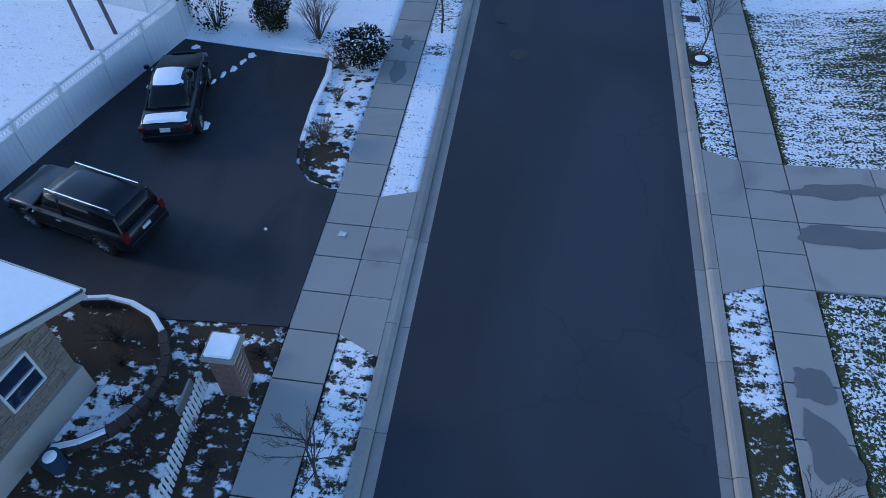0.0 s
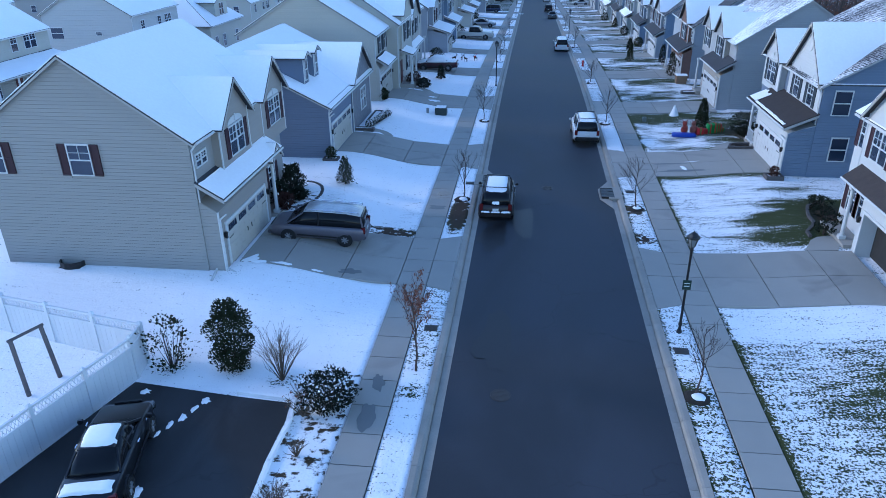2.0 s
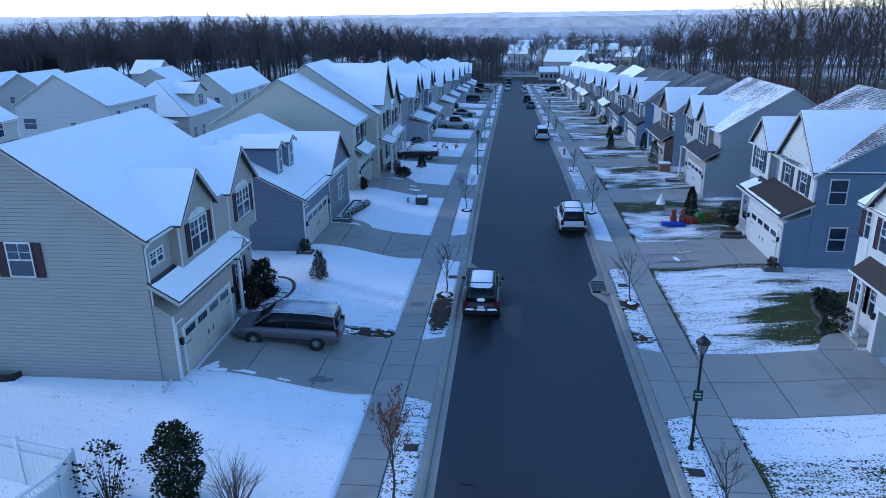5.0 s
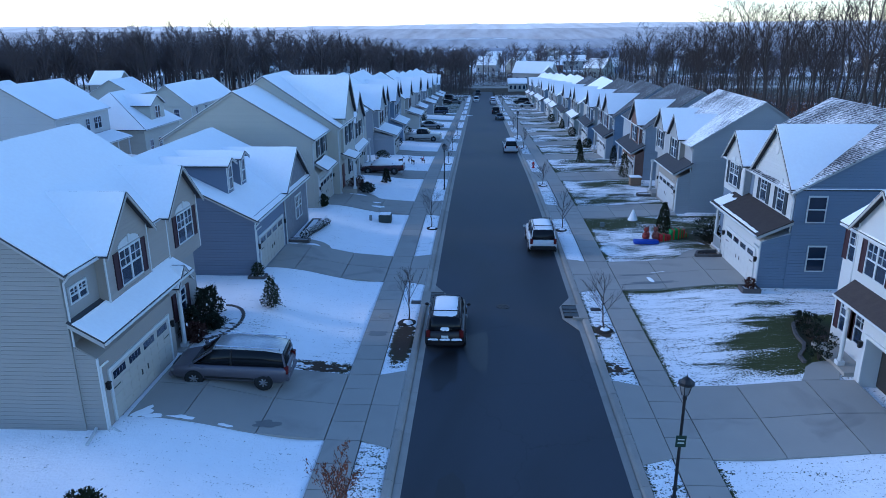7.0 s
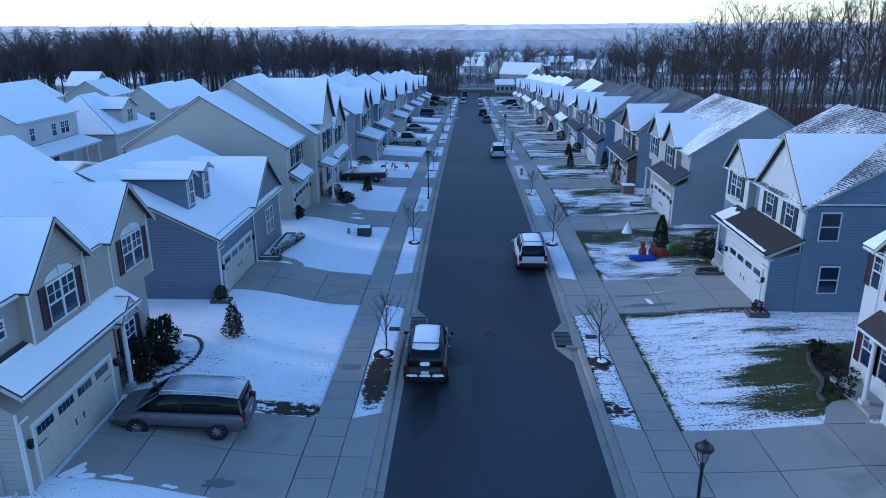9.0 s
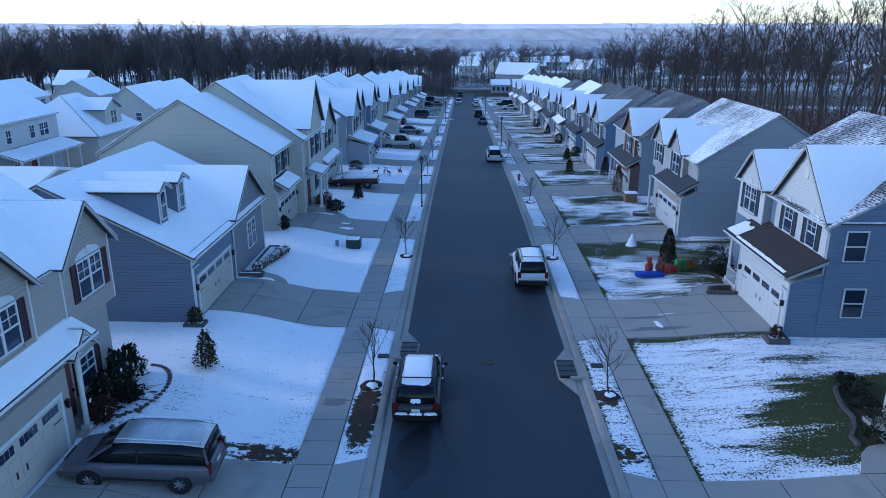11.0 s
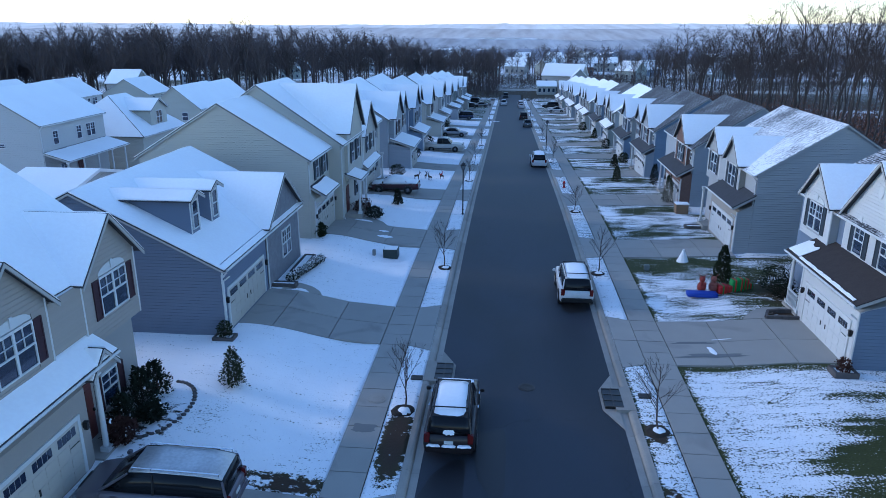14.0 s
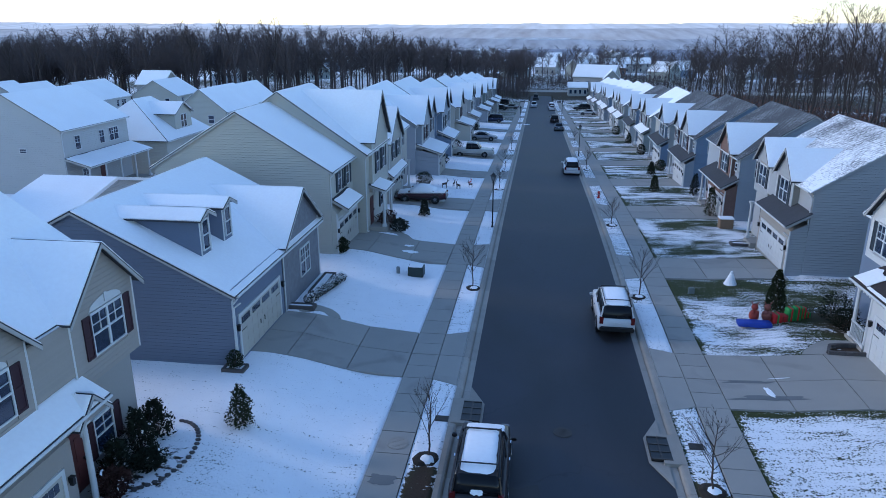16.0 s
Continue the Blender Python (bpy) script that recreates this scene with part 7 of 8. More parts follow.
# curved bed wall, brick pier, picket fence, barrel
wall_pts = [(-12.7, -34.3), (-11.9, -34.15), (-11.2, -34.25), (-10.5, -34.55), (-10.05, -35.0), (-9.65, -35.7), (-9.5, -36.3), (-9.6, -36.9), (-9.85, -37.4), (-10.2, -37.85), (-10.7, -38.2), (-11.2, -38.4)]
M["dark_brick"] = material("dark_brick", (0.07, 0.045, 0.035), 0.9, vary=0.5, scale=5, fine=20, bump=0.8)
bed = tagged(new("garden_wall"), "low curved brick edging wall with snow along its top", "garden wall")
bed.location = (-10.8, -36.2, 0)
for k, (a, b) in enumerate(zip(wall_pts, wall_pts[1:])):
    for j in range(2):
        u0, u1 = j / 2, (j + 1) / 2
        p, q = Vector((*a, 0)).lerp(Vector((*b, 0)), u0), Vector((*a, 0)).lerp(Vector((*b, 0)), u1)
        d = (q - p).normalized()
        n = Vector((-d.y, d.x, 0)) * .11
        e = d * .008
        for z0, z1 in ((-.05, .12), (.13, .26)):
            bm = bmesh.new()
            zz = lambda v_, z: v_ + Vector((0, 0, z))
            hexa(bm, [zz(p + e - n, z0), zz(q - e - n, z0), zz(q - e + n, z0), zz(p + e + n, z0), zz(p + e - n, z1), zz(q - e - n, z1), zz(q - e + n, z1), zz(p + e + n, z1)])
            hpart("block", bm, M["dark_brick"], bed, bed.location)
        if k in (0, 1, 2, 3, 9, 10):
            bm = bmesh.new()
            n2 = n * .75
            hexa(bm, [zz(p - n2, .26), zz(q - n2, .26), zz(q + n2, .26), zz(p + n2, .26), zz(p - n2 * .6, .31), zz(q - n2 * .6, .31), zz(q + n2 * .6, .31), zz(p + n2 * .6, .31)])
            hpart("snow_cap", bm, M["snow"], bed, bed.location)
pier = tagged(new("brick_pier"), "square brick pier with a snow-covered stone cap", "pier")
pier.location = (-7.62, -36.15, 0)
for j in range(17):
    z = -.05 + j * .1
    off = .115 if j % 2 else 0
    for sx, sy, lx, ly in ((-.3, -.3, 1, 0), (-.3, .19, 1, 0), (-.3, -.19, 0, 1), (.19, -.19, 0, 1)):
        if lx:
            for i in range(3):
                part("brick", boxed(sx + .2 * i + .005, sx + .2 * i + .195, sy, sy + .11, z, z + .088), M["brick"], pier)
        elif j % 2:
            part("brick", boxed(sx, sx + .11, -.185, .185, z, z + .088), M["brick"], pier)
part("core", boxed(-.275, .275, -.275, .275, -.1, 1.62), M["kerb"], pier)
part("cap", soft(boxed(-.4, .4, -.4, .4, 1.63, 1.74), .02), M["concrete"], pier)
part("cap_snow", soft(boxed(-.33, .33, -.33, .33, 1.74, 1.82), .03, 3), M["snow"], pier)
pk = tagged(new("picket_fence"), "short white picket fence beside the planted bed", "fence")
pk.location = (-8.35, -36.4, 0)
for i in range(22):
    y = -i * .15
    x = .01 * i
    part("picket", boxed(x - .012, x + .012, y - .04, y + .04, .05, .82 + .04 * math.cos(i * .9)), M["vinyl"], pk)
for z in (.25, .62):
    bm = bmesh.new()
    tube(bm, (-.03, .1, z), (.18, -3.3, z), .025, .025, 4)
    part("rail", bm, M["vinyl"], pk)
part("end_panel", boxed(-.42, -.36, -.75, .1, .02, .35), M["concrete"], pk)
bm = bmesh.new()
tube(bm, (0, 0, 0), (0, 0, .55), .2, .24, 14)
brl = tagged(part("planter_barrel", bm, material("blue_plastic", (.03, .05, .09), .5)), "dark blue planter tub with snow in it", "planter")
brl.location = (-10.95, -38.75, 0.02)
bm = bmesh.new()
tube(bm, (0, 0, .5), (0, 0, .6), .2, .12, 14)
part("snow_fill", bm, M["snow"], brl, smooth=True)
for k, (x, y, r, h) in enumerate([(-11.2, -35.3, .75, .5), (-10.7, -36.0, .45, .4), (-8.9, -35.3, .35, .3), (-7.4, -35.2, .4, .3), (-8.0, -37.6, .4, .35), (-9.3, -38.3, .5, .35), (-10.2, -37.0, .3, .25), (-7.6, -38.3, .45, .3)]):
    twiggy(200 + k, (x, y, .03), h, r, 34, "low leafless garden plants among snow", mat="twig", leaves=30)

# holiday figures and boxes on a lawn, as plain shapes
M["red_cloth"], M["green_cloth"], M["blue_cloth"], M["orange_cloth"], M["tan_cloth"] = (material(n, c, .7, vary=.1, bump=.05) for n, c in (("red_nylon", (.42, .02, .02)), ("green_nylon", (.02, .2, .04)), ("blue_nylon", (.02, .05, .32)), ("orange_nylon", (.24, .035, .025)), ("tan_nylon", (.22, .07, .05))))


def puff(name, at, size, mat, label, turn=0):
    bm = boxed(-size[0] / 2, size[0] / 2, -size[1] / 2, size[1] / 2, 0, size[2])
    bmesh.ops.subdivide_edges(bm, edges=bm.edges[:], cuts=3, use_grid_fill=True)
    for v_ in bm.verts:
        c = Vector((v_.co.x / size[0] * 2, v_.co.y / size[1] * 2, v_.co.z / size[2] * 2 - 1))
        k = 1 - .10 * max(0, c.length - 1.0) ** 1.2
        v_.co = Vector((v_.co.x * k, v_.co.y * k, v_.co.z))
    o = tagged(part(name, bm, mat, smooth=True), label, "lawn ornament", group="lawn ornaments")
    o.location = at
    o.rotation_euler = (0, 0, radians(turn))
    return o


zz0 = land_z(11, 11.3) + .03
puff("sleigh_base", (10.1, 10.95, zz0), (1.7, .6, .22), M["blue_cloth"], "low blue inflatable base on the snowy lawn")
for k, (x, y) in enumerate(((10.2, 11.5), (10.85, 11.55))):
    bm = bmesh.new()
    for c, r, sc in (((0, 0, .35), .26, 1.2), ((0, .02, .8), .17, 1.1), ((.1, -.12, .55), .12, 1), ((-.1, -.12, .55), .12, 1)):
        bmesh.ops.create_icosphere(bm, subdivisions=2, radius=r, matrix=Matrix.Translation(c) @ Matrix.Diagonal((1, 1, sc, 1)))
    tube(bm, (-.08, 0, .9), (-.2, 0, 1.12), .03, .02, 5)
    tube(bm, (.08, 0, .9), (.2, 0, 1.12), .03, .02, 5)
    o = tagged(part("lawn_figure", bm, M["tan_cloth" if k else "orange_cloth"], smooth=True), "plain brown-red inflatable lawn figure", "lawn ornament", group="lawn ornaments")
    o.location = (x, y, zz0)
for x, y, sx, h, mt in ((11.3, 11.5, .5, .5, "red_cloth"), (11.7, 11.6, .36, .42, "orange_cloth"), (12.05, 11.75, .4, .75, "green_cloth"), (12.42, 11.85, .36, .8, "green_cloth"), (12.75, 12.05, .32, .7, "red_cloth"), (13.05, 12.15, .28, .42, "green_cloth")):
    bx = puff("gift_box", (x, y, zz0), (sx, sx, h), M[mt], "bright inflatable gift box on the lawn", 12)
    part("ribbon", boxed(-.04, .04, -sx / 2 - .01, sx / 2 + .01, .02, h + .01), M["red_cloth" if mt != "red_cloth" else "green_cloth"], bx)
bm = bmesh.new()
for i in range(5):
    tube(bm, (0, 0, i * .16), (0, 0, i * .16 + .18), .40 - .075 * i, .30 - .06 * i, 12)
cone = tagged(part("snow_cone", bm, M["snow"], smooth=False), "white cone-shaped ornament on the lawn", "lawn ornament")
cone.location = (10.55, 17.5, land_z(10.5, 17.5) + .02)
bm = soft(boxed(-.16, .16, -.13, .13, 0, .38), .03)
o = tagged(part("utility_box", bm, material("grey_green", (.16, .18, .17), .6)), "small grey-green utility pedestal on the lawn", "utility box")
o.location = (7.97, 15.9, land_z(7.97, 15.9) + .02)
# low wire edging along the lawn
we = tagged(new("lawn_edging"), "low wire edging along the lawn's border", "edging")
we.location = (6.95, 7.72, land_z(8, 7.9))
for i in range(16):
    bm = bmesh.new()
    x = .28 * i
    tube(bm, (x, 0, 0), (x, 0, .3), .008, .008, 4)
    tube(bm, (x, 0, .3), (x + .26, 0, .3), .008, .008, 4)
    part("hoop", bm, M["vinyl"], we)
# transformer and pedestal on the left lawn
bm = soft(boxed(-.48, .48, -.42, .42, 0, .62), .03)
tr = tagged(part("transformer_box", bm, material("dark_green_metal", (.03, .045, .04), .5)), "dark green utility cabinet with a snowy lid", "utility box")
tr.location = (-8.5, 16.8, land_z(-8.5, 16.8) + .02)
part("lid_snow", soft(boxed(-.42, .42, -.38, .38, .62, .68), .02), M["snow"], tr)
bm = soft(boxed(-.1, .1, -.1, .1, 0, .42), .02)
o = tagged(part("pedestal", bm, material("grey_plastic", (.2, .21, .21), .6)), "small grey utility pedestal on the snowy lawn", "utility box")
o.location = (-9.6, 16.5, land_z(-9.6, 16.5) + .02)
# planter square and low front-bed walls
M["bed_wall"] = material("bed_wall", (.09, .08, .075), .9, vary=.4, bump=.6)


def planter(at, sx, sy, h, label):
    p = root("planter", at, label, "planter")
    for x0, x1, y0, y1 in ((-sx, sx, -sy, -sy + .14), (-sx, sx, sy - .14, sy), (-sx, -sx + .14, -sy + .14, sy - .14), (sx - .14, sx, -sy + .14, sy - .14)):
        part("side", soft(boxed(x0, x1, y0, y1, -.1, h), .015), M["bed_wall"], p)
    part("snow_fill", boxed(-sx + .14, sx - .14, -sy + .14, sy - .14, -.1, h * .8), M["snow"], p)


planter((-13.85, 1.7, land_z(-13.85, 1.7)), .5, .33, .18, "low square planter edged with stone under snow")
planter((-13.1, 12.1, land_z(-13.1, 12.1)), .35, 1.6, .3, "low front bed wall with snow on it")
planter((-13.3, 8.75, land_z(-13.3, 8.75)), .8, .28, .22, "low step wall before the porch, snow on top")
planter((13.6, 1.5, land_z(13.6, 1.5)), .5, .4, .28, "small stone planter with a red-leaved plant at the garage")
planter((13.6, 26.2, land_z(13.6, 26.2)), .9, .35, .25, "dark bed edging before a garage")
# sandwich of paper on the sidewalk, stones in the lot bed
for k in range(22):
    a = .13 * k - 1.2
    bm = bmesh.new()
    bmesh.ops.create_icosphere(bm, subdivisions=1, radius=.10, matrix=Matrix.Diagonal((1.2, 1.0, .6, 1)))
    o = tagged(part("edging_stone", bm, M["bed_wall"]), "rough grey edging stone of the front bed", "stone", group="edging stones")
    o.location = (-14.2 + 1.4 * math.cos(a), -4.6 + 2.1 * math.sin(a), land_z(-13, -4.6) + .06)
# wire lawn animals far down the row, dark against snow
for k, (x, y, turn, hh) in enumerate([(-10.4, 45.2, 20, .8), (-9.6, 46.6, 80, .62), (-9.0, 45.4, 140, .75), (-8.1, 48.4, 60, .55), (-7.9, 46.9, 200, .62)]):
    bm = bmesh.new()
    tube(bm, (-.3 * hh, 0, .55 * hh), (.3 * hh, 0, .6 * hh), .12 * hh, .14 * hh, 8)
    tube(bm, (.27 * hh, 0, .62 * hh), (.42 * hh, 0, .95 * hh), .07 * hh, .05 * hh, 6)
    tube(bm, (.38 * hh, 0, .93 * hh), (.6 * hh, 0, .9 * hh), .07 * hh, .035 * hh, 6)
    for e in (-1, 1):
        tube(bm, (.4 * hh, e * .03, .97 * hh), (.3 * hh, e * .2 * hh, 1.3 * hh), .02, .01, 4)
        for lx in (-.25, .25):
            tube(bm, (lx * hh, e * .08 * hh, .55 * hh), (lx * hh, e * .09 * hh, -.02), .035 * hh, .022 * hh, 5)
    o = tagged(part("lawn_ornament", bm, M["red_cloth" if k == 3 else "bark"]), "dark wire deer standing on a snowy lawn", "lawn ornament", group="small lawn ornaments")
    o.location, o.rotation_euler = (x, y, land_z(x, y) + .02), (0, 0, radians(turn))
hyd = root("fire_hydrant", (4.8, 43.0, street_z(43) + .03), "red fire hydrant on the snowy verge", "fire hydrant")
bm = bmesh.new()
for z0, z1, r0, r1 in ((0, .06, .16, .16), (.06, .52, .1, .1), (.52, .58, .14, .14), (.58, .7, .12, .05)):
    tube(bm, (0, 0, z0), (0, 0, z1), r0, r1, 12)
part("barrel", bm, M["red_cloth"], hyd)
for d in ((1, 0), (-1, 0), (0, -1)):
    bm = bmesh.new()
    tube(bm, (.08 * d[0], .08 * d[1], .4), (.18 * d[0], .18 * d[1], .4), .055, .05, 8)
    part("nozzle", bm, M["rim"], hyd)
bx = tagged(part("storage_box", soft(boxed(-.5, .5, -.4, .4, 0, .8), .03), material("brown_wood_box", (.2, .13, .08), .8)), "tan wooden storage box by the front walk", "box")
bx.location = (13.6, 31.4, land_z(13.6, 31.4) + .02)
part("box_lid", soft(boxed(-.55, .55, -.45, .45, .8, .88), .02), M["snow"], bx)

# a paper scrap on the sidewalk
bm = bmesh.new()
hexa(bm, [(-.12, -.08, 0), (.1, -.1, .01), (.13, .07, 0), (-.09, .1, .015), (-.12, -.08, .012), (.1, -.1, .03), (.13, .07, .012), (-.09, .1, .035)])
o = tagged(part("paper_scrap", bm, M["white"]), "crumpled white paper scrap on the sidewalk", "litter")
o.location = (-6.3, -30.9, .075)


def flat_walk(pts, label):
    """A cast concrete path with a free outline, a hand's width thick, on the lie of the land."""
    bm = bmesh.new()
    lo = [bm.verts.new((x, y, land_z(x, y) - .1)) for x, y in pts]
    hi = [bm.verts.new((x, y, land_z(x, y) + .07)) for x, y in pts]
    bm.faces.new(lo)
    bm.faces.new(hi)
    for i in range(len(pts)):
        j = (i + 1) % len(pts)
        bm.faces.new((lo[i], lo[j], hi[j], hi[i]))
    return tagged(part("front_walk", bm, M["concrete"]), label, "walkway", kind="structure")


flat_walk([(12.1, -8.7), (12.4, -8.2), (12.7, -7.6), (13.15, -7.2), (13.6, -7.05), (14.2, -7.0), (14.2, -7.9), (13.8, -8.3), (13.6, -8.7)], "short curved concrete walk from driveway to porch")
flat_walk([(11.3, 7.57), (11.6, 8.05), (12.0, 8.5), (12.4, 8.85), (12.9, 9.1), (14.0, 9.15), (14.0, 8.5), (13.2, 8.4), (12.7, 8.1), (12.4, 7.57)], "short curved concrete walk from driveway to porch")
flat_walk([(-11.0, 8.27), (-11.2, 8.7), (-11.7, 9.1), (-12.4, 9.3), (-13.2, 9.3), (-13.2, 8.27)], "short concrete walk from driveway to porch")


flat_walk([(-10.0, 24.02), (-10.4, 24.7), (-11.1, 25.2), (-12.0, 25.4), (-13.2, 25.4), (-13.2, 24.02)], "short concrete walk from driveway to porch")


def edging(pts, label, h=.16):
    """A low curved edging of dark blocks."""
    e = root("bed_edging", (*pts[0], land_z(*pts[0])), label, "edging")
    pos = [Vector((x, y, 0)) for x, y in pts]
    for a, b in zip(pos, pos[1:]):
        n = max(1, round((b - a).length / .32))
        for i in range(n):
            p, q = a.lerp(b, i / n), a.lerp(b, (i + .94) / n)
            d = (q - p).normalized()
            s = Vector((-d.y, d.x, 0)) * .07
            z = land_z(p.x, p.y)
            k = lambda v_, zz: v_ + Vector((0, 0, z + zz))
            bm = bmesh.new()
            hexa(bm, [k(p - s, -.1), k(q - s, -.1), k(q + s, -.1), k(p + s, -.1), k(p - s, h), k(q - s, h), k(q + s, h), k(p + s, h)])
            o_ = part("block", bm, M["bed_wall"], e)
            o_.matrix_parent_inverse = Matrix.Translation(-Vector(e.location))
    return e


edging([(14.6, -2.6), (14.04, -3.1), (13.75, -4.0), (13.62, -4.65), (13.62, -5.3), (13.3, -6.0), (12.87, -6.59), (12.85, -7.2)], "dark block edging round a mulched front bed")
edging([(12.45, 7.62), (12.75, 8.3), (13.3, 8.45), (14.0, 8.45)], "dark block edging beside the porch walk", .22)
edging([(12.45, 7.58), (13.2, 7.5), (14.05, 7.5)], "dark block edging beside the driveway", .22)


def deck_z(x, y):
    """The height of a driveway's slabs, straight from joint to joint."""
    e = [6.9, 9.45, 12.2, 14.2]
    s = -1 if x < 0 else 1
    return float(np.interp(abs(x), e, [land_z(s * k, y) for k in e])) if abs(x) > 6.9 else land_z(x, y)


def snow_patch(x, y, rx, ry, seed, turn=0.0, h=.014, lift=.066, mat="snow", name="snow_patch", label="thin ragged patch of snow on the paving", category="snow"):
    """A thin ragged patch of snow left on the paving."""
    bm = bmesh.new()
    n = 26
    rings = []
    for f, z in ((1.0, 0.0), (.82, h * .8), (.4, h)):
        ring = []
        for i in range(n):
            a = 2 * math.pi * i / n
            k = f * (1 + .55 * noise.noise((math.cos(a) * 1.6 + seed, math.sin(a) * 1.6, seed)) + .2 * noise.noise((math.cos(a) * 5, math.sin(a) * 5, seed)))
            u, w = rx * k * math.cos(a), ry * k * math.sin(a)
            px_, py_ = x + u * math.cos(turn) - w * math.sin(turn), y + u * math.sin(turn) + w * math.cos(turn)
            ring.append(bm.verts.new((px_, py_, deck_z(px_, py_) + lift + z)))
        rings.append(ring)
    for a, b in zip(rings, rings[1:]):
        for i in range(n):
            j = (i + 1) % n
            bm.faces.new((a[i], a[j], b[j], b[i]))
    bm.faces.new(rings[-1])
    return tagged(part(name, bm, M[mat], smooth=True), label, category, kind="stuff")


snow_patch(-13.75, -12.9, .5, .22, 3.3, .9)
snow_patch(-13.3, -13.1, .45, .12, 4.1, .1)
snow_patch(-12.2, -13.05, .5, .1, 6.2, .05)
snow_patch(-10.6, -13.1, .3, .08, 7.7, 0)
snow_patch(8.84, 4.05, .14, .5, 1.7, .15)
snow_patch(9.6, 5.3, .5, .03, 2.9, .1)
snow_patch(-9.6, 21.0, .5, .3, 8.4, .3)
snow_patch(-9.9, 22.3, .35, .2, 9.1, .6)
# pipe that leads the rain water off over the snow
bm = bmesh.new()
tube(bm, (-14.95, -13.7, land_z(-14.9, -13.7) + .12), (-14.8, -14.95, land_z(-14.8, -14.9) + .07), .06, .06, 8)
tagged(part("drain_pipe", bm, M["white"]), "white drain pipe end lying on the snow", "pipe")
# little gable over the beige house's porch
gable_roof(HA, HA.location, -1, 15.25, -7.3, .8, .85 + 3.0, 1.0, -1.25, -.1, M["shingle"])
bm = bmesh.new()
prism(bm, [(-14.1, -7.95, 3.95), (-14.1, -6.65, 3.95), (-14.1, -7.3, 4.6)], (-.5, 0, 0))
hpart("porch_gable", bm, TAN, HA, HA.location)

# window well at the foot of the beige house's end wall
well = root("window_well", (-21.8, -14.4, land_z(-21.8, -14.4)), "dark steel window well at the house's foot", "window well")
for k in range(7):
    a0, a1 = math.pi + math.pi * k / 7, math.pi + math.pi * (k + 1) / 7
    bm = bmesh.new()
    q = lambda a, rr_, z: (rr_ * math.cos(a) * .6, .3 + rr_ * math.sin(a) * .5, z)
    hexa(bm, [q(a0, 1, -.2), q(a1, 1, -.2), q(a1, .9, -.2), q(a0, .9, -.2), q(a0, 1, .3), q(a1, 1, .3), q(a1, .9, .3), q(a0, .9, .3)])
    part("rib", bm, M["black"], well)
part("well_floor", boxed(-.5, .5, -.1, .28, -.2, .05), M["mulch"], well)

# damp stains on the paving
M["damp"] = material("damp_concrete", (.15, .145, .135), .5, vary=.2, scale=1.2, fine=30, bump=.1)
for x, y, rx, ry, sd, tn in ((8.3, -27.2, 1.5, .3, 21.3, .05), (8.2, -29.1, 1.5, .42, 22.7, .02), (6.25, -34.2, .5, .55, 23.1, .2), (6.3, -36.0, .55, .9, 33.1, .1), (8.7, 3.5, 1.7, .2, 24.9, .03), (8.2, 4.9, 1.0, .12, 25.2, .02),
                             (-9.2, -12.6, .5, .25, 27.4, .3), (-6.25, -22.6, .28, .7, 28.3, 0), (-6.2, -20.6, .2, .5, 29.8, .2), (-6.2, -3.9, .45, .35, 30.7, 0)):
    snow_patch(x, y, rx, ry, sd, tn, .002, .0745, "damp", "damp_stain", "dark damp stain on the concrete paving", "stain")
M["damp_road"] = material("damp_asphalt", (.016, .015, .017), .5, vary=.25, scale=1.0, fine=40, bump=.2)
for x, y, rx, ry, sd, tn in ((-1.2, -5.2, 1.1, 1.9, 41.2, .2), (-2.6, -7.4, .9, 1.6, 42.7, -.1), (2.6, 9.6, .9, 1.1, 43.9, .1), (-2.0, -17.4, .9, 2.2, 44.3, 0), (1.3, -39.6, .7, 1.2, 45.8, .2)):
    z_ = -.08 + .02 * (3.78 - abs(x))
    snow_patch(x, y, rx, ry, sd, tn, .002, z_ + .006, "damp_road", "damp_stain", "dark damp patch on the street's asphalt", "stain")
M["slush"] = material("slush", (.22, .22, .23), .6, vary=.3, scale=3, fine=20, bump=.4)
snow_patch(2.5, 28.3, .75, .5, 12.3, .3, .004, -.078, "slush", "slush_patch", "thin grey slush drying on the asphalt", "slush")
# small blocks along the eave of the blue house's lower roof, and its porch railing
for k in range(24):
    y_ = 2.05 + .31 * k
    bm = boxed(13.80, 13.92, y_, y_ + .12, 3.3, 3.46)
    hpart("dentil", bm, M["white"], R2, R2.location)
for k in range(9):
    y_ = 8.25 + .14 * k
    hpart("baluster", boxed(14.06, 14.1, y_, y_ + .035, .62, 1.45), M["white"], R2, R2.location)
for z_ in (.68, 1.45):
    hpart("rail", boxed(14.04, 14.12, 8.15, 9.5, z_, z_ + .06), M["white"], R2, R2.location)

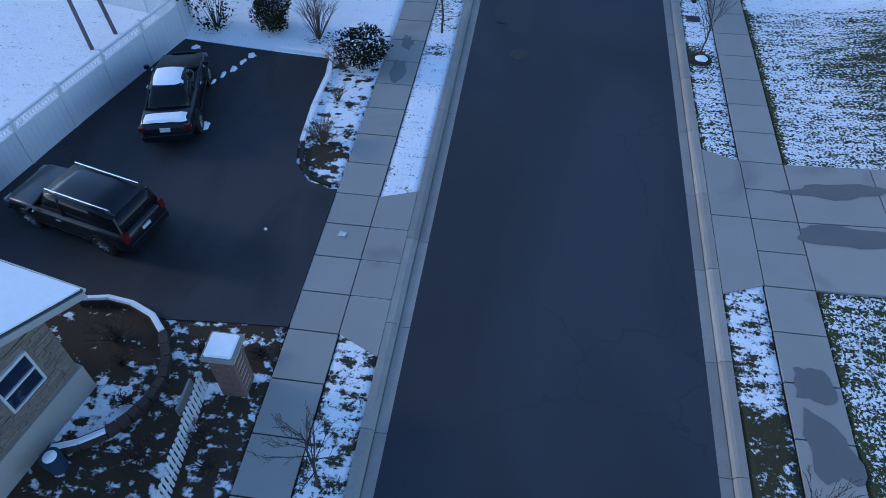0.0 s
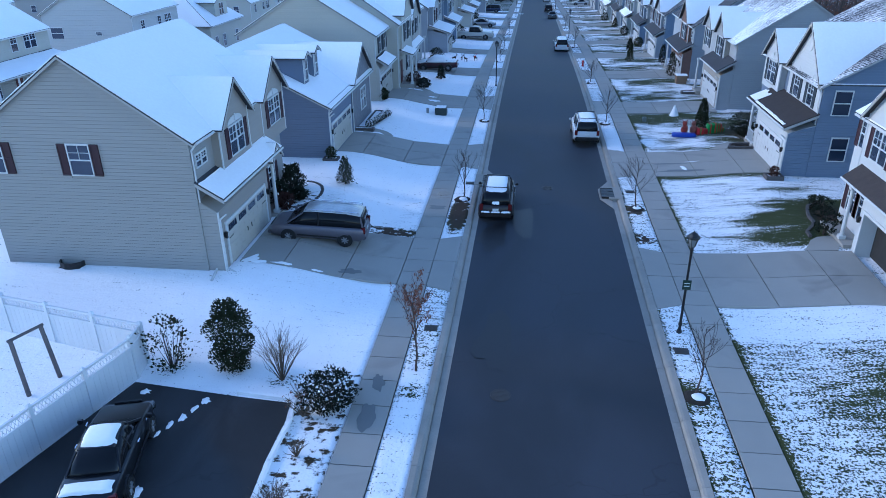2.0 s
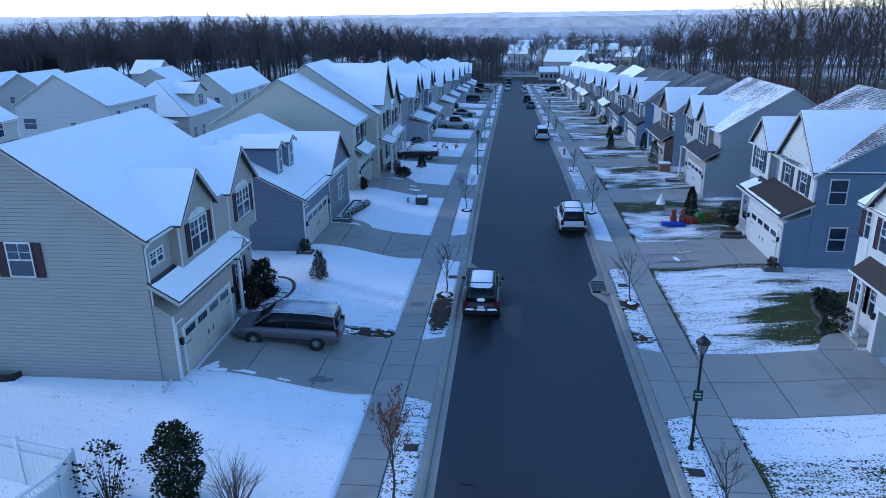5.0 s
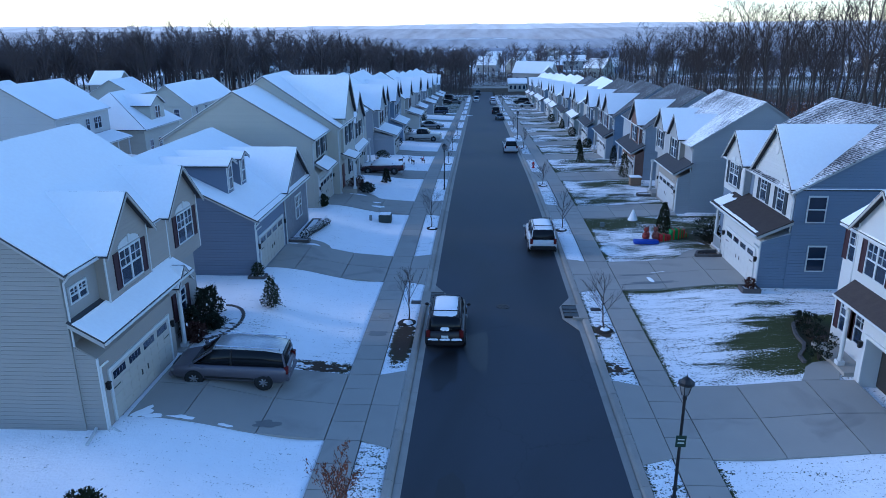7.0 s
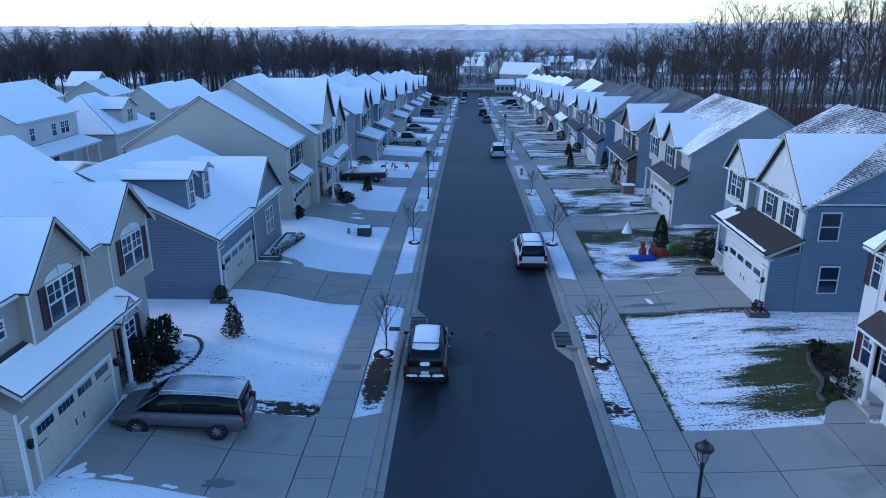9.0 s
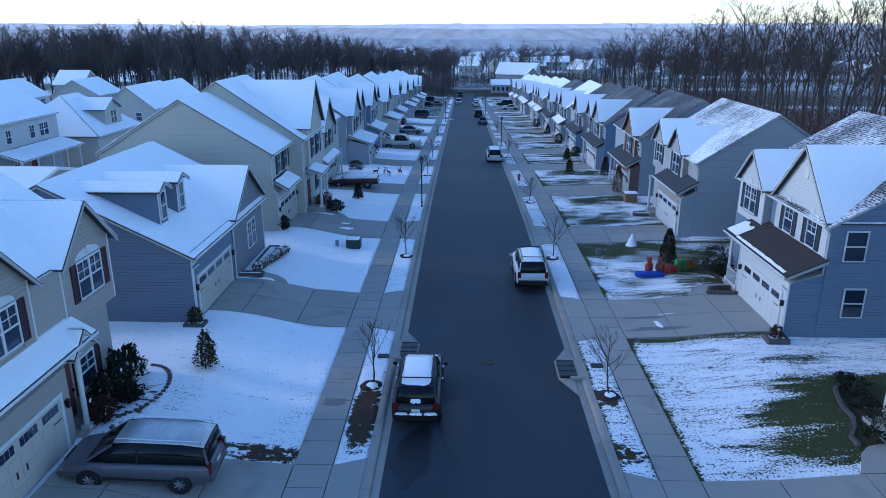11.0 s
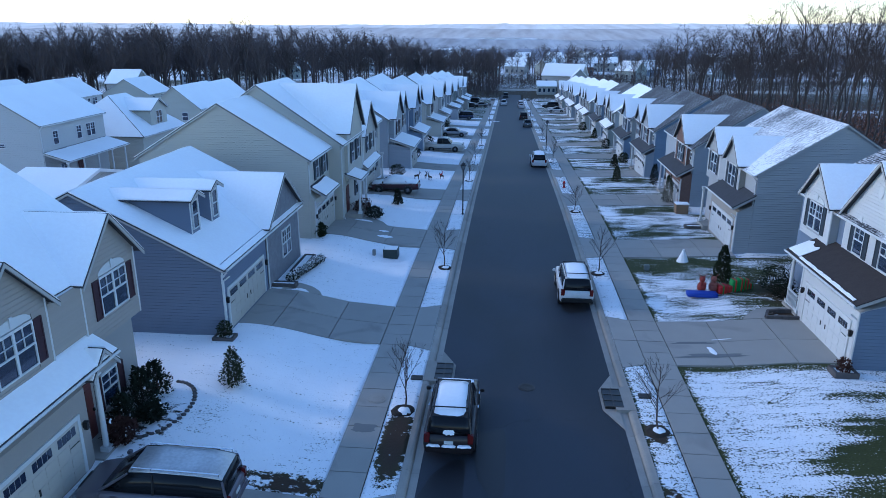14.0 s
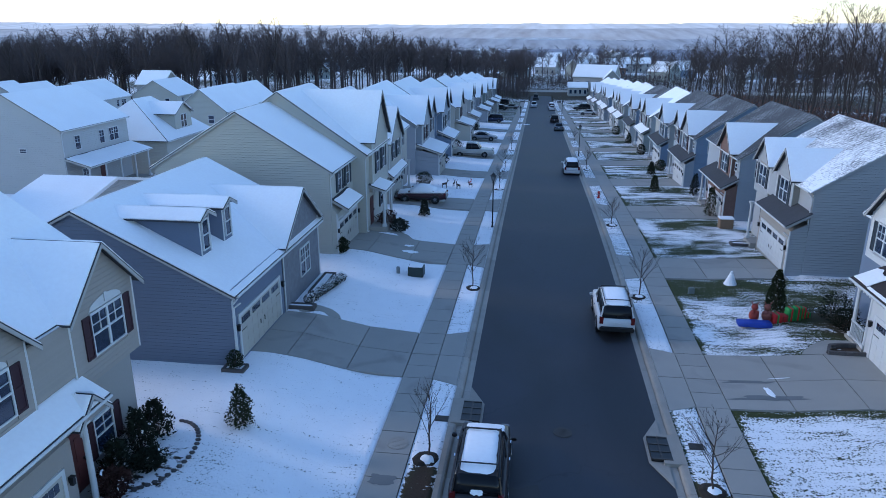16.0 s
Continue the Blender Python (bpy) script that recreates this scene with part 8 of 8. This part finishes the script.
# ---- the distance ----
def small_house(x, y, w, d, he, hr, along, wall, label="distant house with a snowy roof", turn=0):
    z = land_z(x, y)
    h = root("distant_house", (x, y, z), label, "house", group="distant houses", turn=turn)
    bm = bmesh.new()
    if along:
        prism(bm, [(-w / 2, -d / 2, -1), (-w / 2, d / 2, -1), (-w / 2, d / 2, he), (-w / 2, 0, hr), (-w / 2, -d / 2, he)], (w, 0, 0))
    else:
        prism(bm, [(-w / 2, -d / 2, -1), (w / 2, -d / 2, -1), (w / 2, -d / 2, he), (0, -d / 2, hr), (-w / 2, -d / 2, he)], (0, d, 0))
    part("wall", bm, wall, h)
    o = .3
    for e in (-1, 1):
        bm = bmesh.new()
        if along:
            k = (hr - he) / (d / 2)
            prism(bm, [(-w / 2 - o, e * (d / 2 + o), he - k * o), (-w / 2 - o, 0, hr), (-w / 2 - o, 0, hr + .25), (-w / 2 - o, e * (d / 2 + o), he - k * o + .25)], (w + 2 * o, 0, 0))
        else:
            k = (hr - he) / (w / 2)
            prism(bm, [(e * (w / 2 + o), -d / 2 - o, he - k * o), (0, -d / 2 - o, hr), (0, -d / 2 - o, hr + .25), (e * (w / 2 + o), -d / 2 - o, he - k * o + .25)], (0, d + 2 * o, 0))
        part("roof", bm, M["snow"], h, "snow-covered roof slope")
    for i in range(4):
        for zz in (1.0, 3.8):
            if zz + 1.3 < he:
                a = -w / 2 + w * (i + .5) / 4
                f = part("window", boxed(a - .55, a + .55, -d / 2 - .05, -d / 2 + .02, zz - .08, zz + 1.48), M["white"], h)
                part("pane", boxed(a - .45, a + .45, -d / 2 - .07, -d / 2 - .04, zz, zz + 1.4), M["glass"], f)
    return h


small_house(13.6, 252.0, 7.0, 7, 3.2, 4.8, True, FAR[2], "low garage wing of the house at the street's end")
small_house(26.0, 253.4, 6.0, 6, 6.4, 9.4, False, FAR[2], "gabled front wing of the house at the street's end")
small_house(21.0, 259, 15.5, 9.5, 6.9, 10.9, True, FAR[2], "large grey house at the street's end, snow on its roof", -22)
small_house(-100.5, 154, 7.5, 8.5, 8.2, 11.2, True, FAR[2], "grey house before the woods, snow on its roof")
small_house(-36.2, 25.2, 5.6, 14, 1.9, 3.5, True, FAR[4], "low snow-roofed building behind the blue house")
dr = random.Random(4)
for x, y, turn in ((-14, 372, 20), (4, 405, -15), (22, 380, 35), (41, 398, 5), (64, 366, -40), (82, 410, 10), (104, 385, 0), (122, 420, 25)):
    small_house(x, y, 12, 12, 4.4, 9.0, True, (FAR[0], FAR[2], FAR[5], M["brick"])[(x + y) % 4], turn=turn)
for i in range(34):
    x, y = dr.uniform(-90, 420), dr.uniform(400, 720)
    small_house(x, y, dr.uniform(10, 16), dr.uniform(9, 12), 5.6, 8.8, dr.random() < .6, FAR[i % 6])
for i in range(16):
    small_house(dr.uniform(-380, -110), dr.uniform(340, 560), dr.uniform(10, 15), 10, 5.6, 8.6, dr.random() < .6, FAR[i % 6])
for i in range(30):
    small_house(dr.uniform(190, 480), dr.uniform(120, 520), dr.uniform(10, 15), 10, 5.6, 8.6, dr.random() < .5, FAR[i % 6])


# woods between the far houses, joined; haze is painted in as pale bluish twigs
M["far_haze_twig"] = material("far_haze_twig", (0.10, 0.097, 0.11), 0.95, vary=0.4, scale=.05, fine=.4, bump=0, spec=0)
v, f = [], []
for i in range(1500):
    x, y = dr.uniform(-460, 620), dr.uniform(400, 690)
    if dr.random() < .25:
        x, y = dr.uniform(150, 460), dr.uniform(120, 420)
    z, h = land_z(x, y) - .5, dr.uniform(8, 15)
    limb(v, f, Vector((x, y, z)), Vector((x, y, z + h * .8)), .3, .1, 3)
    for _ in range(9):
        q, a = dr.uniform(.3, .8), dr.uniform(0, 6.28)
        limb(v, f, Vector((x, y, z + h * q)), Vector((x + h * .28 * math.cos(a), y + h * .28 * math.sin(a), z + h * (q + .22))), .16, .06, 3)
tagged(new("far_woods", mesh_from("far_woods", v, f, M["far_haze_twig"])), "leafless woods among the far houses, paled for haze", "woods", kind="stuff")


def far_hill(name, y, lo, hi, seed, colour, other, label, wide, haze=0.0):
    """One fold of the far country: a long low ridge with fields and woods. haze: glow painted in for the haze of
    distance.
    """
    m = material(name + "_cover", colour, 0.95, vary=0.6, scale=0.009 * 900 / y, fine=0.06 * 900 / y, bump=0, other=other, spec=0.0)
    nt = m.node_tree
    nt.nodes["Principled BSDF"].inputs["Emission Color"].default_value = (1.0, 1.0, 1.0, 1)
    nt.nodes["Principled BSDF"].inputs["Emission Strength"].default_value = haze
    tc = [k for k in nt.nodes if k.type == "TEX_COORD"][0]
    mp = nt.nodes.new("ShaderNodeMapping")
    mp.inputs["Scale"].default_value = (1, .12, 1)
    nt.links.new(tc.outputs["Object"], mp.inputs[0])
    mixer = [k for k in nt.nodes if k.type == "MIX"][0]
    sharp = nt.nodes.new("ShaderNodeMapRange")
    sharp.inputs["From Min"].default_value, sharp.inputs["From Max"].default_value = 0.22, 0.80
    nt.links.new(mixer.inputs["Factor"].links[0].from_socket, sharp.inputs["Value"])
    nt.links.new(sharp.outputs[0], mixer.inputs["Factor"])
    for k in [k for k in nt.nodes if k.type == "TEX_NOISE"]:
        k.inputs["Detail"].default_value = 6
        nt.links.new(mp.outputs[0], k.inputs["Vector"])
    v, f = [], []
    n = 900
    for i in range(n + 1):
        x = -wide + 2 * wide * i / n
        t = noise.fractal((x / 420 * 900 / y, seed, 0), .8, 2.1, 7)
        h = lo + (hi - lo) * (.5 + .45 * t) + .5 * y / 900 * noise.noise((x / 14 * 900 / y, seed, 4))
        for k, (dy, fz) in enumerate(((0, 0), (y * .10, .55), (y * .22, 1.0), (y * .35, .4))):
            v.append((x, y + dy, -22 + (h + 22) * fz))
    for i in range(n):
        for k in range(3):
            f.append((i * 4 + k, (i + 1) * 4 + k, (i + 1) * 4 + k + 1, i * 4 + k + 1))
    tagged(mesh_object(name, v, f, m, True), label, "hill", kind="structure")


# Haze is painted in: bluish colours that pale and glow more with distance.
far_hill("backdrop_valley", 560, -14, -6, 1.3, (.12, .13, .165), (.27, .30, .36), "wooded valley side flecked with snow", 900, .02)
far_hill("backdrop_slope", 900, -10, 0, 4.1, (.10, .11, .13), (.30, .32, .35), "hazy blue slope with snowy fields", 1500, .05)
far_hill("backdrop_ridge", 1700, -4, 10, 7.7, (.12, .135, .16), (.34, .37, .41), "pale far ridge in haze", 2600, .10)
far_hill("backdrop_horizon", 2900, 4, 34, 9.2, (.16, .18, .21), (.36, .4, .44), "faint hills on the horizon, tinted blue for haze", 4200, .17)
